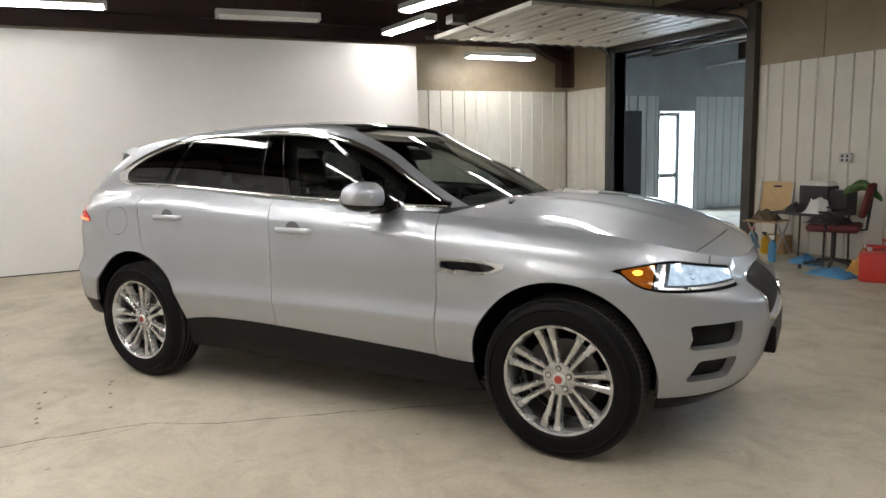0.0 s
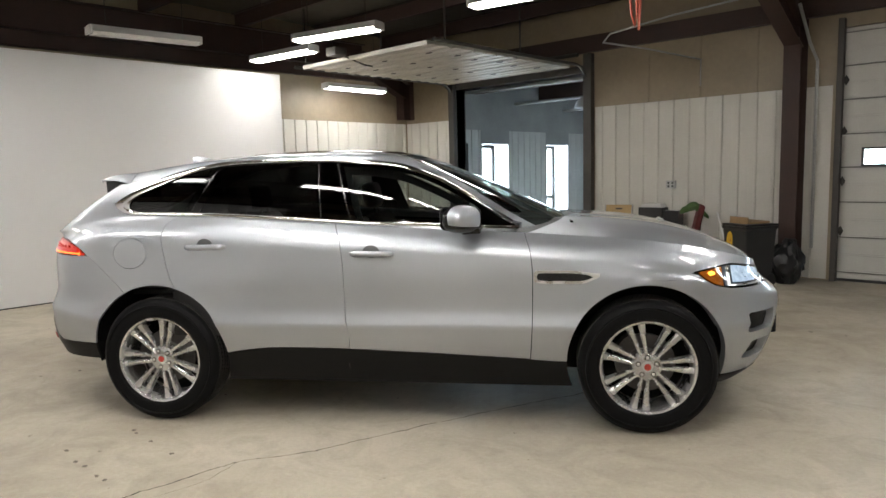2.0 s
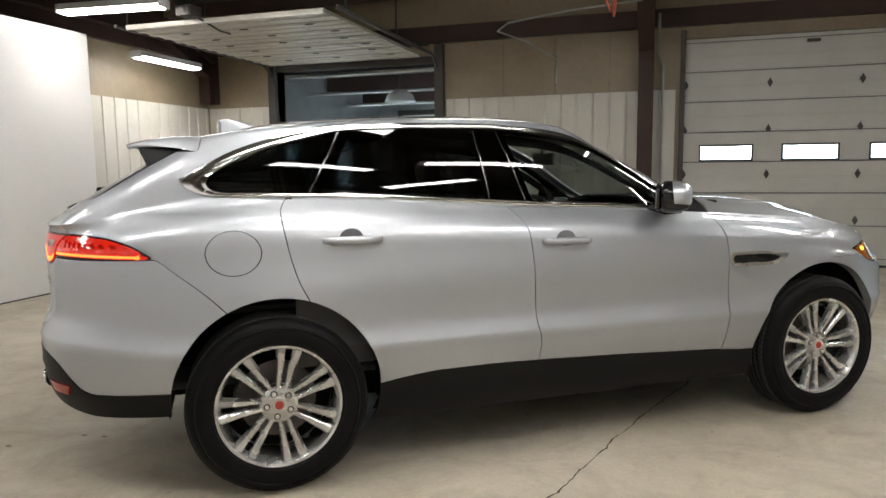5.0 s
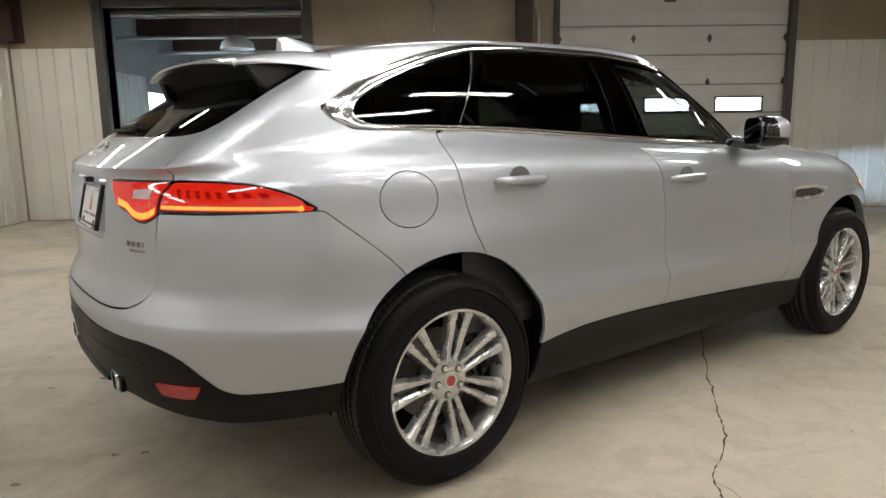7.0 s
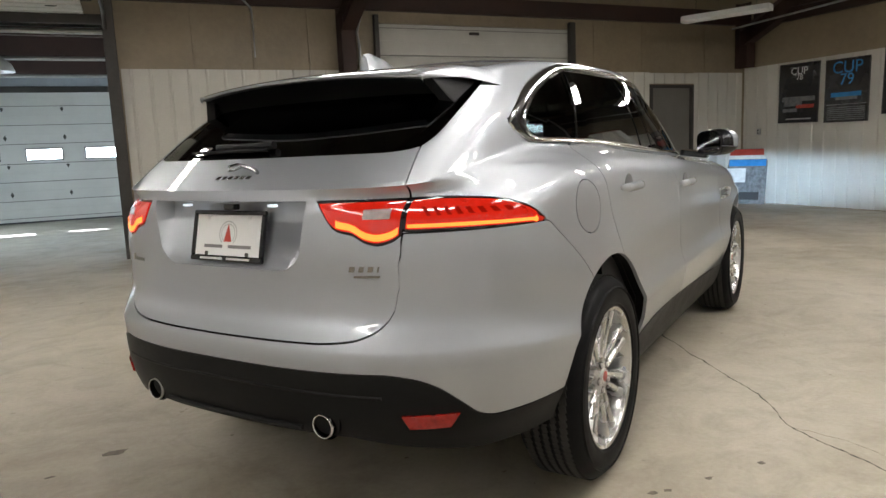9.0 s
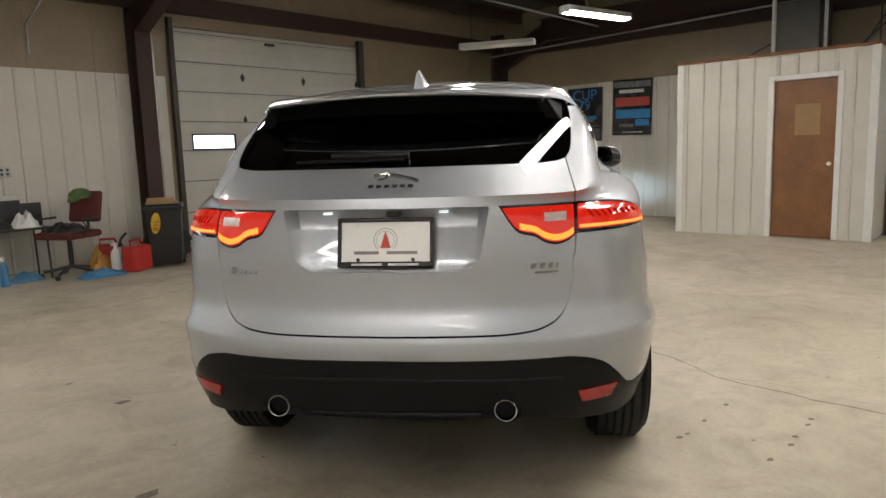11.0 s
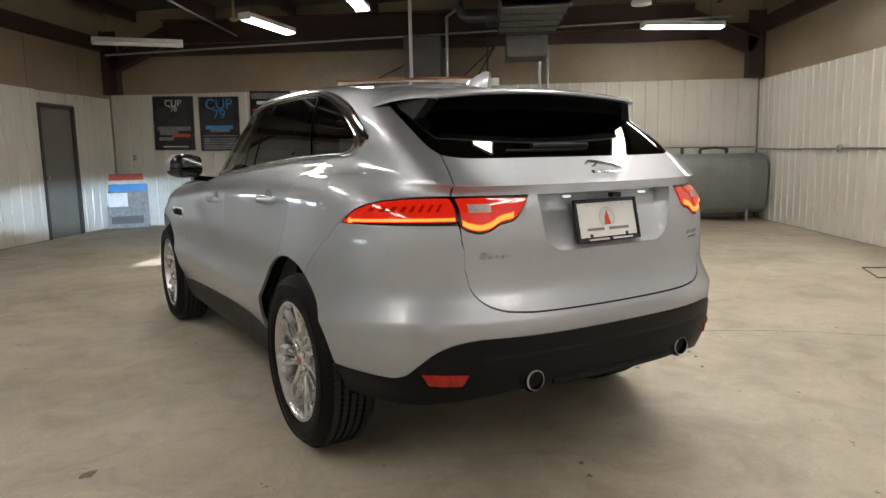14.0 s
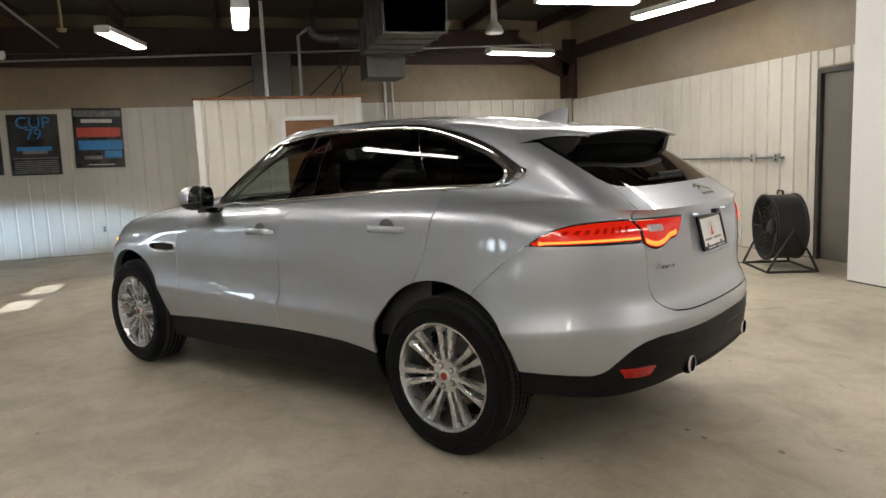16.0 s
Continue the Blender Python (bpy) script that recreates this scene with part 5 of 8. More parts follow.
def mirror(sy):
    """Door mirror: silver cap, black lower shell and foot, glass facing back."""
    c = Vector((0.420, sy * 0.955, 1.210))
    swing = Matrix.Rotation(radians(36 * sy), 3, "Z")
    ahead = swing @ Vector((1, 0, 0))

    def shell(x):
        return math.copysign(abs(x) ** 0.72, x)
    bm = B()
    nu, nv = 36, 22
    grid = []
    for i in range(nv + 1):
        ph = -math.pi / 2 + math.pi * i / nv
        ring = []
        for j in range(nu):
            th = 2 * math.pi * j / nu
            u, v, w = math.cos(ph) * math.cos(th), math.cos(ph) * math.sin(th), math.sin(ph)
            x = shell(u) * (0.100 if u > 0 else 0.060)
            taper_ = 1 - 0.16 * max(0, v * sy)
            ring.append(bm.verts.new(c + swing @ Vector((x, shell(v) * 0.112, shell(w) * 0.077 * taper_))))
        grid.append(ring)
    for i in range(nv):
        for j in range(nu):
            bm.faces.new((grid[i][j], grid[i][(j + 1) % nu], grid[i + 1][(j + 1) % nu], grid[i + 1][j]))
    bmesh.ops.remove_doubles(bm, verts=bm.verts, dist=0.0005)
    low = bm.copy()
    bmesh.ops.bisect_plane(bm, geom=bm.verts[:] + bm.edges[:] + bm.faces[:], plane_co=c + Vector((0, 0, -0.030)), plane_no=(0.12, 0, 1), clear_inner=True)
    bmesh.ops.bisect_plane(low, geom=low.verts[:] + low.edges[:] + low.faces[:], plane_co=c + Vector((0, 0, -0.033)), plane_no=(0.12, 0, 1), clear_outer=True)
    rear = bm.copy()
    bmesh.ops.bisect_plane(bm, geom=bm.verts[:] + bm.edges[:] + bm.faces[:], plane_co=c + 0.016 * ahead, plane_no=ahead + Vector((0, 0, 0.12)), clear_inner=True)
    bmesh.ops.bisect_plane(rear, geom=rear.verts[:] + rear.edges[:] + rear.faces[:], plane_co=c + 0.015 * ahead, plane_no=ahead + Vector((0, 0, 0.12)), clear_outer=True)
    cap = part("door_mirror", bm, PAINT, car, "silver-capped door mirror", angle=50)
    part("mirror_rim", rear, GLOSSB, cap, "black rear mirror rim", angle=50)
    part("mirror_shell", low, GLOSSB, cap, "black lower mirror shell", angle=50)
    bm = B()
    prism(bm, [(0.094 * math.copysign(abs(math.cos(a)) ** 0.6, math.cos(a)), 0.066 * math.copysign(abs(math.sin(a)) ** 0.6, math.sin(a))) for a in (2 * math.pi * k / 40 for k in range(40))], 0.012,
          Matrix.Translation(c - 0.050 * ahead) @ swing.to_4x4() @ pose(0, 0, 0, 90, 0, -90))
    frame_ = part("mirror_frame", bm, GLOSSB, cap, "black mirror frame")
    bm = B()
    prism(bm, [(0.085 * math.copysign(abs(math.cos(a)) ** 0.6, math.cos(a)), 0.056 * math.copysign(abs(math.sin(a)) ** 0.6, math.sin(a))) for a in (2 * math.pi * k / 40 for k in range(40))], 0.004,
          Matrix.Translation(c - 0.0625 * ahead) @ swing.to_4x4() @ pose(0, 0, 0, 90, 0, -90))
    part("mirror_glass", bm, mat("mirror_silver", (0.22, 0.225, 0.23), 0.02, 1.0, 0.0), frame_, "silvered mirror glass")
    bm = B()
    prism(bm, [(-0.05, -0.018), (0.05, -0.022), (0.06, 0.010), (-0.04, 0.016)], 0.15, Matrix.Translation((0.47, sy * 0.90, 1.135)) @ pose(0, 0, 0, 90 * sy, 0, 0) @ pose(0, 0, 0, 8, 0, 0))
    part("mirror_foot", bm, GLOSSB, cap, "black mirror foot")


mirror(-1)
mirror(1)


def fin():
    """Shark-fin antenna."""
    bm = B()
    rows = []
    n = 12
    for i in range(n + 1):
        t = i / n
        x = -1.43 - 0.185 * t
        h = 0.006 + 0.070 * min(1.0, 1.25 * t) ** 0.85
        wd = 0.034 * (1 - 0.35 * t) * min(1, 0.35 + 2.5 * t)
        base = float(np.interp(x, ROOF[-1][:, 0], ROOF[-1][:, 2])) - 0.012
        rows.append([bm.verts.new((x - 0.012 * (k > 2) * t, y, z)) for k, (y, z) in enumerate(((-wd, base), (-wd * 0.75, base + h * 0.35), (-wd * 0.34, base + h * 0.94), (0, base + h + 0.008), (wd * 0.34, base + h * 0.92), (wd * 0.75, base + h * 0.35), (wd, base)))])
    for a, b in zip(rows, rows[1:]):
        for k in range(6):
            bm.faces.new((a[k], a[k + 1], b[k + 1], b[k]))
    bm.faces.new(rows[0])
    bm.faces.new(rows[-1][::-1])
    return part("antenna", bm, PAINT, car, "silver shark-fin antenna", angle=50)


fin()


# recess for the number plate, with its lamps
def plate_recess():
    bm = B()
    outer, inner = [], []
    n = 48
    half = []
    for i in range(13):
        z = 0.903 + (1.107 - 0.903) * i / 12
        yy = recess_w(z) - 0.05 * max(0, (0.955 - z) / 0.05) ** 2.2
        half.append((yy, z))
    loop = [(y, z) for y, z in half] + [(-y, z) for y, z in reversed(half)]
    for y, z in loop:
        outer.append(bm.verts.new((rear_x(abs(y), z) + 0.001, y, z)))
        f = (z - 0.903) / 0.204
        zi = 0.903 + 0.006 + 0.190 * f
        inner.append(bm.verts.new((-2.381 + 0.060 * f ** 0.8, y * 0.90, zi)))
    k = len(loop)
    for i in range(k):
        j = (i + 1) % k
        bm.faces.new((outer[i], outer[j], inner[j], inner[i]))
    m = k // 2
    for i in range(m - 1):
        bm.faces.new((inner[i], inner[i + 1], inner[k - 2 - i], inner[k - 1 - i]))
    ob = part("plate_recess", bm, PAINT, tailgate, "silver recess behind the plate", angle=50)
    return ob


rc_ob = plate_recess()
LAMPW = mat("plate_lamp", (0.8, 0.85, 0.9), 0.3, emit=(0.75, 0.87, 1.0), strength=0.4)
for sy in (-1, 1):
    part("plate_lamp", boxes((-2.368, -2.350, sy * 0.19 - 0.014, sy * 0.19 + 0.014, 1.088, 1.096), bevel=0.002), LAMPW, rc_ob, "small lit plate lamp")
part("camera_pod", boxes((-2.388, -2.36, -0.055, -0.01, 1.080, 1.098), bevel=0.003), GLOSSB, rc_ob, "small black rear camera")

plate_m = Matrix.Translation((-2.366, 0, 0.996)) @ pose(0, 0, 0, 0, 13, 0)
pl = new("number_plate")
pl.parent, pl.matrix_basis = car, plate_m
tagged(pl, "white dealer plate in a black frame")
WHITEP = mat("plate_white", (0.78, 0.78, 0.77), 0.3, 0.0, 0.03, 12, coat=0.2)
PRINT = mat("grey_print", (0.22, 0.21, 0.21), 0.5)
REDP = mat("red_print", (0.55, 0.06, 0.04), 0.45)
part("plate_sheet", boxes((-0.004, 0.0, -0.148, 0.148, -0.070, 0.070), bevel=0.001), WHITEP, pl, "white printed sheet")
part("plate_frame", boxes((-0.012, 0.004, -0.158, 0.158, 0.066, 0.080), (-0.012, 0.004, -0.158, 0.158, -0.080, -0.062), (-0.012, 0.004, -0.158, -0.145, -0.0625, 0.0665), (-0.012, 0.004, 0.145, 0.158, -0.0625, 0.0665), bevel=0.003), GLOSSB, pl, "black plate frame")
bm = B()
prism(bm, [(0.0, 0.030), (0.017, -0.026), (-0.017, -0.026)], 0.001, pose(-0.0045, 0, 0.008, 90, 0, -90))
part("plate_mark", bm, REDP, pl, "plain red mark")
bm = B()
for a0, a1 in ((-50, 230),):
    for r0, r1 in ((0.036, 0.040), (0.028, 0.031)):
        pts = [(r * math.cos(radians(a)), r * math.sin(radians(a))) for r, seq in ((r1, range(a0, a1 + 1, 10)), (r0, range(a1, a0 - 1, -10))) for a in seq]
        for q in range(28):
            i = [q, q + 1, len(pts) - 2 - q, len(pts) - 1 - q]
            bm.faces.new([bm.verts.new(pose(-0.0046, 0, 0.008, 90, 0, -90) @ Vector((*pts[k], 0.0))) for k in i])
part("plate_ring", bm, mat("silver_print", (0.5, 0.5, 0.5), 0.35, 0.3), pl, "plain grey rings")
for a, b in ((-0.104, -0.022), (0.004, 0.104)):
    part("lettering", boxes((-0.0055, -0.004, -b, -a, -0.038, -0.028)), PRINT, pl, "plain grey bar of lettering")
for a, b in ((-0.11, -0.01), (0.01, 0.11)):
    part("lettering", boxes((-0.0135, -0.0115, a, b, -0.075, -0.068)), mat("frame_print", (0.6, 0.6, 0.6), 0.4), pl, "plain light bar of lettering")
for y in (-0.09, 0.09):
    for z in (0.058, -0.056):
        bm = B()
        cyl(bm, 0.0065, 0.004, pose(-0.004, y, z, 0, -90, 0), 12)
        part("screw", bm, SATIN if z > 0 else DARK, pl)


def gate_bar(name, y0, y1, z0, z1, mt, label, slant=0.0, grid_top=False):
    """A small raised mark that follows the tailgate."""
    bm = B()
    n = 6
    cols = []
    for i in range(n + 1):
        y = y0 + (y1 - y0) * i / n
        col = []
        for z, q in ((z0, 0.001), (z0, 0.003), (z1, 0.003), (z1, 0.001)):
            x = rear_x(abs(y), z) if not grid_top else -2.385 + (z - 1.15) * 1.57 + 0.12 * abs(y) ** 2 * 1.2
            col.append(bm.verts.new((x - q, y + slant * (z - z0), z)))
        cols.append(col)
    for a, b in zip(cols, cols[1:]):
        for k in range(4):
            bm.faces.new((a[k], a[(k + 1) % 4], b[(k + 1) % 4], b[k]))
    bm.faces.new(cols[0])
    bm.faces.new(cols[-1][::-1])
    return part(name, bm, mt, tailgate, label)


# model badges as plain chrome marks
y = 0.552
for wd, hh in ((0.026, 0.022), (0.020, 0.012), (0.016, 0.012), (0.016, 0.012), (0.016, 0.012)):
    gate_bar("badge_letter", y, y - wd + 0.006, 0.893, 0.893 + hh, BADGE, "plain chrome badge letter", -0.3)
    y -= wd + 0.004
y = -0.462
for wd in (0.024, 0.022, 0.022, 0.012):
    gate_bar("badge_letter", y, y - wd + 0.008, 0.906, 0.922, BADGE, "plain chrome badge letter", -0.3)
    y -= wd + 0.004
gate_bar("badge_letter", -0.475, -0.548, 0.889, 0.896, BADGE, "plain chrome badge bar", -0.3)
y = 0.055
for k in range(6):
    gate_bar("badge_letter", y, y - 0.017, 1.172, 1.181, BADGE, "plain chrome badge letter", 0.0, True)
    y -= 0.026
bm = B()
spine = [(0.045, 1.207, 0.006), (0.020, 1.214, 0.010), (-0.010, 1.211, 0.011), (-0.045, 1.205, 0.009), (-0.080, 1.198, 0.006), (-0.105, 1.190, 0.003)]
tube(bm, [(-2.385 + (z - 1.15) * 1.57 - 0.006 + 0.14 * y * y, y, z) for y, z, r in spine], 0.0065, 8)
tube(bm, [(-2.385 + (z - 1.15) * 1.57 - 0.006, y, z) for y, z in ((-0.01, 1.209), (0.01, 1.199), (0.03, 1.196))], 0.004, 6)
part("tailgate_emblem", bm, BADGE, tailgate, "plain streamlined chrome emblem")

# rear wiper
glx = lambda z, y: -2.385 + (z - 1.15) * 1.72 + 0.13 * y * y - 0.012
bm = B()
tube(bm, [(glx(1.272, y) - 0.010, y, 1.272 + 0.03 * max(0, -y)) for y in (0.215, 0.12, 0.02, -0.055)], 0.013, 10)
wp = part("rear_wiper", bm, BLACK, tailgate, "black rear wiper arm")
bm = B()
tube(bm, [(glx(1.258, y) - 0.002, y, 1.258) for y in (0.34, 0.2, 0.05, -0.04)], 0.0055, 8)
part("wiper_blade", bm, RUBBER, wp, "thin wiper blade")

# exhaust tips
for sy in (-1, 1):
    bm = B()
    lathe(bm, [(0.030, 0.16), (0.034, 0.12), (0.036, 0.006), (0.0355, -0.002), (0.0335, -0.005), (0.0315, -0.003), (0.031, 0.004), (0.031, 0.12)], pose(-2.412, sy * 0.378, 0.457, 0, 90, 0), 40)
    ex = part("exhaust_tip", bm, BARDARK, car, "round chrome exhaust tip")
    bm = B()
    lathe(bm, [(0.0364, 0.003), (0.0364, -0.004), (0.0352, -0.0060), (0.0338, -0.0055), (0.0336, 0.002)], pose(-2.412, sy * 0.378, 0.457, 0, 90, 0), 40)
    part("exhaust_lip", bm, SATIN, ex, "bright rolled lip")
    bm = B()
    cyl(bm, 0.032, 0.004, pose(-2.363, sy * 0.378, 0.459, 0, 90, 0), 24)
    part("exhaust_bore", bm, INNER, ex, "dark disc closing the bore")
    bm = B()
    lathe(bm, [(0.054, 0.010), (0.051, 0.03), (0.051, 0.10)], pose(-2.410, sy * 0.378, 0.466, 0, 90, 0), 32)
    part("exhaust_cutout", bm, INNER, ex, "dark cut-out round the tip")
bm = B()
tube(bm, [(rear_x(abs(y), 0.555) - 0.001, y, 0.548 + 0.012 * math.cos(y * 2)) for y in np.linspace(-0.56, 0.56, 24)], 0.006, 8)
part("valance_ridge", bm, BLACK, car, "moulded ridge of the black bumper")
bm = B()
tube(bm, [(rear_x(abs(y), 0.445) - 0.004, y, 0.442) for y in np.linspace(-0.30, 0.30, 16)], 0.010, 8)
part("valance_ridge", bm, BLACK, car, "moulded lower ridge of the black bumper")


# ---- car: cabin ----
LEATHER = mat("black_leather", (0.022, 0.021, 0.021), 0.42, 0.0, 0.15, 8, 0.1, 160, bump=0.0006, bump_scale=180)
HEADLINE = mat("pale_headlining", (0.30, 0.28, 0.245), 0.85, 0.0, 0.05)
TRIMD = mat("dark_cabin_plastic", (0.016, 0.016, 0.017), 0.55)


def seat(x, y, w=0.50):
    s = new("seat")
    s.parent, s.matrix_basis = car, pose(x, y, 0.48)
    tagged(s, "black leather car seat with a headrest")
    bm = B()
    box(bm, -0.26, 0.27, -w / 2, w / 2, 0.0, 0.17, 0.05, seg=3)
    part("seat_cushion", bm, LEATHER, s)
    bm = B()
    box(bm, -0.08, 0.08, -w / 2 + 0.01, w / 2 - 0.01, 0.0, 0.62, 0.05, m=pose(-0.25, 0, 0.10, 0, -16, 0), seg=3)
    part("seat_back", bm, LEATHER, s)
    bm = B()
    box(bm, -0.055, 0.05, -0.135, 0.135, 0.0, 0.19, 0.045, m=pose(-0.43, 0, 0.735, 0, -10, 0), seg=3)
    tube(bm, [(-0.41, -0.06, 0.66), (-0.43, -0.06, 0.76)], 0.006, 6)
    tube(bm, [(-0.41, 0.06, 0.66), (-0.43, 0.06, 0.76)], 0.006, 6)
    part("headrest", bm, LEATHER, s)


for y in (-0.37, 0.37):
    seat(0.05, y)
for y in (-0.40, 0.0, 0.40):
    seat(-0.85, y, 0.40)
bm = B()
box(bm, 0.52, 0.98, -0.70, 0.70, 0.75, 1.075, 0.06, seg=3)
box(bm, 0.50, 0.66, 0.20, 0.56, 1.03, 1.12, 0.03, seg=2)
part("dashboard", bm, TRIMD, car, "black dashboard")
bm = B()
ring = [(math.cos(a) * 0.185, math.sin(a) * 0.185) for a in (2 * math.pi * k / 32 for k in range(32))]
wm = Matrix.Translation((0.40, 0.37, 1.00)) @ pose(0, 0, 0, 0, 66, 0)
tube(bm, [wm @ Vector((x, y_, 0)) for x, y_ in ring], 0.015, 10, closed=True)
for a in (90, 200, 340):
    tube(bm, [wm @ Vector((0, 0, -0.02)), wm @ Vector((0.18 * math.cos(radians(a)), 0.18 * math.sin(radians(a)), 0))], 0.014, 8)
cyl(bm, 0.06, 0.04, wm @ Matrix.Translation((0, 0, -0.04)), 24, bevel=0.01)
part("steering_wheel", bm, TRIMD, car, "black steering wheel")
part("centre_console", boxes((-0.45, 0.60, -0.12, 0.12, 0.45, 0.80), bevel=0.03), TRIMD, car, "dark centre console")
part("cabin_floor", boxes((-2.1, 0.95, -0.74, 0.74, 0.44, 0.47), bevel=0.004), TRIMD, car, "dark cabin carpet")
part("load_floor", boxes((-2.15, -1.25, -0.70, 0.70, 0.74, 0.78), bevel=0.01), TRIMD, car, "dark load floor")
for side in (-1, 1):
    panel("door_card", SKIN, [x_over(-1.35), x_under(0.80), z_over(0.50), z_under(1.165)], TRIMD, side, "black inner door trim", lift=-0.075, flange=0)
panel_across("headlining", ROOF, [x_over(-1.72)], HEADLINE, "pale headlining", lift=-0.035, flange=0)
bm = B()
box(bm, 0.20, 0.225, -0.13, 0.13, 1.37, 1.44, 0.010, m=None)
tube(bm, [(0.21, 0, 1.43), (0.19, 0, 1.51)], 0.010, 8)
part("rear_view_mirror", bm, TRIMD, car, "black rear-view mirror")
for sy in (-1, 1):
    bm = B()
    pts = [(1.02 - 0.25 * (0.5 - k) * 0.2, sy * (0.05 + 0.46 * k), 1.172 - 0.020 * k) for k in (0, 0.3, 0.6, 1.0)]
    tube(bm, pts, 0.009, 8)
    part("wiper_arm", bm, BLACK, car, "black windscreen wiper")


# ---- daylight in the doorways of the next bay ----
for y in (8.88, 11.35):
    day = new("doorway_daylight", bpy.data.lights.new("doorway_daylight", "AREA"))
    day.data.shape, day.data.size, day.data.size_y, day.data.energy, day.data.color = "RECTANGLE", 1.8, 0.9, 60.0, (0.62, 0.81, 1.0)
    day.matrix_world = pose(X0 - 0.56, y, 1.03, 0, -90, 0)


# ---- ceiling fixtures, some added out of view as fill ----
def fluorescent(x, y, z, turn, lit=True, length=1.25):
    """A hanging twin-tube fixture with a white hood and an acrylic cover."""
    ob = thing("ceiling_light", pose(x, y, z, 0, 0, turn), "white fluorescent fixture hanging lit from the roof" if lit else "white fluorescent fixture hanging unlit from the roof",
               "ceiling light", "ceiling lights")
    h = length / 2
    bm = B()
    prism(bm, [(-0.10, 0.0), (0.10, 0.0), (0.065, 0.075), (-0.065, 0.075)], length, pose(-h, 0, 0.005) @ Matrix(((0, 0, 1, 0), (1, 0, 0, 0), (0, 1, 0, 0), (0, 0, 0, 1))))
    part("hood", bm, ALU, ob, angle=25)
    bm = B()
    prism(bm, [(-0.085, 0.0), (-0.06, -0.028), (0.06, -0.028), (0.085, 0.0)], length - 0.05, pose(-h + 0.025, 0, 0.003) @ Matrix(((0, 0, 1, 0), (1, 0, 0, 0), (0, 1, 0, 0), (0, 0, 0, 1))))
    part("diffuser", bm, TUBE if lit else DULL, ob, "glowing acrylic cover" if lit else "dull acrylic cover", angle=25)
    for s in (-1, 1):
        part("end_cap", boxes((s * h - 0.012, s * h + 0.012, -0.095, 0.095, -0.02, 0.07), bevel=0.004), ALU, ob)
        bm = B()
        tube(bm, [(s * h * 0.7, 0, 0.07), (s * h * 0.7, 0, 3.985 - z)], 0.004, 6)
        part("hanger", bm, DARK, ob)
    return ob


for x, y, z, turn, lit in ((-3.2, 1.9, 3.10, 12, True), (-4.83, 2.25, 3.10, 5, True), (-5.78, 4.3, 2.87, 90, True), (-4.76, 0.33, 3.10, 85, False),
                           (-4.00, -2.15, 2.97, 85, True), (-0.6, 2.15, 3.10, 8, True), (5.95, 4.35, 3.0, 115, False), (5.4, 2.15, 3.10, -12, True),
                           (3.9, 0.65, 3.10, 0, True), (6.45, -3.9, 3.08, 100, True), (3.0, -4.5, 3.10, 12, True), (2.72, -3.2, 3.10, 90, True),
                           # The fixtures on this line are added unseen, to brighten floor and car.
                           (-4.7, -3.7, 3.10, 85, True), (-0.2, -1.4, 3.12, 0, True), (0.8, -2.75, 3.12, 0, True), (2.0, -1.75, 3.14, 35, True), (2.6, 2.2, 3.14, 35, True), (-1.5, -2.8, 3.12, 0, True)):
    fluorescent(x, y, z, turn, lit)


# ---- hall: boards, doors ----
WOOD = mat("brown_wood_door", (0.20, 0.085, 0.030), 0.38, 0.0, 0.22, 3, 0.12, 40)
TANWOOD = mat("pale_plywood", (0.46, 0.31, 0.14), 0.5, 0.0, 0.12, 6, 0.08, 60)
DOORGREY = mat("taupe_steel_door", (0.155, 0.145, 0.125), 0.45, 0.0, 0.1, 3)
CARD = mat("cardboard", (0.33, 0.215, 0.11), 0.8, 0.0, 0.1, 6)
BPLAST = mat("black_plastic", (0.012, 0.012, 0.013), 0.45, 0.0, 0.2, 8)
RED = mat("red_plastic", (0.42, 0.025, 0.02), 0.4, 0.0, 0.15, 8)
REDCLOTH = mat("red_cloth", (0.10, 0.020, 0.018), 0.9, 0.0, 0.2, 20, bump=0.001, bump_scale=200)
GREENCLOTH = mat("green_cloth", (0.07, 0.13, 0.04), 0.9, 0.0, 0.25, 15, bump=0.003, bump_scale=60)
YELLOW = mat("yellow_plastic", (0.62, 0.36, 0.02), 0.4, 0.0, 0.1, 8)
BLUEP = mat("blue_plastic", (0.05, 0.19, 0.36), 0.35, 0.0, 0.15, 8)
WHITEPL = mat("white_plastic", (0.68, 0.68, 0.66), 0.4, 0.0, 0.06, 8)
PAPER = mat("paper", (0.66, 0.66, 0.64), 0.8, 0.0, 0.1, 20)
TANKG = mat("grey_tank_paint", (0.20, 0.21, 0.205), 0.38, 0.2, 0.14, 3, 0.08, 40)
BOXG = mat("grey_enamel", (0.17, 0.19, 0.20), 0.4, 0.1, 0.1, 6)
RUST = mat("rusty_trim", (0.22, 0.09, 0.035), 0.7, 0.0, 0.3, 9)
DAYLIGHT = mat("bright_daylight", (0.8, 0.85, 0.9), 0.9, emit=(0.72, 0.87, 1.0), strength=9.0)
PANE = glass("window_pane", (0.93, 0.95, 0.95))


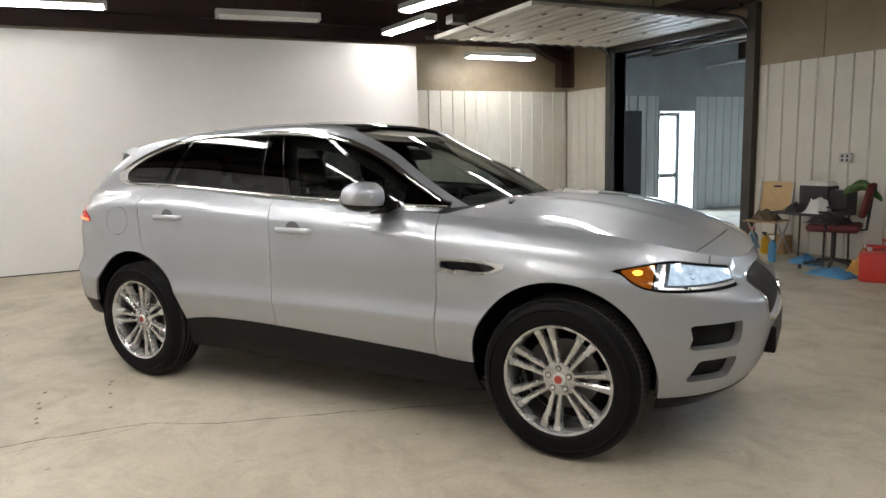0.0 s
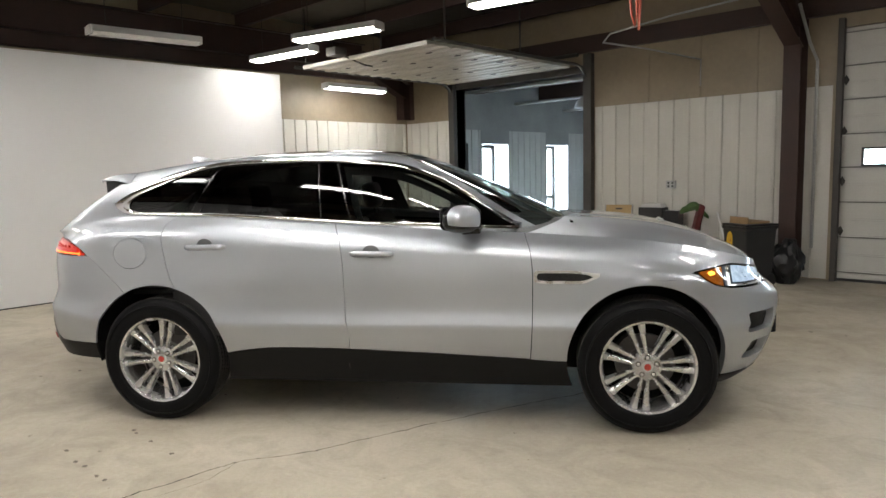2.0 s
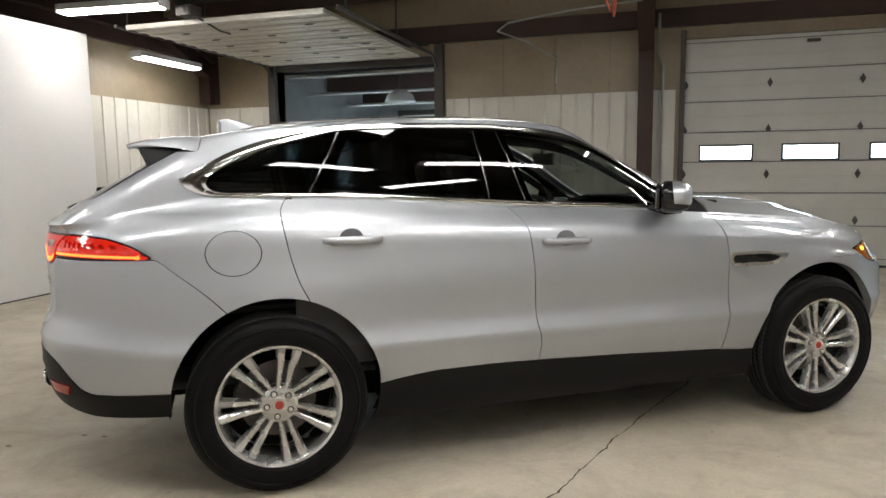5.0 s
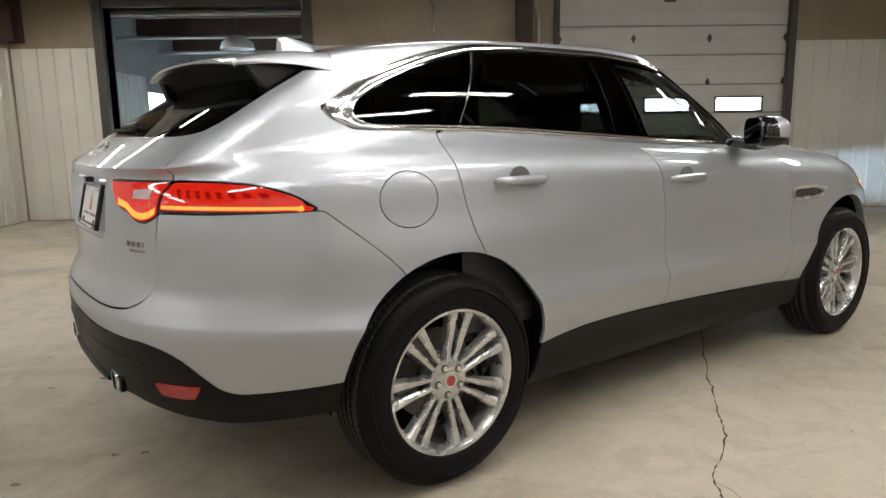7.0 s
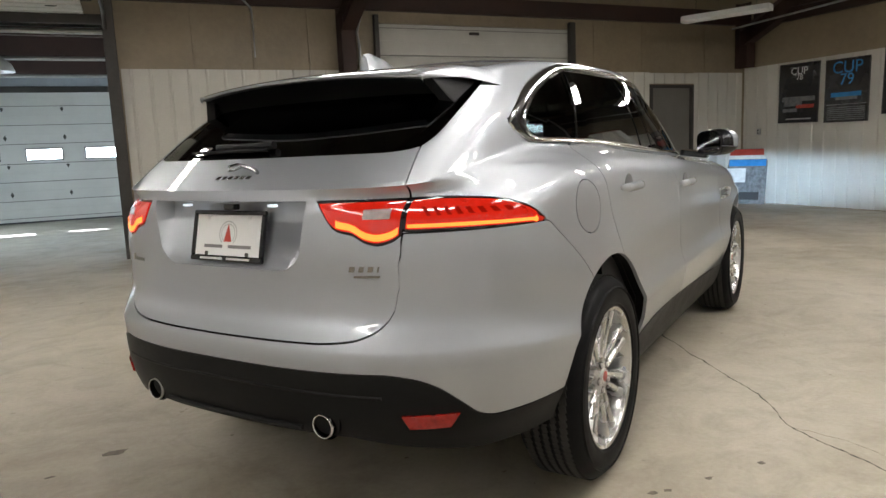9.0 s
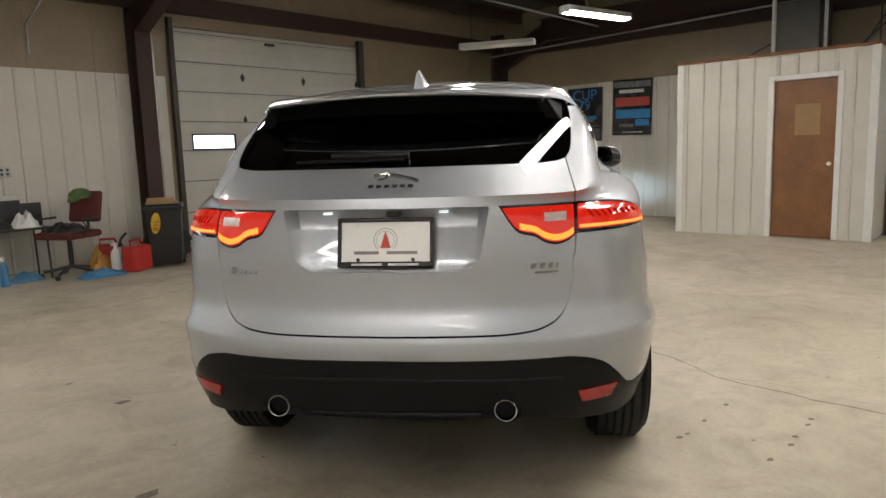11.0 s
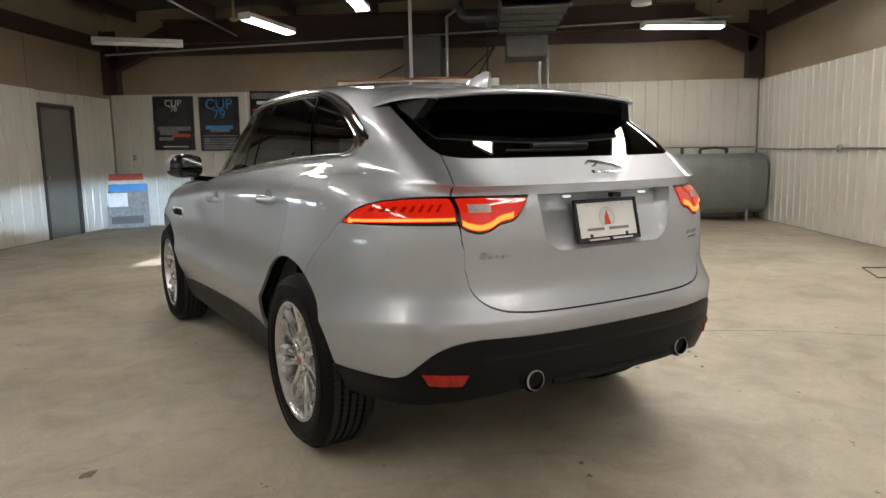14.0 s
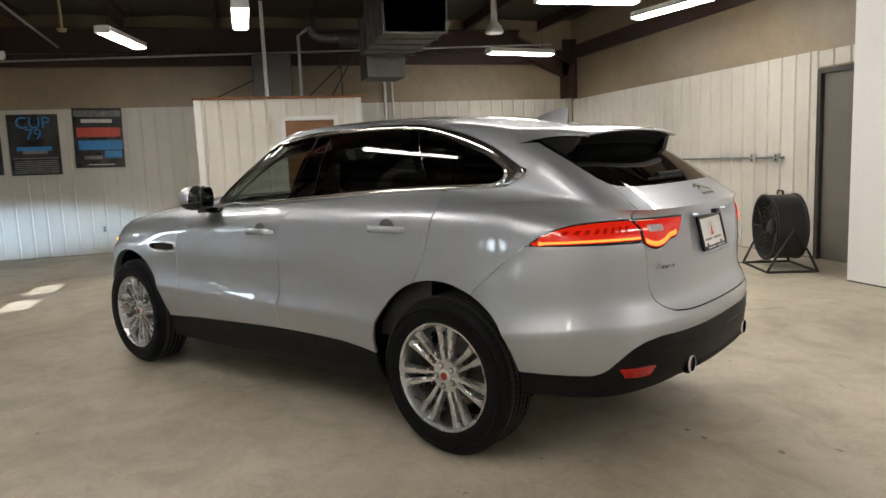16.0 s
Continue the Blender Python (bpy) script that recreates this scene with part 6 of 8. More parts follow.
def white_board(name, m, length, height, label):
    ob = thing(name, m, label, "board", "white boards")
    n = 3
    part("board_sheet", boxes((0, length, -0.012, 0.012, 0.014, height), bevel=0.0015), BOARD, ob)
    part("base_strip", boxes((0.002, length - 0.002, -0.010, 0.010, 0.0, 0.014)), BPLAST, ob, "dark strip under the board")
    for k in range(n):
        x = length * (k + 0.5) / n
        bm = B()
        tube(bm, [(x, 0.014, 1.9), (x, 0.60, 0.02)], 0.02, 8)
        tube(bm, [(x, 0.02, 0.03), (x, 0.62, 0.03)], 0.02, 8)
        part("brace", bm, TANWOOD, ob, "wooden brace behind the board")
    return ob


white_board("white_board", pose(-5.68, -4.90, 0, 0, 0, 90), 7.64, 2.98, "tall glossy white photo board standing before the end wall")
white_board("white_board", pose(0.715, -4.955, 0, 0, 0, 180), 6.2, 2.98, "tall glossy white photo board standing before the side wall")

SECTIONS = (0.012, 0.11, 0.543, 0.976, 1.399, 1.80, 2.21, 2.61, 3.00, 3.06)


def sectional_door(name, x0, x1, y, top, wins, wz, label, zs=SECTIONS, material=DOORSEC):
    """A closed sectional overhead door seen from inside, with a row of windows."""
    ob = thing(name, pose(x0, y, 0), label, "garage door", kind="structure")
    w = x1 - x0
    for a, b in zip(zs, zs[1:]):
        if a >= top - 0.03:
            break
        b = min(b, top)
        bm = B()
        has = [(p - x0, q - x0) for p, q in wins] if a < wz[0] < b else []
        if has:
            edges = [0.0] + [e for pq in has for e in pq] + [w]
            for k in range(0, len(edges), 2):
                box(bm, edges[k], edges[k + 1], -0.02, 0.02, a + 0.008, b - 0.008)
            for p, q in has:
                box(bm, p, q, -0.02, 0.02, a + 0.008, wz[0])
                box(bm, p, q, -0.02, 0.02, wz[1], b - 0.008)
        else:
            box(bm, 0, w, -0.02, 0.02, a + 0.008, b - 0.008, 0.003)
        if b - a > 0.2 and not has:
            box(bm, 0, w, -0.026, -0.02, (a + b) / 2 - 0.016, (a + b) / 2 - 0.006, 0.002)
            box(bm, 0, w, -0.026, -0.02, (a + b) / 2 + 0.006, (a + b) / 2 + 0.016, 0.002)
        if b - a > 0.2:
            box(bm, 0, w, -0.036, -0.02, b - 0.030, b - 0.008, 0.002)
            box(bm, 0, w, -0.030, -0.02, a + 0.008, a + 0.026, 0.002)
        sec = part("door_section", bm, material, ob)
        # Strip darkens the groove; the shade is in its colour.
        part("joint_strip", boxes((0, w, 0.004, 0.018, b - 0.014, min(b + 0.014, top))), GROOVE, sec, "grey strip standing for the shade in the joint groove")
        for p, q in has:
            g = part("window_frame", boxes((p - 0.022, p + 0.004, -0.034, -0.021, wz[0] - 0.022, wz[1] + 0.022), (q - 0.004, q + 0.022, -0.034, -0.021, wz[0] - 0.022, wz[1] + 0.022),
                                           (p, q, -0.034, -0.021, wz[0] - 0.022, wz[0] + 0.004), (p, q, -0.034, -0.021, wz[1] - 0.004, wz[1] + 0.022), bevel=0.003), BPLAST, sec, "black window frame")
            pn = part("pane", boxes((p, q, -0.004, 0.002, wz[0], wz[1])), PANE, sec, "clear window pane")
            pn.visible_shadow = False
    for z in (0.62, 1.23, 1.83, 2.44):
        if z > top - 0.1:
            continue
        for x in (0.03, w * 0.33, w * 0.66, w - 0.03):
            bm = B()
            prism(bm, [(0, 0.065), (0.035, 0.0), (0, -0.065), (-0.035, 0.0)], 0.012, pose(x, -0.022, z, 90, 0, 0))
            tube(bm, [(x - 0.03, -0.036, z), (x + 0.03, -0.036, z)], 0.008, 8)
            part("hinge", bm, DARK, ob, "dark steel hinge")
    part("bottom_seal", boxes((0, w, -0.035, 0.035, -0.01, 0.034)), BPLAST, ob, "black rubber bottom seal")
    return ob


d = sectional_door("door_1", GA + 0.003, GB - 0.003, Y1 + 0.05, GH, [(1.38, 2.02), (2.41, 3.06), (3.44, 4.10)], (1.43, 1.61), "closed white sectional garage door with three small windows")
part("latch_plate", boxes((1.5, 1.66, -0.05, -0.02, 2.93, 2.97), bevel=0.004), DARK, d, "dark top bracket")
sectional_door("door_2", FA + 0.02, FB - 0.02, YF + 0.05, FH, [(-5.52, -4.86), (-4.34, -3.67), (-3.2, -2.54)], (1.36, 1.58), "closed white sectional door of the next bay with small windows", (0.012, 0.11, 0.48, 0.89, 1.28, 1.70, 2.10, 2.50, 2.84))


def raised_door():
    """Sectional door pushed up under the roof: ribbed sections, rails and rollers."""
    ob = thing("door_3", pose(0, 0, 0), "raised white sectional garage door under the roof", "garage door", kind="structure")
    x0, x1, y0, y1 = OA - 0.02, OB - 0.18, 2.80, 5.96
    n = 7
    for k in range(n):
        a, b = y0 + (y1 - y0) * k / n, y0 + (y1 - y0) * (k + 1) / n
        bm = B()
        box(bm, x0, x1, a + 0.006, b - 0.006, 3.02, 3.06, 0.003)
        box(bm, x0, x1, a + 0.012, a + 0.045, 3.006, 3.02, 0.002)
        box(bm, x0, x1, b - 0.045, b - 0.012, 3.006, 3.02, 0.002)
        box(bm, x0, x1, (a + b) / 2 - 0.03, (a + b) / 2 + 0.03, 3.010, 3.02, 0.002)
        sec = part("door_section", bm, DOORBACK, ob)
        for x in (x0 + 0.5, x0 + 1.3, x1 - 0.4):
            bm = B()
            prism(bm, [(0.06, 0), (0, 0.03), (-0.06, 0), (0, -0.03)], 0.010, pose(x + 0.1 * (k % 2), b, 2.998))
            part("hinge", bm, DARK, sec, "dark steel hinge")
    for x in (x0 - 0.045, OB + 0.035):
        bm = B()
        pts = [(x, Y1 - 0.05, 0.02), (x, Y1 - 0.05, 2.72)] + [(x, Y1 - 0.05 - 0.30 * (1 - math.cos(a)), 2.72 + 0.30 * math.sin(a)) for a in (0.4, 0.8, 1.2, 1.57)] + [(x, 2.70, 3.03)]
        tube(bm, pts, 0.024, 8)
        part("rail", bm, DARK, ob, "steel door rail")
        for y in (2.9, 4.4):
            bm = B()
            tube(bm, [(x, y, 3.04), (x, y, 3.98)], 0.012, 6)
            part("rail_hanger", bm, DARK, ob)
    bm = B()
    tube(bm, [(x0, Y1 - 0.12, 3.20), (x1 + 0.1, Y1 - 0.12, 3.20)], 0.03, 10)
    part("spring_shaft", bm, DARK, ob, "dark torsion shaft")
    box_ = boxes((x0 + 0.9, x0 + 1.1, 2.55, 2.75, 3.05, 3.16), bevel=0.006)
    tube(box_, [(x0 + 1.0, 2.65, 3.10), (x0 + 1.15, 3.0, 2.95), (x0 + 1.22, 3.1, 2.93)], 0.012, 6)
    part("opener_arm", box_, DARK, ob, "dark opener arm")
    return ob


raised_door()


def flush_door(name, m, w, h, material, label, knob=True, jamb=DARK, handle_x=0.85):
    """A plain leaf in a steel frame; local x along the wall, y out of the room."""
    ob = thing(name, m, label, "door", kind="structure")
    part("door_leaf", boxes((0.009, w - 0.009, 0.03, 0.075, 0.001, h - 0.009), bevel=0.002), material, ob)
    part("door_frame", boxes((-0.05, 0.008, -0.022, 0.12, 0, h + 0.05), (w - 0.008, w + 0.05, -0.022, 0.12, 0, h + 0.05), (0.008, w - 0.008, -0.022, 0.12, h - 0.008, h + 0.05), bevel=0.003), jamb, ob)
    if knob:
        bm = B()
        cyl(bm, 0.026, 0.012, pose(w * handle_x, 0.03, 1.0, 90, 0, 0), 20)
        lathe(bm, [(0.0, 0.066), (0.022, 0.060), (0.028, 0.045), (0.020, 0.028), (0.011, 0.020), (0.011, 0.0)], pose(w * handle_x, 0.03, 1.0, 90, 0, 0), 20)
        part("door_knob", bm, SATIN, ob, "metal door knob")
    return ob


flush_door("door_4", pose(SA, Y1, 0), SB - SA, SH, DOORGREY, "closed taupe steel service door in the white wall", handle_x=0.1)
flush_door("door_5", pose(DB, Y0, 0, 0, 0, 180), DB - DA, DH, DOORGREY, "closed taupe steel service door beside the white board")


# ---- next bay: lit doorways, lamp ----
for a, b in ((W1, W2), (W3, W4)):
    ob = thing("doorway", pose(X0, a, 0), "open white-lined doorway with bright daylight behind glass", "doorway", "lit doorways", "structure")
    w = b - a
    part("reveal", boxes((-0.5, 0.01, w - 0.02, w - 0.001, 0, WH), (-0.5, 0.01, 0.001, 0.02, 0, WH), (-0.5, 0.01, 0.02, w - 0.02, WH - 0.02, WH - 0.001)), WHITEPL, ob, "white door reveal")
    part("door_frame", boxes((-0.47, -0.41, 0.02, 0.09, 0, WH - 0.02), (-0.47, -0.41, w - 0.09, w - 0.02, 0, WH - 0.02), (-0.47, -0.41, 0.09, w - 0.09, WH - 0.10, WH - 0.02), (-0.47, -0.41, 0.09, w - 0.09, 0.68, 0.78), (-0.47, -0.41, 0.09, w - 0.09, 0, 0.12), bevel=0.004), DARK, ob, "dark door frame with a cross bar")
    pn = part("pane", boxes((-0.445, -0.435, 0.09, w - 0.09, 0.12, WH - 0.10)), PANE, ob, "clear door glass")
    pn.visible_shadow = False
backdrop = structure(part("backdrop", boxes((X0 - 3.0, X0 - 2.95, 5.5, 15.5, 0.0, 3.6)), DAYLIGHT, None), "bright overcast daylight outside the doorways", "daylight")
structure(part("backdrop", boxes((0.0, 13.0, 8.5, 8.55, 0.0, 2.4)), DAYLIGHT, None), "bright daylight outside the closed door", "daylight")
structure(part("backdrop", boxes((-9.0, -0.3, 20.0, 20.05, 0.0, 3.9)), DAYLIGHT, None), "bright daylight outside the far door", "daylight")
dk = thing("doorway", pose(X0 + 0.005, 7.30, 0), "dark closed door in the grey wall of the next bay", "door", kind="structure")
part("door_leaf", boxes((0, 0.03, 0, 0.62, 0.01, 2.05), bevel=0.003), BPLAST, dk)
ob = thing("bay_lamp", pose(-4.05, 8.9, 2.66), "white dome lamp hanging unlit in the next bay", "lamp")
bm = B()
lathe(bm, [(0.30, 0.0), (0.295, 0.03), (0.26, 0.12), (0.16, 0.20), (0.08, 0.24), (0.0, 0.25), (0.0, 0.24), (0.07, 0.23), (0.15, 0.19), (0.25, 0.11), (0.285, 0.03)], Matrix.Identity(4), 36)
part("shade", bm, WHITEPL, ob, "white dome shade")
bm = B()
tube(bm, [(0, 0, 0.24), (0, 0, 1.33)], 0.012, 8)
part("stem", bm, DARK, ob)
for y, z in ((7.3, 3.02), (9.6, 2.96), (11.6, 2.90)):
    ob = thing("pipe", pose(0, y, z), "long pale pipe slung under the far roof", "pipe", "pipes", "structure")
    bm = B()
    tube(bm, [(X0 + 0.02, 0, 0), (-0.62, 0, 0)], 0.035, 10)
    part("pipe_run", bm, GALV, ob)


# ---- east end: small room, posters, services ----
def small_room():
    ob = thing("partition_room", pose(6.42, -1.10, 0), "small white sheet-metal room with a brown wooden door", "room", kind="structure")
    W, H, D = 2.48, 2.40, X1 - 6.42 - 0.03
    da, db = 0.42, 1.19
    me_w = []
    for a, b, z in ((0.0, da - 0.06, 0.0), (db + 0.06, W, 0.0), (da - 0.06, db + 0.06, 2.13)):
        me = sheet_mesh(b - a, H - z)
        me.materials.append(SHEET)
        sh = new("sheet", me)
        sh.matrix_basis, sh.parent = pose(0, b, z, 0, 0, -90) @ Matrix.Diagonal((1, -1, 1, 1)), ob
    part("wall_core", boxes((0.005, 0.09, 0.0, da, 0, H), (0.005, 0.09, db, W, 0, H), (0.005, 0.09, da, db, 2.07, H), (0.09, D, 0.0, 0.09, 0, H), (0.09, D, W - 0.09, W, 0, H), (0.09, D, 0.09, W - 0.09, H - 0.05, H)), WHITEPL, ob, "white room walls")
    part("corner_trim", boxes((-0.022, 0.06, -0.022, -0.001, 0, H), (-0.022, 0.06, W + 0.001, W + 0.022, 0, H), (-0.022, -0.017, -0.001, 0.07, 0, H), (-0.022, -0.017, W - 0.07, W + 0.001, 0, H)), WHITEPL, ob, "white corner trim")
    part("top_trim", boxes((-0.05, D, -0.04, W + 0.04, H, H + 0.035), bevel=0.004), RUST, ob, "brown wooden top edge")
    dr = part("door_leaf", boxes((0.02, 0.06, da + 0.01, db - 0.01, 0.01, 2.06), bevel=0.002), WOOD, ob, "brown wooden door")
    part("door_frame", boxes((-0.025, 0.07, da - 0.06, da + 0.008, 0, 2.13), (-0.025, 0.07, db - 0.008, db + 0.06, 0, 2.13), (-0.025, 0.07, da + 0.008, db - 0.008, 2.065, 2.13), bevel=0.003), WHITEPL, ob, "white door frame")
    bm = B()
    lathe(bm, [(0.0, 0.066), (0.022, 0.060), (0.028, 0.045), (0.011, 0.022), (0.026, 0.008), (0.026, 0.0)], pose(0.02, da + 0.07, 0.98, 0, -90, 0), 20)
    part("door_knob", bm, SATIN, dr, "metal door knob")
    part("door_notice", boxes((0.016, 0.02, da + 0.2, da + 0.5, 1.35, 1.75)), mat("faded_notice", (0.30, 0.17, 0.07), 0.5), dr, "faded brown notice")
    return ob


small_room()


def text_on(ob_parent, words, m, size, material, name="lettering", label=""):
    cu = bpy.data.curves.new(name, "FONT")
    cu.body, cu.size, cu.extrude, cu.align_x, cu.align_y = words, size, 0.0006, "CENTER", "CENTER"
    tmp = bpy.data.objects.new(name, cu)
    scene.collection.objects.link(tmp)
    me = bpy.data.meshes.new_from_object(tmp.evaluated_get(bpy.context.evaluated_depsgraph_get()))
    bpy.data.objects.remove(tmp)
    me.materials.clear()
    me.materials.append(material)
    ob = new(name, me)
    ob.parent, ob.matrix_basis = ob_parent, m
    if label:
        tagged(ob, label=label)
    return ob


PBLACK = mat("poster_black", (0.020, 0.020, 0.022), 0.25, 0.0, 0.4, 3, coat=0.4)
PBLUE = mat("poster_blue", (0.03, 0.22, 0.52), 0.25, 0.0, 0.2, 9, coat=0.4)
PRED = mat("poster_red", (0.48, 0.07, 0.05), 0.25, 0.0, 0.2, 9, coat=0.4)
PGREY = mat("poster_grey", (0.16, 0.165, 0.17), 0.25, 0.0, 0.5, 14, coat=0.4)
PWHITE = mat("poster_white", (0.62, 0.62, 0.60), 0.25, 0.0, 0.2, 9, coat=0.4)


def poster(y, z0, w, h, lean, label, marks, title=None):
    """A framed race poster; local x runs along the wall, z up, y away from it."""
    m = pose(X1 - 0.028, y, z0, 0, 0, -90) @ pose(0, 0, 0, 0, lean, 0)
    ob = thing("poster", m, label, "poster", "posters on the wall")
    part("poster_sheet", boxes((-w / 2, w / 2, -0.006, 0.004, 0, h), bevel=0.001), PBLACK, ob)
    part("poster_frame", boxes((-w / 2 - 0.008, -w / 2, -0.012, 0.006, -0.008, h + 0.008), (w / 2, w / 2 + 0.008, -0.012, 0.006, -0.008, h + 0.008), (-w / 2, w / 2, -0.012, 0.006, -0.008, 0.0), (-w / 2, w / 2, -0.012, 0.006, h, h + 0.008)), DARK, ob, "thin dark frame")
    for a, b, c, e, mt in marks:
        part("picture_field", boxes((a * w, b * w, -0.0085, -0.006, c * h, e * h)), mt, ob, "plain field of the printed picture")
    if title:
        for words, x, z, size, mt in title:
            text_on(ob, words, pose(x * w, -0.009, z * h, 90, 0, 0), size, mt, "title", "printed poster title")
    return ob


car_marks = [(-0.42, 0.42, 0.36, 0.44, PGREY), (-0.36, 0.10, 0.28, 0.36, PGREY), (-0.05, 0.40, 0.24, 0.30, PRED), (-0.40, -0.02, 0.18, 0.24, PGREY), (-0.30, 0.34, 0.05, 0.07, PWHITE)]
poster(4.93, 1.43, 0.76, 0.98, 1.0, "black framed race poster with white title on the wall", car_marks + [(-0.25, 0.25, 0.93, 0.94, PGREY)], [("CUP", 0, 0.87, 0.17, PWHITE), ("'78", 0, 0.765, 0.13, PWHITE)])
poster(4.05, 1.40, 0.74, 0.98, 0.5, "black framed race poster with blue title on the wall", [(-0.36, 0.34, 0.40, 0.47, PBLUE), (-0.25, 0.25, 0.35, 0.40, PGREY), (-0.46, 0.46, 0.27, 0.285, PGREY)] + [(-0.44, 0.44, 0.03 + 0.032 * k, 0.045 + 0.032 * k, PGREY) for k in range(7)], [("CUP", 0, 0.86, 0.27, PBLUE), ("79", 0, 0.67, 0.25, PBLUE)])
poster(3.08, 1.48, 0.75, 0.98, 1.2, "black framed race poster with red and blue lettering on the wall", [(-0.48, 0.48, 0.86, 0.97, PGREY), (-0.34, 0.30, 0.76, 0.82, PWHITE), (-0.44, 0.46, 0.52, 0.68, PRED), (-0.42, 0.48, 0.30, 0.46, PBLUE), (0.10, 0.46, 0.16, 0.28, PBLUE), (-0.32, 0.05, 0.14, 0.20, PGREY), (-0.25, 0.30, 0.04, 0.055, PWHITE)])

lean = thing("advertising_sign", pose(7.93, 5.78, 0.0, 0, 0, -62) @ pose(0, 0, 0, -12, 0, 0), "torn red, blue and grey advertising sign leaning in the corner", "sign")
part("sign_sheet", boxes((-0.36, 0.36, 0.0, 0.02, 0.0, 1.02), bevel=0.002), PGREY, lean)
for a, b, c, e, mt in ((-0.34, 0.36, 0.90, 1.015, PRED), (-0.34, 0.36, 0.83, 0.90, PWHITE), (-0.30, 0.34, 0.70, 0.82, PBLUE), (-0.33, 0.0, 0.40, 0.66, PWHITE), (0.04, 0.32, 0.30, 0.60, PGREY), (-0.30, 0.25, 0.08, 0.22, BPLAST)):
    part("sign_field", boxes((a, b, -0.003, 0.0, c, e)), mt, lean, "plain printed field of the sign")


def outlet(m, n=1):
    ob = thing("outlet", m, "small grey wall outlet box", "outlet", "outlets")
    part("cover", boxes((-0.035 * n, 0.035 * n, -0.045, 0.0, -0.055, 0.055), bevel=0.004), GALV, ob)
    for x in ([-0.03, 0.03] if n > 1 else [0.0]):
        for z in (-0.024, 0.024):
            part("socket", boxes((x - 0.014, x + 0.014, -0.050, -0.044, z - 0.014, z + 0.014), bevel=0.003), BPLAST, ob, "dark socket")


outlet(pose(-1.0, Y1 - 0.02, 1.20), 2)
outlet(pose(X1 - 0.02, 3.12, 0.43, 0, 0, -90))
outlet(pose(X1 - 0.02, 5.72, 1.30, 0, 0, -90))
for x in (5.25, 2.98, 2.55):
    outlet(pose(x, Y0 + 0.02, 1.21, 0, 0, 180))


def conduit(name, pts, r, label, mt=GALV):
    bm = B()
    tube(bm, pts, r, 8)
    ob = part(name, bm, mt, None)
    return tagged(ob, label, "conduit", "conduits")


conduit("conduit", [(2.45, Y0 + 0.035, 1.21), (7.2, Y0 + 0.035, 1.21), (X1 - 0.05, Y0 + 0.035, 1.23)], 0.013, "thin grey conduit along the side wall", BOXG)
conduit("conduit", [(X1 - 0.035, Y0 + 0.06, 1.26), (X1 - 0.035, -2.1, 1.30)], 0.013, "thin grey conduit along the end wall", BOXG)
conduit("conduit", [(X1 - 0.05, -1.88, 2.05), (X1 - 0.05, -1.88, 3.35), (X1 - 0.25, -1.88, 3.5)], 0.03, "grey conduit rising from the breaker box")
conduit("conduit", [(X1 - 0.05, -2.02, 2.05), (X1 - 0.05, -2.02, 3.35)], 0.02, "grey conduit rising from the breaker box")
conduit("conduit", [(7.6, 5.8, 3.10), (7.6, -5.0, 3.42)], 0.016, "long thin conduit under the roof along the end wall")
conduit("conduit", [(0.86, Y1 - 0.05, 0.4), (0.86, Y1 - 0.05, 2.7), (0.80, Y1 - 0.15, 2.9), (0.80, Y1 - 0.6, 3.3)], 0.02, "grey conduit beside the steel column")
eb = thing("breaker_box", pose(X1 - 0.02, -1.92, 1.27, 0, 0, -90), "grey electrical breaker box on the end wall", "breaker box")
part("cabinet", boxes((-0.19, 0.19, -0.16, 0.0, 0, 0.78), bevel=0.006), BOXG, eb)
part("cover", boxes((-0.17, 0.17, -0.172, -0.16, 0.03, 0.75), bevel=0.004), BOXG, eb, "grey hinged cover")
part("latch", boxes((0.10, 0.14, -0.19, -0.172, 0.34, 0.42), bevel=0.004), BPLAST, eb)
part("label_plate", boxes((-0.05, 0.03, -0.176, -0.172, 0.30, 0.33)), BPLAST, eb)
outlet(pose(X1 - 0.02, -2.34, 1.86, 0, 0, -90), 2)


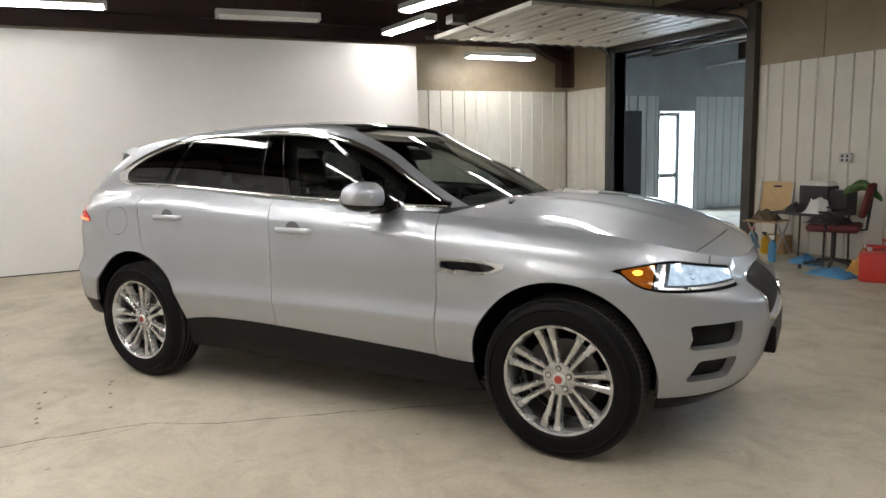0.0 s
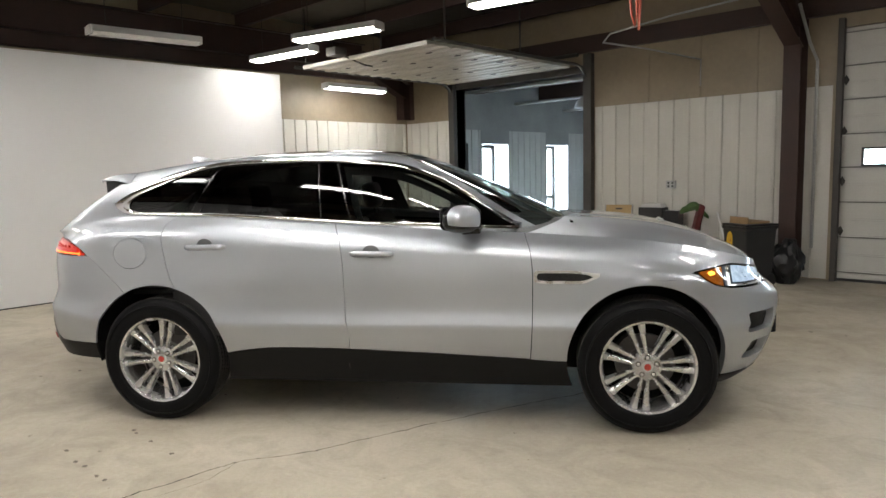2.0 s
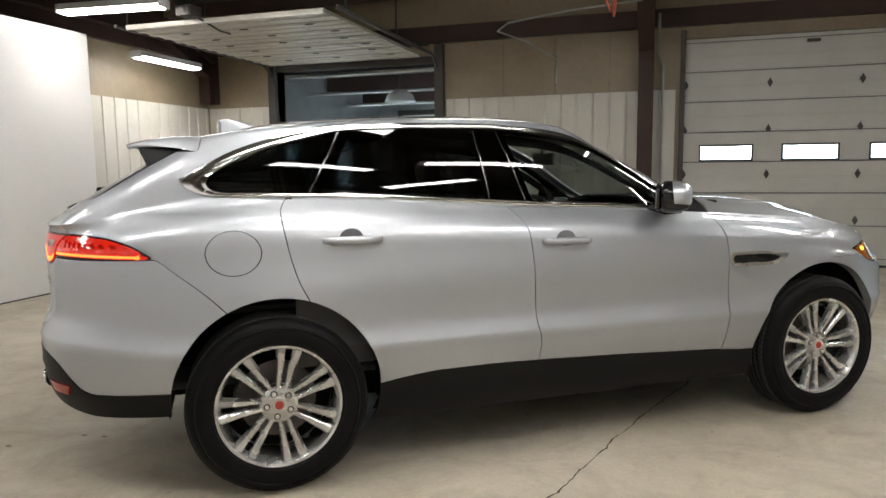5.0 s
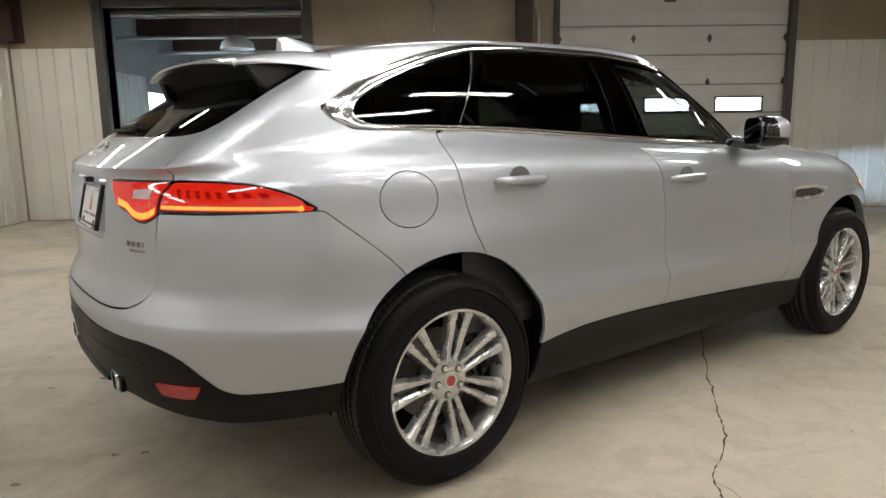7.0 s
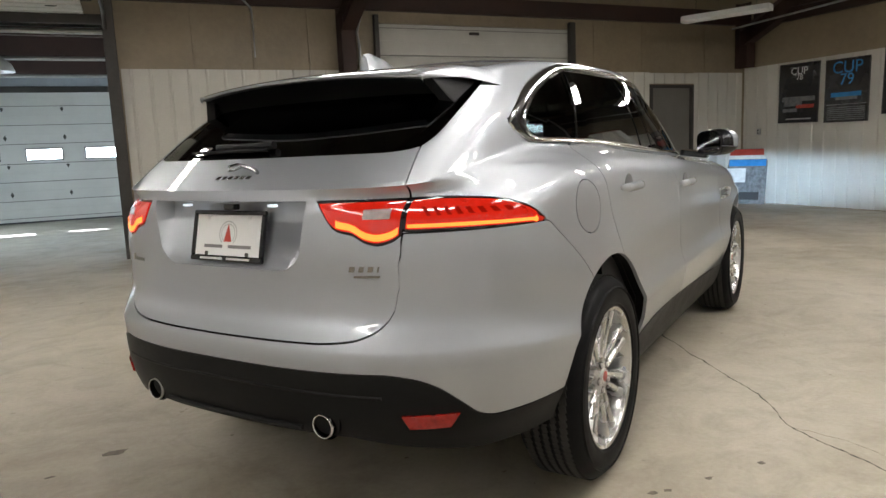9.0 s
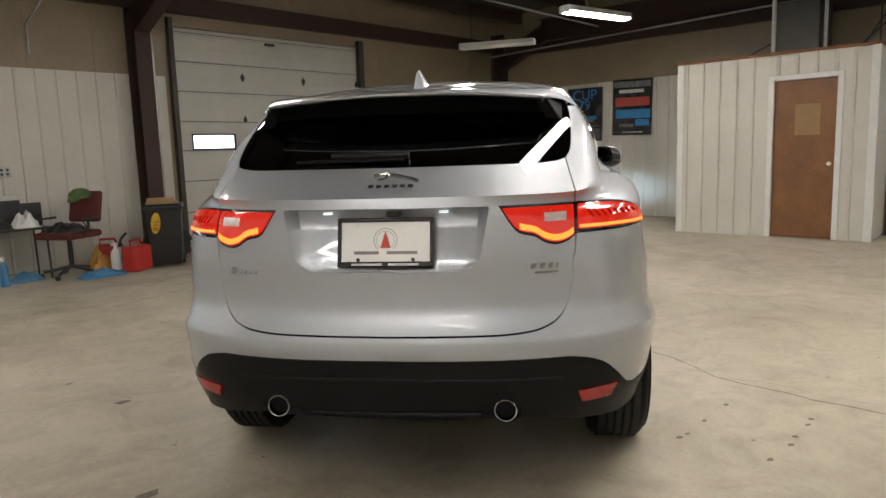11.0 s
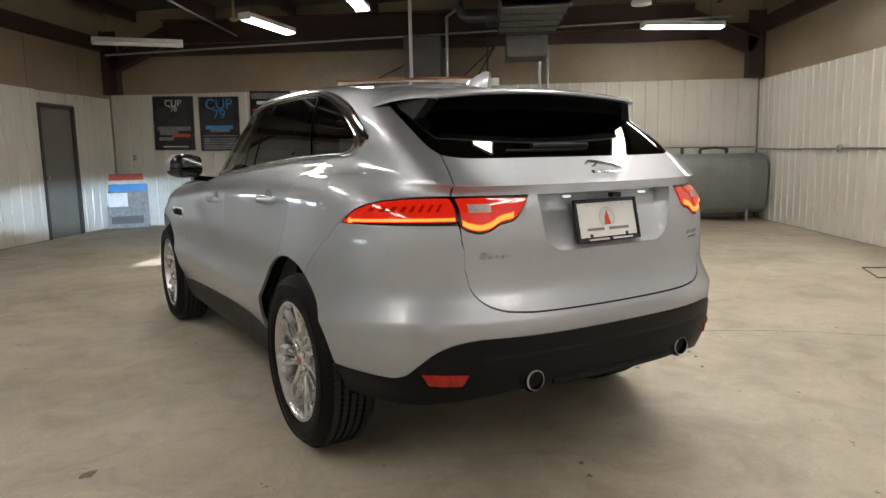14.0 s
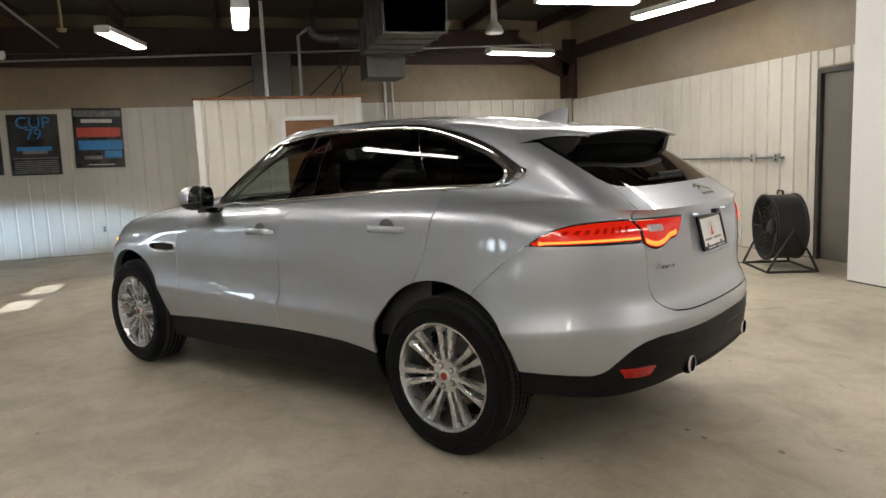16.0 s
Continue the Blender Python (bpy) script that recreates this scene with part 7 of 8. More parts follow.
def oil_tank():
    ob = thing("oil_tank", pose(7.72, -4.74, 0), "grey oval steel heating-oil tank on short legs", "tank")
    bm = B()
    n = 40
    oval = []
    for k in range(n):
        a = 2 * math.pi * k / n
        c, s = math.cos(a), math.sin(a)
        oval.append((0.33 * math.copysign(abs(c) ** 0.75, c), 0.51 * math.copysign(abs(s) ** 0.62, s)))
    rings = []
    for y, f in ((-0.90, 0.90), (-0.885, 0.97), (-0.86, 1.0), (0.86, 1.0), (0.885, 0.97), (0.90, 0.90)):
        rings.append([bm.verts.new((x * f, y, 0.65 + z * f)) for x, z in oval])
    for a, b in zip(rings, rings[1:]):
        for k in range(n):
            bm.faces.new((a[k], a[(k + 1) % n], b[(k + 1) % n], b[k]))
    bm.faces.new(rings[0])
    bm.faces.new(rings[-1])
    part("tank_shell", bm, TANKG, ob)
    for y in (-0.6, 0.6):
        for x in (-0.2, 0.2):
            bm = B()
            cyl(bm, 0.024, 0.24, pose(x, y, 0.0), 14)
            cyl(bm, 0.045, 0.012, pose(x, y, 0.0), 14)
            part("leg", bm, GALV, ob)
        bm = B()
        tube(bm, [(0.33 * math.copysign(abs(math.cos(a)) ** 0.75, math.cos(a)) * 1.005, y, 0.65 + 0.51 * math.copysign(abs(math.sin(a)) ** 0.62, math.sin(a)) * 1.005) for a in (2 * math.pi * k / 40 for k in range(40))], 0.006, 6, closed=True)
        part("weld_seam", bm, TANKG, ob)
    bm = B()
    for y, h in ((-0.3, 0.10), (0.15, 0.07), (0.45, 0.12)):
        cyl(bm, 0.03, h, pose(0, y, 1.15), 14)
    tube(bm, [(0, -0.3, 1.235), (0.0, -0.1, 1.265), (0.05, 0.15, 1.235)], 0.02, 8)
    part("filler_pipes", bm, DARK, ob, "dark filler pipes on top")
    return ob


oil_tank()


def shop_vac():
    ob = thing("shop_vacuum", pose(7.05, -2.85, 0), "yellow and black wheeled shop vacuum with a hose", "vacuum cleaner")
    bm = B()
    lathe(bm, [(0.0, 0.07), (0.19, 0.07), (0.205, 0.12), (0.215, 0.36), (0.215, 0.38)], Matrix.Identity(4), 32)
    part("drum", bm, YELLOW, ob, "yellow drum")
    bm = B()
    lathe(bm, [(0.222, 0.37), (0.222, 0.42), (0.20, 0.46), (0.16, 0.55), (0.08, 0.60), (0.0, 0.605)], Matrix.Identity(4), 32)
    part("motor_head", bm, BPLAST, ob, "black motor head")
    bm = B()
    tube(bm, [(-0.05, -0.08, 0.60), (-0.05, -0.07, 0.645), (-0.05, 0.07, 0.645), (-0.05, 0.08, 0.60)], 0.013, 8)
    part("carry_handle", bm, BPLAST, ob)
    part("drum_badge", boxes((-0.222, -0.21, -0.10, 0.06, 0.20, 0.28), bevel=0.004), BPLAST, ob, "black plain badge")
    bm = B()
    lathe(bm, [(0.20, 0.03), (0.24, 0.04), (0.24, 0.085), (0.20, 0.095)], Matrix.Identity(4), 32, closed=True)
    part("base_ring", bm, BPLAST, ob, "black caster base")
    for a in (30, 120, 210, 300):
        bm = B()
        cyl(bm, 0.03, 0.02, pose(0.24 * math.cos(radians(a)), 0.24 * math.sin(radians(a)) - 0.01, 0.03, 90, 0, 0), 14)
        part("caster", bm, BPLAST, ob)
    bm = B()
    tube(bm, [(0, 0.2, 0.40), (0.05, 0.34, 0.42), (0.05, 0.45, 0.25), (0, 0.48, 0.06), (-0.1, 0.70, 0.03), (-0.12, 1.0, 0.03)], 0.022, 10)
    part("hose", bm, BPLAST, ob, "black suction hose")


shop_vac()


def work_light():
    ob = thing("work_light", pose(7.95, -3.10, 0), "yellow twin work light on a tripod stand", "work light")
    bm = B()
    tube(bm, [(0, 0, 0.25), (0, 0, 0.84)], 0.014, 8)
    part("mast", bm, YELLOW, ob)
    for a in (90, 210, 330):
        bm = B()
        tube(bm, [(0, 0, 0.48), (0.34 * math.cos(radians(a)), 0.28 * math.sin(radians(a)), 0.012)], 0.011, 8)
        part("leg", bm, YELLOW, ob)
    for y, tip in ((-0.09, -14), (0.09, 10)):
        bm = B()
        box(bm, -0.07, 0.05, -0.065, 0.065, -0.07, 0.07, 0.022, m=pose(0, y, 0.86, 0, tip, 2 * tip), seg=2)
        for k in range(4):
            box(bm, 0.05, 0.075, -0.05 + 0.03 * k, -0.04 + 0.03 * k, -0.055, 0.055, 0.002, m=pose(0, y, 0.86, 0, tip, 2 * tip))
        hd = part("lamp_head", bm, YELLOW, ob)
        bm = B()
        box(bm, -0.078, -0.070, -0.045, 0.045, -0.045, 0.045, 0.003, m=pose(0, y, 0.86, 0, tip, 2 * tip))
        part("lamp_glass", bm, DULL, hd, "clear lamp glass")
    bm = B()
    tube(bm, [(0.02, -0.09, 0.93), (0.02, -0.05, 0.985), (0.02, 0.05, 0.985), (0.02, 0.09, 0.93)], 0.011, 8)
    part("carry_handle", bm, BPLAST, ob, "black carry handle")
    part("switch_box", boxes((-0.04, 0.04, -0.05, 0.05, 0.64, 0.71), bevel=0.008), BPLAST, ob)


work_light()
cb = thing("cabinet", pose(7.35, -1.345, 0), "pale plywood cabinet on a dark base", "cabinet")
part("body", boxes((-0.22, 0.22, -0.20, 0.20, 0.06, 0.84), bevel=0.006), TANWOOD, cb)
part("plinth", boxes((-0.21, 0.21, -0.21, 0.21, 0.0, 0.06)), BPLAST, cb)
part("edge_strip", boxes((-0.228, -0.215, -0.205, -0.178, 0.06, 0.84)), WHITEPL, cb, "pale edge strip")
rl = thing("cord_reel", pose(7.30, -1.31, 0.84), "red cord reel lying on the cabinet", "cord reel")
bm = B()
lathe(bm, [(0.05, -0.06), (0.19, -0.06), (0.20, -0.05), (0.19, -0.04), (0.11, -0.035), (0.11, 0.035), (0.19, 0.04), (0.20, 0.05), (0.19, 0.06), (0.05, 0.06)], pose(0, 0, 0.20, 0, 62, 40), 28)
part("reel_drum", bm, RED, rl)
bm = B()
for k in range(5):
    lathe(bm, [(0.112, -0.03 + 0.015 * k), (0.135, -0.023 + 0.015 * k), (0.112, -0.016 + 0.015 * k)], pose(0, 0, 0.20, 0, 62, 40), 24)
part("wound_cord", bm, mat("orange_cord", (0.55, 0.09, 0.04), 0.5), rl, "orange wound cord")
part("reel_foot", boxes((-0.12, 0.12, -0.14, 0.14, 0.0, 0.02), bevel=0.005), BPLAST, rl)
bg = thing("tool_stand", pose(7.9, -1.98, 0), "dark folded tripod stand leaning by the breaker box", "stand")
for k, (dx, dy) in enumerate(((0.0, 0.0), (0.08, 0.06), (-0.04, 0.10))):
    bm = B()
    tube(bm, [(dx - 0.05, dy + 0.25, 0.012), (0.10, -0.04 + 0.3 * dy, 1.12)], 0.032, 8)
    part("leg", bm, BPLAST, bg)
cl = thing("cable_heap", pose(7.6, -1.85, 0), "tangle of dark and orange cable on the floor", "cable")
for c, mt in enumerate((BPLAST, mat("orange_cable", (0.5, 0.07, 0.03), 0.5), BPLAST)):
    bm = B()
    random.seed(5 + c)
    tube(bm, [(0.30 * math.cos(k * 0.8 + c) * (0.6 + 0.4 * random.random()) - 0.2 * (c == 1), 0.34 * math.sin(k * 0.8) * (0.6 + 0.4 * random.random()) + 0.2 * (c == 1), 0.012 + 0.01 * (k % 3)) for k in range(22)], 0.009, 6)
    part("cable_loop", bm, mt, cl)


# ---- heating duct over the small room ----
hv = thing("heating_duct", pose(0, 0, 0), "galvanised heating duct and furnace under the roof", "duct", kind="structure")
DUCT = mat("dark_duct_metal", (0.10, 0.097, 0.09), 0.45, 0.6, 0.2, 4, 0.1, 30)
part("duct_box", boxes((4.25, 6.15, -1.95, -1.12, 3.02, 3.52), bevel=0.006), DUCT, hv)
bm = B()
prism(bm, [(6.14, 3.02), (6.14, 3.50), (6.55, 3.46), (7.0, 3.02), (6.3, 3.02)], 0.62, pose(0, -1.24, 0) @ Matrix(((1, 0, 0, 0), (0, 0, -1, 0), (0, 1, 0, 0), (0, 0, 0, 1))))
part("duct_elbow", bm, DUCT, hv)
part("duct_drop", boxes((6.32, 7.0, -1.86, -1.24, 2.70, 3.02), bevel=0.004), DUCT, hv)
part("duct_grille", boxes((6.38, 6.94, -1.80, -1.30, 2.694, 2.70)), DARK, hv, "dark outlet grille")
for k in range(5):
    part("duct_flange", boxes((4.25 + 0.46 * k, 4.28 + 0.46 * k, -1.97, -1.10, 3.00, 3.54)), DUCT, hv)
bm = B()
for x, y in ((4.5, -1.9), (4.5, -1.17), (5.9, -1.9), (5.9, -1.17)):
    tube(bm, [(x, y, 3.5), (x, y, 3.98)], 0.008, 6)
part("duct_strap", bm, DARK, hv)
part("furnace", boxes((7.5, 8.15, -0.15, 0.48, 2.44, 3.25), bevel=0.008), DUCT, hv, "grey furnace cabinet on the small room")
bm = B()
tube(bm, [(7.3, -0.5, 3.985), (7.3, -0.5, 3.64), (7.3, -0.53, 3.53), (7.28, -0.62, 3.47), (7.24, -0.78, 3.45), (7.15, -1.0, 3.45)], 0.075, 14)
part("flue", bm, DUCT, hv, "round sheet-metal flue")
bm = B()
cyl(bm, 0.14, 0.52, look((7.17, -0.95, 3.43), (7.0, -1.5, 3.40)) @ pose(0, 0, 0, 180, 0, 0), 20, bevel=0.01)
part("draught_blower", bm, DARK, hv, "dark round draught blower")
bm = B()
tube(bm, [(7.3, -0.28, 2.44), (7.3, -0.28, 3.5), (7.3, -0.45, 3.62)], 0.028, 8)
part("vent_pipe", bm, GALV, hv, "thin vent pipe")
bm = B()
tube(bm, [(7.0, 0.30, 2.44), (7.0, 0.30, 3.98)], 0.03, 10)
part("riser", bm, WHITEPL, hv, "pale riser pipe")
bm = B()
tube(bm, [(7.2, -0.95, 2.44), (7.2, -0.95, 3.2)], 0.012, 8)
tube(bm, [(7.2, -0.75, 2.47), (7.2, -1.20, 3.2)], 0.012, 8)
part("brace_rod", bm, DARK, hv)
for k, (y0_, z0_, y1_, z1_) in enumerate(((1.5, 2.42, -0.2, 3.2), (-0.3, 2.42, -1.2, 3.25))):
    bm = B()
    tube(bm, [(X1 - 0.06, y0_, z0_), (X1 - 0.06, y1_, z1_)], 0.012, 6)
    tagged(part("wall_brace", bm, DARK, None), "thin dark wall brace rod", "brace", "wall braces", "structure")
hn = thing("alarm_horn", pose(5.44, -3.06, 3.22), "round white alarm horn under the roof", "alarm")
bm = B()
lathe(bm, [(0.0, 0.0), (0.13, 0.0), (0.14, 0.03), (0.10, 0.12), (0.05, 0.17), (0.04, 0.765), (0.0, 0.765)], Matrix.Identity(4), 28)
part("horn_body", bm, WHITEPL, hn)
sd = thing("smoke_detector", pose(6.8, 3.15, 3.45), "small round yellowed smoke detector under the roof", "smoke detector")
bm = B()
lathe(bm, [(0.0, 0.0), (0.05, 0.005), (0.07, 0.03), (0.07, 0.05), (0.02, 0.055), (0.02, 0.535), (0.0, 0.535)], Matrix.Identity(4), 24)
part("detector_body", bm, mat("yellowed_plastic", (0.5, 0.42, 0.22), 0.5), sd)


# ---- south side: drum fan ----
def drum_fan():
    ob = thing("drum_fan", pose(1.64, -4.95, 0, 0, 0, -20), "black drum fan on a tubular floor frame", "fan")
    c = pose(0, 0, 0.47, -90, 0, 0)
    bm = B()
    lathe(bm, [(0.345, -0.17), (0.365, -0.17), (0.365, -0.15), (0.355, -0.14), (0.355, 0.14), (0.365, 0.15), (0.365, 0.17), (0.345, 0.17), (0.335, 0.0)], c, 48, closed=True)
    part("drum", bm, BPLAST, ob)
    for s in (-0.165, 0.165):
        for r in (0.07, 0.12, 0.17, 0.22, 0.27, 0.32):
            bm = B()
            tube(bm, [c @ Vector((r * math.cos(a), r * math.sin(a), s)) for a in (2 * math.pi * k / 28 for k in range(28))], 0.0025, 5, closed=True)
            part("guard_ring", bm, DARK, ob, "dark wire guard ring")
        for k in range(8):
            a = 2 * math.pi * k / 8
            bm = B()
            tube(bm, [c @ Vector((0.05 * math.cos(a), 0.05 * math.sin(a), s)), c @ Vector((0.35 * math.cos(a), 0.35 * math.sin(a), s))], 0.003, 5)
            part("guard_spoke", bm, DARK, ob, "dark guard spoke")
    for k in range(6):
        bm = B()
        rows = []
        for r, tw in ((0.07, 48), (0.15, 38), (0.24, 28), (0.31, 22)):
            m = c @ Matrix.Rotation(2 * math.pi * k / 6, 4, "Z") @ Matrix.Translation((r, 0, 0)) @ Matrix.Rotation(radians(tw), 4, "X")
            wdt = 0.05 + 0.25 * r
            rows.append([bm.verts.new(m @ Vector((0, y, z))) for y, z in ((-wdt, 0), (0, 0.012), (wdt, 0), (0, 0.006))])
        for a, b in zip(rows, rows[1:]):
            for q in range(4):
                bm.faces.new((a[q], a[(q + 1) % 4], b[(q + 1) % 4], b[q]))
        bm.faces.new(rows[0])
        bm.faces.new(rows[-1][::-1])
        part("blade", bm, BPLAST, ob, "dark fan blade")
    bm = B()
    cyl(bm, 0.085, 0.22, c @ Matrix.Translation((0, 0, -0.12)), 24, bevel=0.01)
    part("motor", bm, BPLAST, ob)
    for sx in (-1, 1):
        bm = B()
        tube(bm, [(sx * 0.36, 0.26, 0.02), (sx * 0.375, 0.16, 0.22), (sx * 0.380, 0.0, 0.47), (sx * 0.375, -0.16, 0.22), (sx * 0.36, -0.26, 0.02)], 0.014, 8)
        part("side_frame", bm, BPLAST, ob)
    bm = B()
    for y in (-0.26, 0.26):
        tube(bm, [(-0.36, y, 0.016), (0.36, y, 0.016)], 0.014, 8)
    for x in (-0.36, 0.36):
        tube(bm, [(x, -0.26, 0.016), (x, 0.26, 0.016)], 0.014, 8)
    tube(bm, [(0.36, -0.05, 0.58), (0.36, -0.25, 0.60), (0.36, -0.30, 0.60)], 0.013, 8)
    part("floor_frame", bm, BPLAST, ob)
    bm = B()
    tube(bm, [(-0.08, 0, 0.83), (-0.06, 0, 0.87), (0.06, 0, 0.87), (0.08, 0, 0.83)], 0.011, 8)
    part("carry_handle", bm, BPLAST, ob)
    bm = B()
    tube(bm, [(0.30, -0.15, 0.3), (0.5, -0.1, 0.02), (0.3, 0.5, 0.01), (0.9, 0.55, 0.01), (1.0, 0.2, 0.01)], 0.006, 6)
    part("power_cord", bm, BPLAST, ob, "black power cord on the floor")


drum_fan()


# ---- north wall: bin, chairs, table and clutter ----
def wheeled_bin():
    ob = thing("wheeled_bin", pose(0.42, 5.20, 0, 0, 0, -30) @ Matrix.Diagonal((0.70, 0.70, 0.82, 1)), "black wheeled bin with a yellow sticker by the wall", "bin")
    bm = B()
    rows = []
    for z, w, dd in ((0.04, 0.23, 0.25), (0.10, 0.24, 0.26), (0.84, 0.285, 0.31), (0.86, 0.31, 0.335), (0.895, 0.31, 0.335)):
        rows.append([bm.verts.new((x, y, z)) for x, y in ((-w, -dd), (w, -dd), (w, dd), (-w, dd))])
    for a, b in zip(rows, rows[1:]):
        for q in range(4):
            bm.faces.new((a[q], a[(q + 1) % 4], b[(q + 1) % 4], b[q]))
    bm.faces.new(rows[0][::-1])
    bm.faces.new(rows[-1])
    bmesh.ops.bevel(bm, geom=bm.edges[:], offset=0.008, segments=2, affect="EDGES")
    part("bin_body", bm, BPLAST, ob)
    part("lid", boxes((-0.30, 0.30, -0.33, 0.35, 0.897, 0.925), bevel=0.01), BPLAST, ob, "black hinged lid")
    for x in (-0.24, 0.24):
        bm = B()
        cyl(bm, 0.10, 0.05, pose(x - 0.025, 0.24, 0.10, 0, 90, 0), 24, bevel=0.006)
        part("wheel", bm, BPLAST, ob)
    bm = B()
    prism(bm, [(0.075 * math.cos(a), 0.155 * math.sin(a)) for a in (2 * math.pi * k / 32 for k in range(32))], 0.003, pose(-0.13, -0.302, 0.66, 90, 0, 0) @ pose(0, 0, 0, 4, 0, -8))
    stk = part("sticker", bm, YELLOW, ob, "yellow oval sticker")
    text_on(stk, "2018", pose(-0.13, -0.3065, 0.66, 90, 0, 0) @ pose(0, 0, 0, 4, 0, -98), 0.115, RED, "year", "red printed year")
    return ob


wheeled_bin()
cbx = thing("cardboard_piece", pose(0.42, 5.21, 0.760, 0, 0, -30) @ Matrix.Diagonal((0.72, 0.72, 0.8, 1)), "flattened brown cardboard lying on the bin", "cardboard")
part("card", boxes((-0.26, 0.20, -0.20, 0.22, 0.0, 0.035), (-0.24, 0.19, -0.21, -0.19, 0.0, 0.10), bevel=0.003), CARD, cbx)
bgm = thing("rubbish_bag", pose(0.72, 5.64, 0), "crumpled black rubbish bag against the wall", "bag")
bm = B()
bmesh.ops.create_icosphere(bm, subdivisions=4, radius=0.3)
for v in bm.verts:
    k = 1 + 0.30 * noise.noise(v.co * 6) + 0.16 * noise.noise(v.co * 15) + 0.08 * noise.noise(v.co * 34)
    up = v.co.z / 0.3
    v.co = Vector((v.co.x * (0.72 - 0.30 * max(0, up)) * k, v.co.y * 0.60 * k, max(0.0, 0.26 + v.co.z * 0.95 * k)))
part("bag_skin", bm, BPLAST, bgm)


def steel_chair(m):
    """Folding chair with a plywood seat and back."""
    ob = thing("folding_chair", m, "folding chair with pale plywood seat and back", "chair")
    for x in (-0.2, 0.2):
        bm = B()
        tube(bm, [(x, -0.24, 0.012), (x, 0.16, 0.46), (x, 0.24, 0.92)], 0.011, 8)
        part("frame_tube", bm, GALV, ob)
        bm = B()
        tube(bm, [(x * 0.92, 0.26, 0.012), (x * 0.92, -0.12, 0.45)], 0.011, 8)
        part("rear_leg", bm, GALV, ob)
    part("seat", boxes((-0.2, 0.2, -0.22, 0.18, 0.445, 0.462), bevel=0.006), TANWOOD, ob)
    bm = B()
    box(bm, -0.21, 0.21, -0.008, 0.008, 0.0, 0.36, 0.006, m=pose(0, 0.195, 0.56, -10, 0, 0))
    bk = part("backrest", bm, TANWOOD, ob)
    part("grip_slot", boxes((-0.05, 0.05, 0.235, 0.262, 0.845, 0.870), bevel=0.004), BPLAST, bk, "dark grip slot")
    return ob


steel_chair(pose(-1.62, 5.58, 0, 0, 0, 12))


def office_chair(m):
    ob = thing("office_chair", m, "worn dark red office chair on a five-star base", "chair")
    bm = B()
    box(bm, -0.25, 0.25, -0.25, 0.25, 0.44, 0.52, 0.035, seg=3)
    part("seat", bm, REDCLOTH, ob)
    bm = B()
    box(bm, -0.21, 0.21, -0.035, 0.035, 0.0, 0.36, 0.03, m=pose(0, 0.26, 0.60, -12, 0, 0), seg=3)
    part("backrest", bm, REDCLOTH, ob)
    bm = B()
    tube(bm, [(0, 0.1, 0.44), (0, 0.30, 0.46), (0, 0.33, 0.80)], 0.016, 8)
    part("back_stem", bm, BPLAST, ob)
    bm = B()
    cyl(bm, 0.026, 0.34, pose(0, 0, 0.10), 16)
    part("gas_column", bm, BPLAST, ob)
    for k in range(5):
        a = 2 * math.pi * k / 5
        bm = B()
        tube(bm, [(0, 0, 0.12), (0.29 * math.cos(a), 0.29 * math.sin(a), 0.07)], 0.018, 8)
        part("base_arm", bm, BPLAST, ob)
        bm = B()
        cyl(bm, 0.028, 0.03, pose(0.29 * math.cos(a), 0.29 * math.sin(a) - 0.015, 0.03, 90, 0, 0), 14)
        part("caster", bm, BPLAST, ob)
    for s in (-1, 1):
        bm = B()
        tube(bm, [(s * 0.25, -0.05, 0.47), (s * 0.31, -0.05, 0.55), (s * 0.31, -0.12, 0.66), (s * 0.31, 0.16, 0.66)], 0.014, 8)
        part("armrest", bm, BPLAST, ob)
    return ob


office_chair(pose(-0.62, 5.40, 0, 0, 0, -62))


def draped(name, m, w, d_, seed, mt, label, cat, amp=0.05):
    """A crumpled soft heap."""
    ob = thing(name, m, label, cat)
    bm = B()
    n = 26
    vs = {}
    for i in range(n + 1):
        for j in range(n + 1):
            x, y = -1 + 2 * i / n, -1 + 2 * j / n
            r = max(0, 1 - (x * x + y * y) * 0.7)
            z = amp * (1.2 * r + 0.45 * noise.noise((x * 2.2 + seed, y * 2.2, seed)) + 0.22 * noise.noise((x * 5 + seed, y * 5, seed)) - 0.25)
            vs[i, j] = bm.verts.new((x * w, y * d_, max(0.004, z + 0.02)))
    for i in range(n):
        for j in range(n):
            bm.faces.new((vs[i, j], vs[i + 1, j], vs[i + 1, j + 1], vs[i, j + 1]))
    low = [vs[k, 0] for k in range(n)] + [vs[n, k] for k in range(n)] + [vs[k, n] for k in range(n, 0, -1)] + [vs[0, k] for k in range(n, 0, -1)]
    ext = [bm.verts.new((v.co.x, v.co.y, 0.0)) for v in low]
    for k in range(len(low)):
        bm.faces.new((low[k], ext[k], ext[(k + 1) % len(low)], low[(k + 1) % len(low)]))
    bm.faces.new(ext)
    part("cloth", bm, mt, ob, angle=60)
    return ob


jk = thing("jacket", pose(-0.40, 5.51, 0.885, 0, 0, 28), "green jacket slung over the office chair back", "jacket")
bm = B()
bmesh.ops.create_icosphere(bm, subdivisions=4, radius=1.0)
for v in bm.verts:
    k = 1 + 0.25 * noise.noise(v.co * 2.5) + 0.12 * noise.noise(v.co * 7)
    dn = 0.16 * max(0, v.co.x) ** 1.5 + 0.09 * max(0, -v.co.x) ** 1.5
    v.co = Vector((v.co.x * 0.17 * k, v.co.y * 0.11 * k, v.co.z * 0.055 * k + 0.05 - dn))
part("jacket_cloth", bm, GREENCLOTH, jk, angle=60)


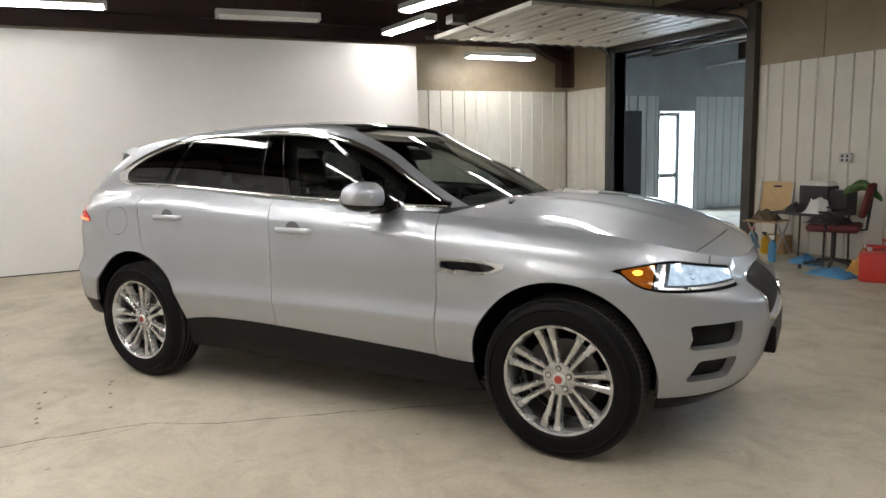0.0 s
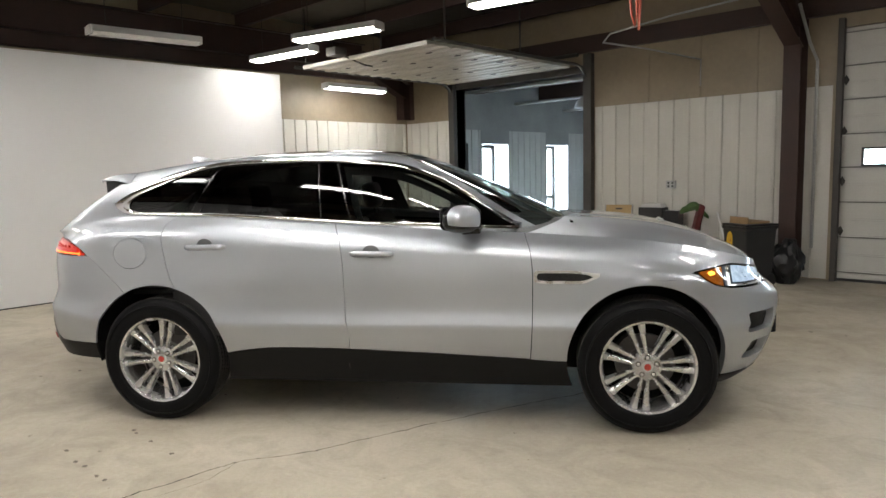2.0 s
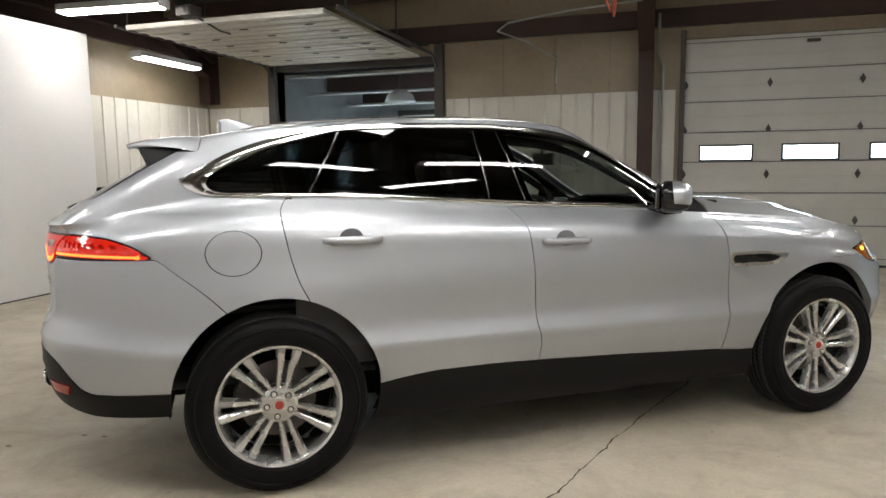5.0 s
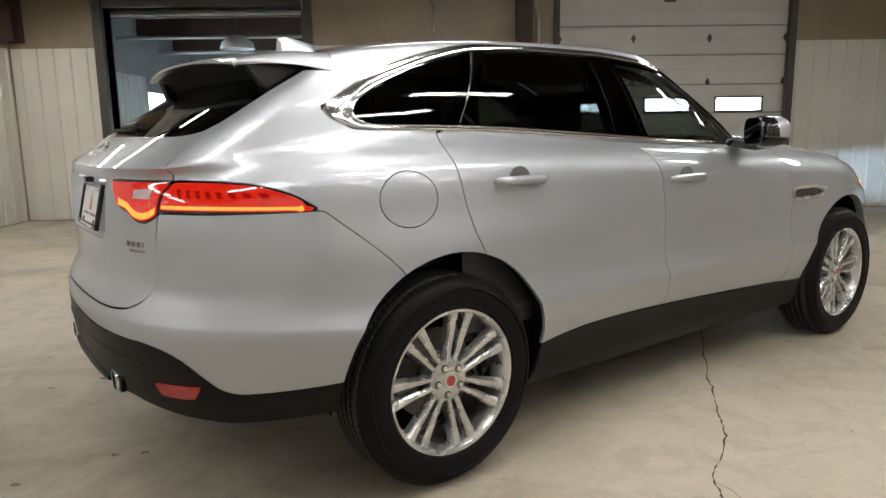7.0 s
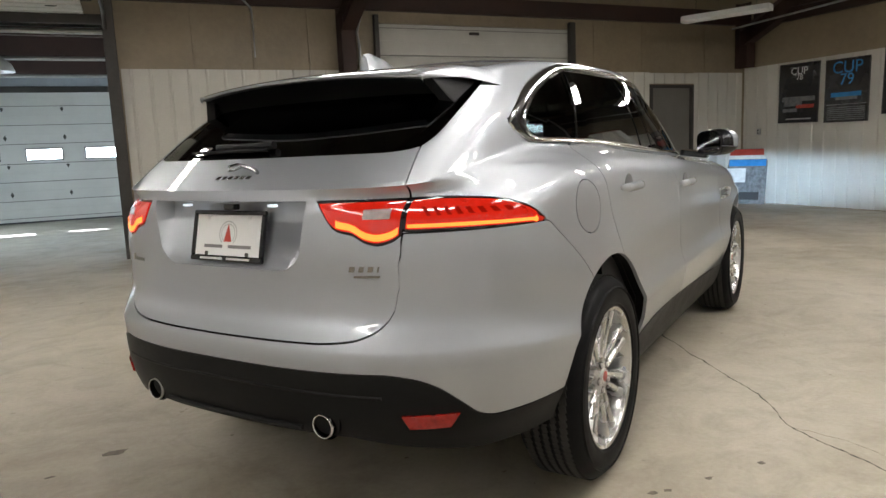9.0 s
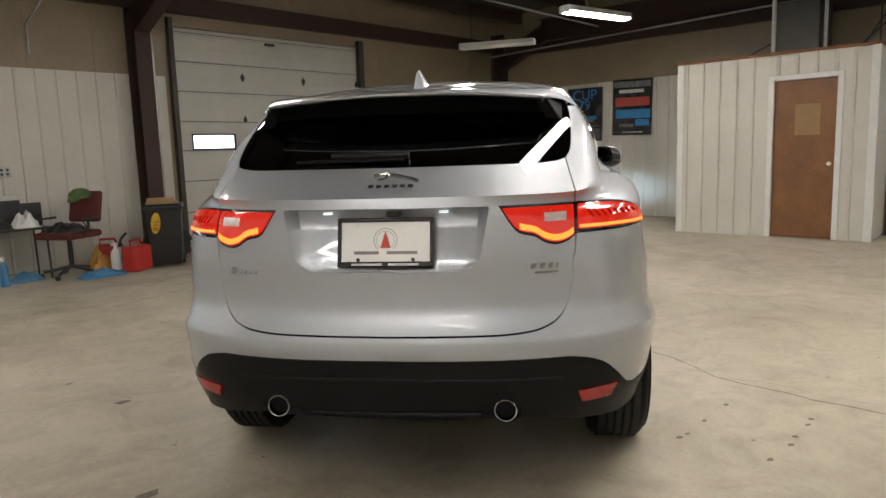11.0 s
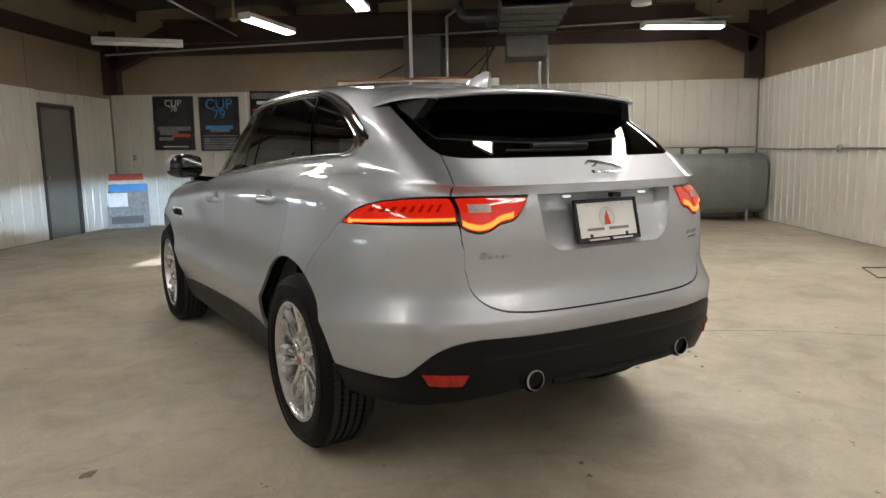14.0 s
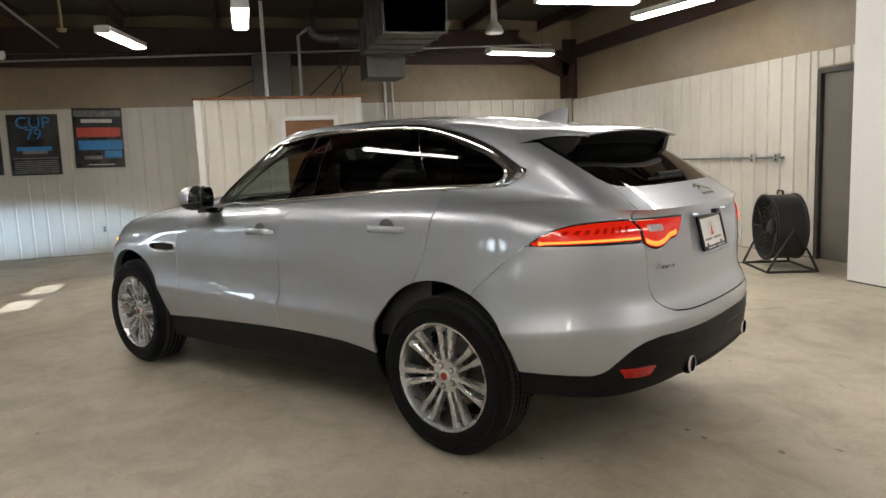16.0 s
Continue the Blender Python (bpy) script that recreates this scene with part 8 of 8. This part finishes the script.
def work_table():
    ob = thing("work_table", pose(-1.12, 5.72, 0), "small dark cluttered folding table by the wall", "table")
    part("tabletop", boxes((-0.36, 0.36, -0.26, 0.26, 0.56, 0.585), bevel=0.005), TRIMD, ob)
    for x in (-0.32, 0.32):
        for y in (-0.22, 0.22):
            bm = B()
            tube(bm, [(x, y, 0.0), (x * 0.96, y * 0.96, 0.56)], 0.012, 8)
            part("leg", bm, DARK, ob)
    return ob


work_table()


def carton(m, w, dd, h, mt, label, name="box"):
    ob = thing(name, m, label, "box", "boxes by the wall")
    part("carton", boxes((-w / 2, w / 2, -dd / 2, dd / 2, 0, h), bevel=0.004), mt, ob)
    part("flap", boxes((-w / 2 + 0.01, w / 2 - 0.01, -0.006, 0.006, h, h + 0.004)), PAPER, ob, "taped seam")
    return ob


carton(pose(-1.15, 5.86, 0.585), 0.36, 0.20, 0.30, BPLAST, "black case standing on the work table", "case")
carton(pose(-0.86, 5.88, 0.585), 0.22, 0.18, 0.26, BPLAST, "black case standing on the work table", "case")
pp = thing("paper_stack", pose(-1.15, 5.86, 0.889, 0, 0, 8), "stack of loose grey papers on the black case", "papers")
for k in range(4):
    part("paper_sheet", boxes((-0.16 + 0.01 * k, 0.16 - 0.008 * k, -0.10, 0.10, 0.012 * k, 0.010 + 0.012 * k)), PAPER, pp)
draped("plastic_bag", pose(-0.98, 5.62, 0.586), 0.13, 0.11, 3.3, WHITEPL, "crumpled white plastic bag on the work table", "bag", 0.17)
draped("tool_heap", pose(-1.24, 5.62, 0.586), 0.12, 0.13, 7.1, BPLAST, "heap of dark tools on the work table", "tools", 0.09)
draped("rag_heap", pose(-1.62, 5.56, 0.463), 0.15, 0.13, 9.4, mat("brown_rag", (0.10, 0.07, 0.045), 0.9), "brown rags lying on the folding chair", "rags", 0.10)
draped("dark_cloth", pose(-0.66, 5.38, 0.521), 0.20, 0.18, 1.7, BPLAST, "dark cloth lying on the office chair seat", "cloth", 0.08)
draped("blue_cloth", pose(-0.42, 5.10, 0.0), 0.24, 0.12, 4.2, BLUEP, "crumpled blue plastic sheet on the floor", "sheet", 0.06)
draped("yellow_bag", pose(-0.30, 5.45, 0.0), 0.15, 0.10, 6.6, mat("orange_bag", (0.42, 0.20, 0.03), 0.6), "orange bag slumped on the floor", "bag", 0.22)
draped("blue_cloth", pose(-1.05, 5.55, 0.0), 0.16, 0.12, 2.2, BLUEP, "crumpled blue plastic sheet on the floor", "sheet", 0.07)


def bottle(m, body, cap, label, h=0.26, r=0.045):
    ob = thing("spray_bottle", m, label, "bottle", "bottles on the floor")
    bm = B()
    lathe(bm, [(0.0, 0.0), (r, 0.004), (r, h * 0.62), (r * 0.85, h * 0.74), (r * 0.35, h * 0.86), (r * 0.33, h * 0.92), (0.0, h * 0.92)], Matrix.Identity(4), 20)
    part("bottle_body", bm, body, ob)
    bm = B()
    cyl(bm, r * 0.42, h * 0.10, pose(0, 0, h * 0.90), 14)
    box(bm, -r * 0.9, r * 0.5, -0.012, 0.012, h * 0.96, h * 1.06, 0.004)
    part("cap", bm, cap, ob)


bottle(pose(-1.32, 5.32, 0), BLUEP, WHITEPL, "blue spray bottle standing on the floor", 0.30)
bottle(pose(-2.02, 5.82, 0), BLUEP, RED, "dark blue bottle with a red cap on the floor", 0.30, 0.07)
bottle(pose(-0.16, 5.30, 0), WHITEPL, WHITEPL, "white jug standing on the floor", 0.32, 0.06)
bottle(pose(-0.06, 5.42, 0), WHITEPL, BPLAST, "white jug standing on the floor", 0.30, 0.055)
bottle(pose(-1.80, 5.78, 0), YELLOW, BPLAST, "yellow and black bottle on the floor", 0.26, 0.045)
carton(pose(-1.72, 5.95, 0), 0.26, 0.16, 0.24, CARD, "small brown cardboard box on the floor")


def fuel_can(m):
    ob = thing("fuel_can", m, "red plastic fuel can on the floor", "fuel can", "fuel cans")
    bm = B()
    box(bm, -0.15, 0.15, -0.10, 0.10, 0.0, 0.30, 0.03, seg=3)
    part("can_body", bm, RED, ob)
    bm = B()
    tube(bm, [(-0.10, 0, 0.29), (-0.10, 0, 0.36), (0.06, 0, 0.36), (0.09, 0, 0.29)], 0.016, 8)
    part("can_handle", bm, RED, ob)
    bm = B()
    tube(bm, [(0.11, 0, 0.29), (0.14, 0, 0.36), (0.20, 0, 0.42)], 0.014, 8)
    part("spout", bm, BPLAST, ob, "black spout")


fuel_can(pose(0.02, 5.15, 0, 0, 0, 25))
fuel_can(pose(-0.12, 5.58, 0, 0, 0, -20))
br = thing("broom", pose(-0.12, 5.85, 0), "broom with a pale handle leaning on the wall", "broom")
bm = B()
tube(bm, [(0.15, -0.15, 0.10), (-0.20, 0.22, 0.82)], 0.012, 8)
part("broom_handle", bm, WHITEPL, br)
bm = B()
box(bm, -0.14, 0.14, -0.03, 0.03, 0.0, 0.12, 0.01, m=pose(0.16, -0.16, 0.005, 0, 0, 40))
part("broom_head", bm, YELLOW, br)

# hose and flexible conduit under the roof
hs = thing("air_hose", pose(0.30, 2.35, 0), "orange air hose looped from the roof beam", "hose")
bm = B()
tube(bm, [(0.0, 0.0, 3.985), (0.03, 0, 3.2), (0.06, 0.02, 2.80), (0.10, 0.0, 2.70), (0.13, -0.02, 2.78), (0.10, 0.0, 3.3), (0.08, 0, 3.985)], 0.010, 8)
tube(bm, [(0.05, 0.03, 3.76), (0.11, 0.03, 3.1), (0.13, 0.02, 2.66), (0.16, 0.0, 2.95), (0.12, 0.0, 3.76)], 0.010, 8)
part("hose_loop", bm, mat("orange_hose", (0.55, 0.10, 0.05), 0.5), hs)
conduit("conduit", [(0.60, 4.7, 3.30), (-0.2, 4.4, 3.18), (-0.9, 4.2, 3.05), (-1.05, 4.3, 2.98), (-0.8, 4.9, 2.94), (-0.6, Y1 - 0.04, 2.90), (-0.6, Y1 - 0.04, 2.55)], 0.011, "pale flexible conduit drooping from the beam")
conduit("conduit", [(0.62, 3.0, 3.32), (3.0, 3.2, 3.34), (7.6, 3.4, 3.36)], 0.016, "thin pale conduit crossing under the roof")
for y in (5.0, -0.6):
    conduit("roof_brace", [(0.7, y, 3.45), (3.4, y - 1.2, 3.74)], 0.02, "dark roof brace rod", STEEL)
for x in (-1.38, -0.62, 0.14, 4.9, 5.9, 7.3):
    tagged(part("insulation_seam", boxes((x - 0.010, x + 0.010, Y1 - 0.014, Y1 - 0.001, 2.40, 3.21), bevel=0.004), VINYL, None), "taped seam of the tan wall insulation", "seam", "insulation seams", "structure")

# ---- floor: cracks and drill marks ----
CRACK = mat("crack_dirt", (0.045, 0.037, 0.028), 0.9, 0.0, 0.3, 20)
crack_way = curve([(-3.6, 0.05), (-2.9, 0.19), (-2.4, 0.22), (-1.85, 0.24), (-1.62, 0.26), (-1.36, 0.42), (-0.96, 0.545), (-0.64, 0.65), (-0.33, 0.745), (0.5, 1.05), (1.6, 1.35)])


def crack(name, ys, way, width, seed):
    random.seed(seed)
    verts, faces = [], []
    for k, y in enumerate(ys):
        x = float(way(y)) + 0.028 * noise.noise((y * 4.0, seed, 0)) + 0.012 * noise.noise((y * 17.0, seed, 3)) + 0.005 * noise.noise((y * 60.0, seed, 3))
        w = width * (0.35 + random.random())
        verts += [(x - w, y, 0.0012), (x + w, y + 0.003, 0.0012)]
        if k:
            a = 2 * k
            faces.append((a - 2, a - 1, a + 1, a))
    ob = solid(name, verts, faces, CRACK, None, smooth=False)
    return tagged(ob, "thin wandering crack in the concrete floor", "crack", "floor cracks", "structure")


crack("floor_crack", np.arange(-3.6, 1.6, 0.018), crack_way, 0.0046, 2)
branch = curve([(-3.3, 0.30), (-2.45, 0.31), (-2.14, 0.325), (-1.83, 0.335), (-1.6, 0.27)])
crack("floor_crack", np.arange(-3.3, -1.6, 0.018), branch, 0.0010, 5)
MARK = mat("dark_drill_mark", (0.15, 0.125, 0.10), 0.8, 0.0, 0.4, 30)
marks = [(-0.11, -1.785), (-0.37, -1.78), (-0.62, -1.77), (-0.56, -1.78), (-0.05, -2.15), (-0.30, -2.155), (-0.60, -2.145), (-0.40, -2.165), (-0.13, -2.16), (-2.01, 0.71), (-2.38, -0.43), (-2.62, -0.55), (-1.87, -1.28), (-1.98, -1.295), (-2.24, -1.51)]
random.seed(9)
verts, faces = [], []
for k, (x, y) in enumerate(marks + [(random.uniform(-4.5, 3.5), random.uniform(-4.4, 4.5)) for _ in range(60)]):
    big = 0.017 if k < len(marks) else 0.004 + 0.010 * random.random() ** 2
    if (x, y) in ((-2.01, 0.71), (-2.38, -0.43)):
        big = 0.042
    n0 = len(verts)
    for q in range(9):
        a = 2 * math.pi * q / 9
        r = big * (0.55 + 0.6 * random.random())
        verts.append((x + r * math.cos(a) * 1.3, y + r * math.sin(a) * 0.8, 0.0010))
    faces.append(tuple(range(n0, n0 + 9)))
tagged(solid("floor_marks", verts, faces, MARK, None, smooth=False), "dark drill holes and oil specks on the concrete floor", "stains", kind="stuff")


# ---- the car's lamps throw light ahead ----
for sy in (-1, 1):
    lamp = new("headlamp_beam", bpy.data.lights.new("headlamp_beam", "SPOT"))
    lamp.data.energy, lamp.data.color, lamp.data.spot_size, lamp.data.spot_blend, lamp.data.shadow_soft_size = 620.0, (0.48, 0.72, 1.0), radians(9.5), 0.8, 0.03
    lamp.matrix_world = CAR @ look((2.36, sy * 0.62, 0.84), (8.36, sy * 0.62 + 0.2 * sy, 0.50)) @ Matrix.Diagonal((5.0, 1, 1, 1))
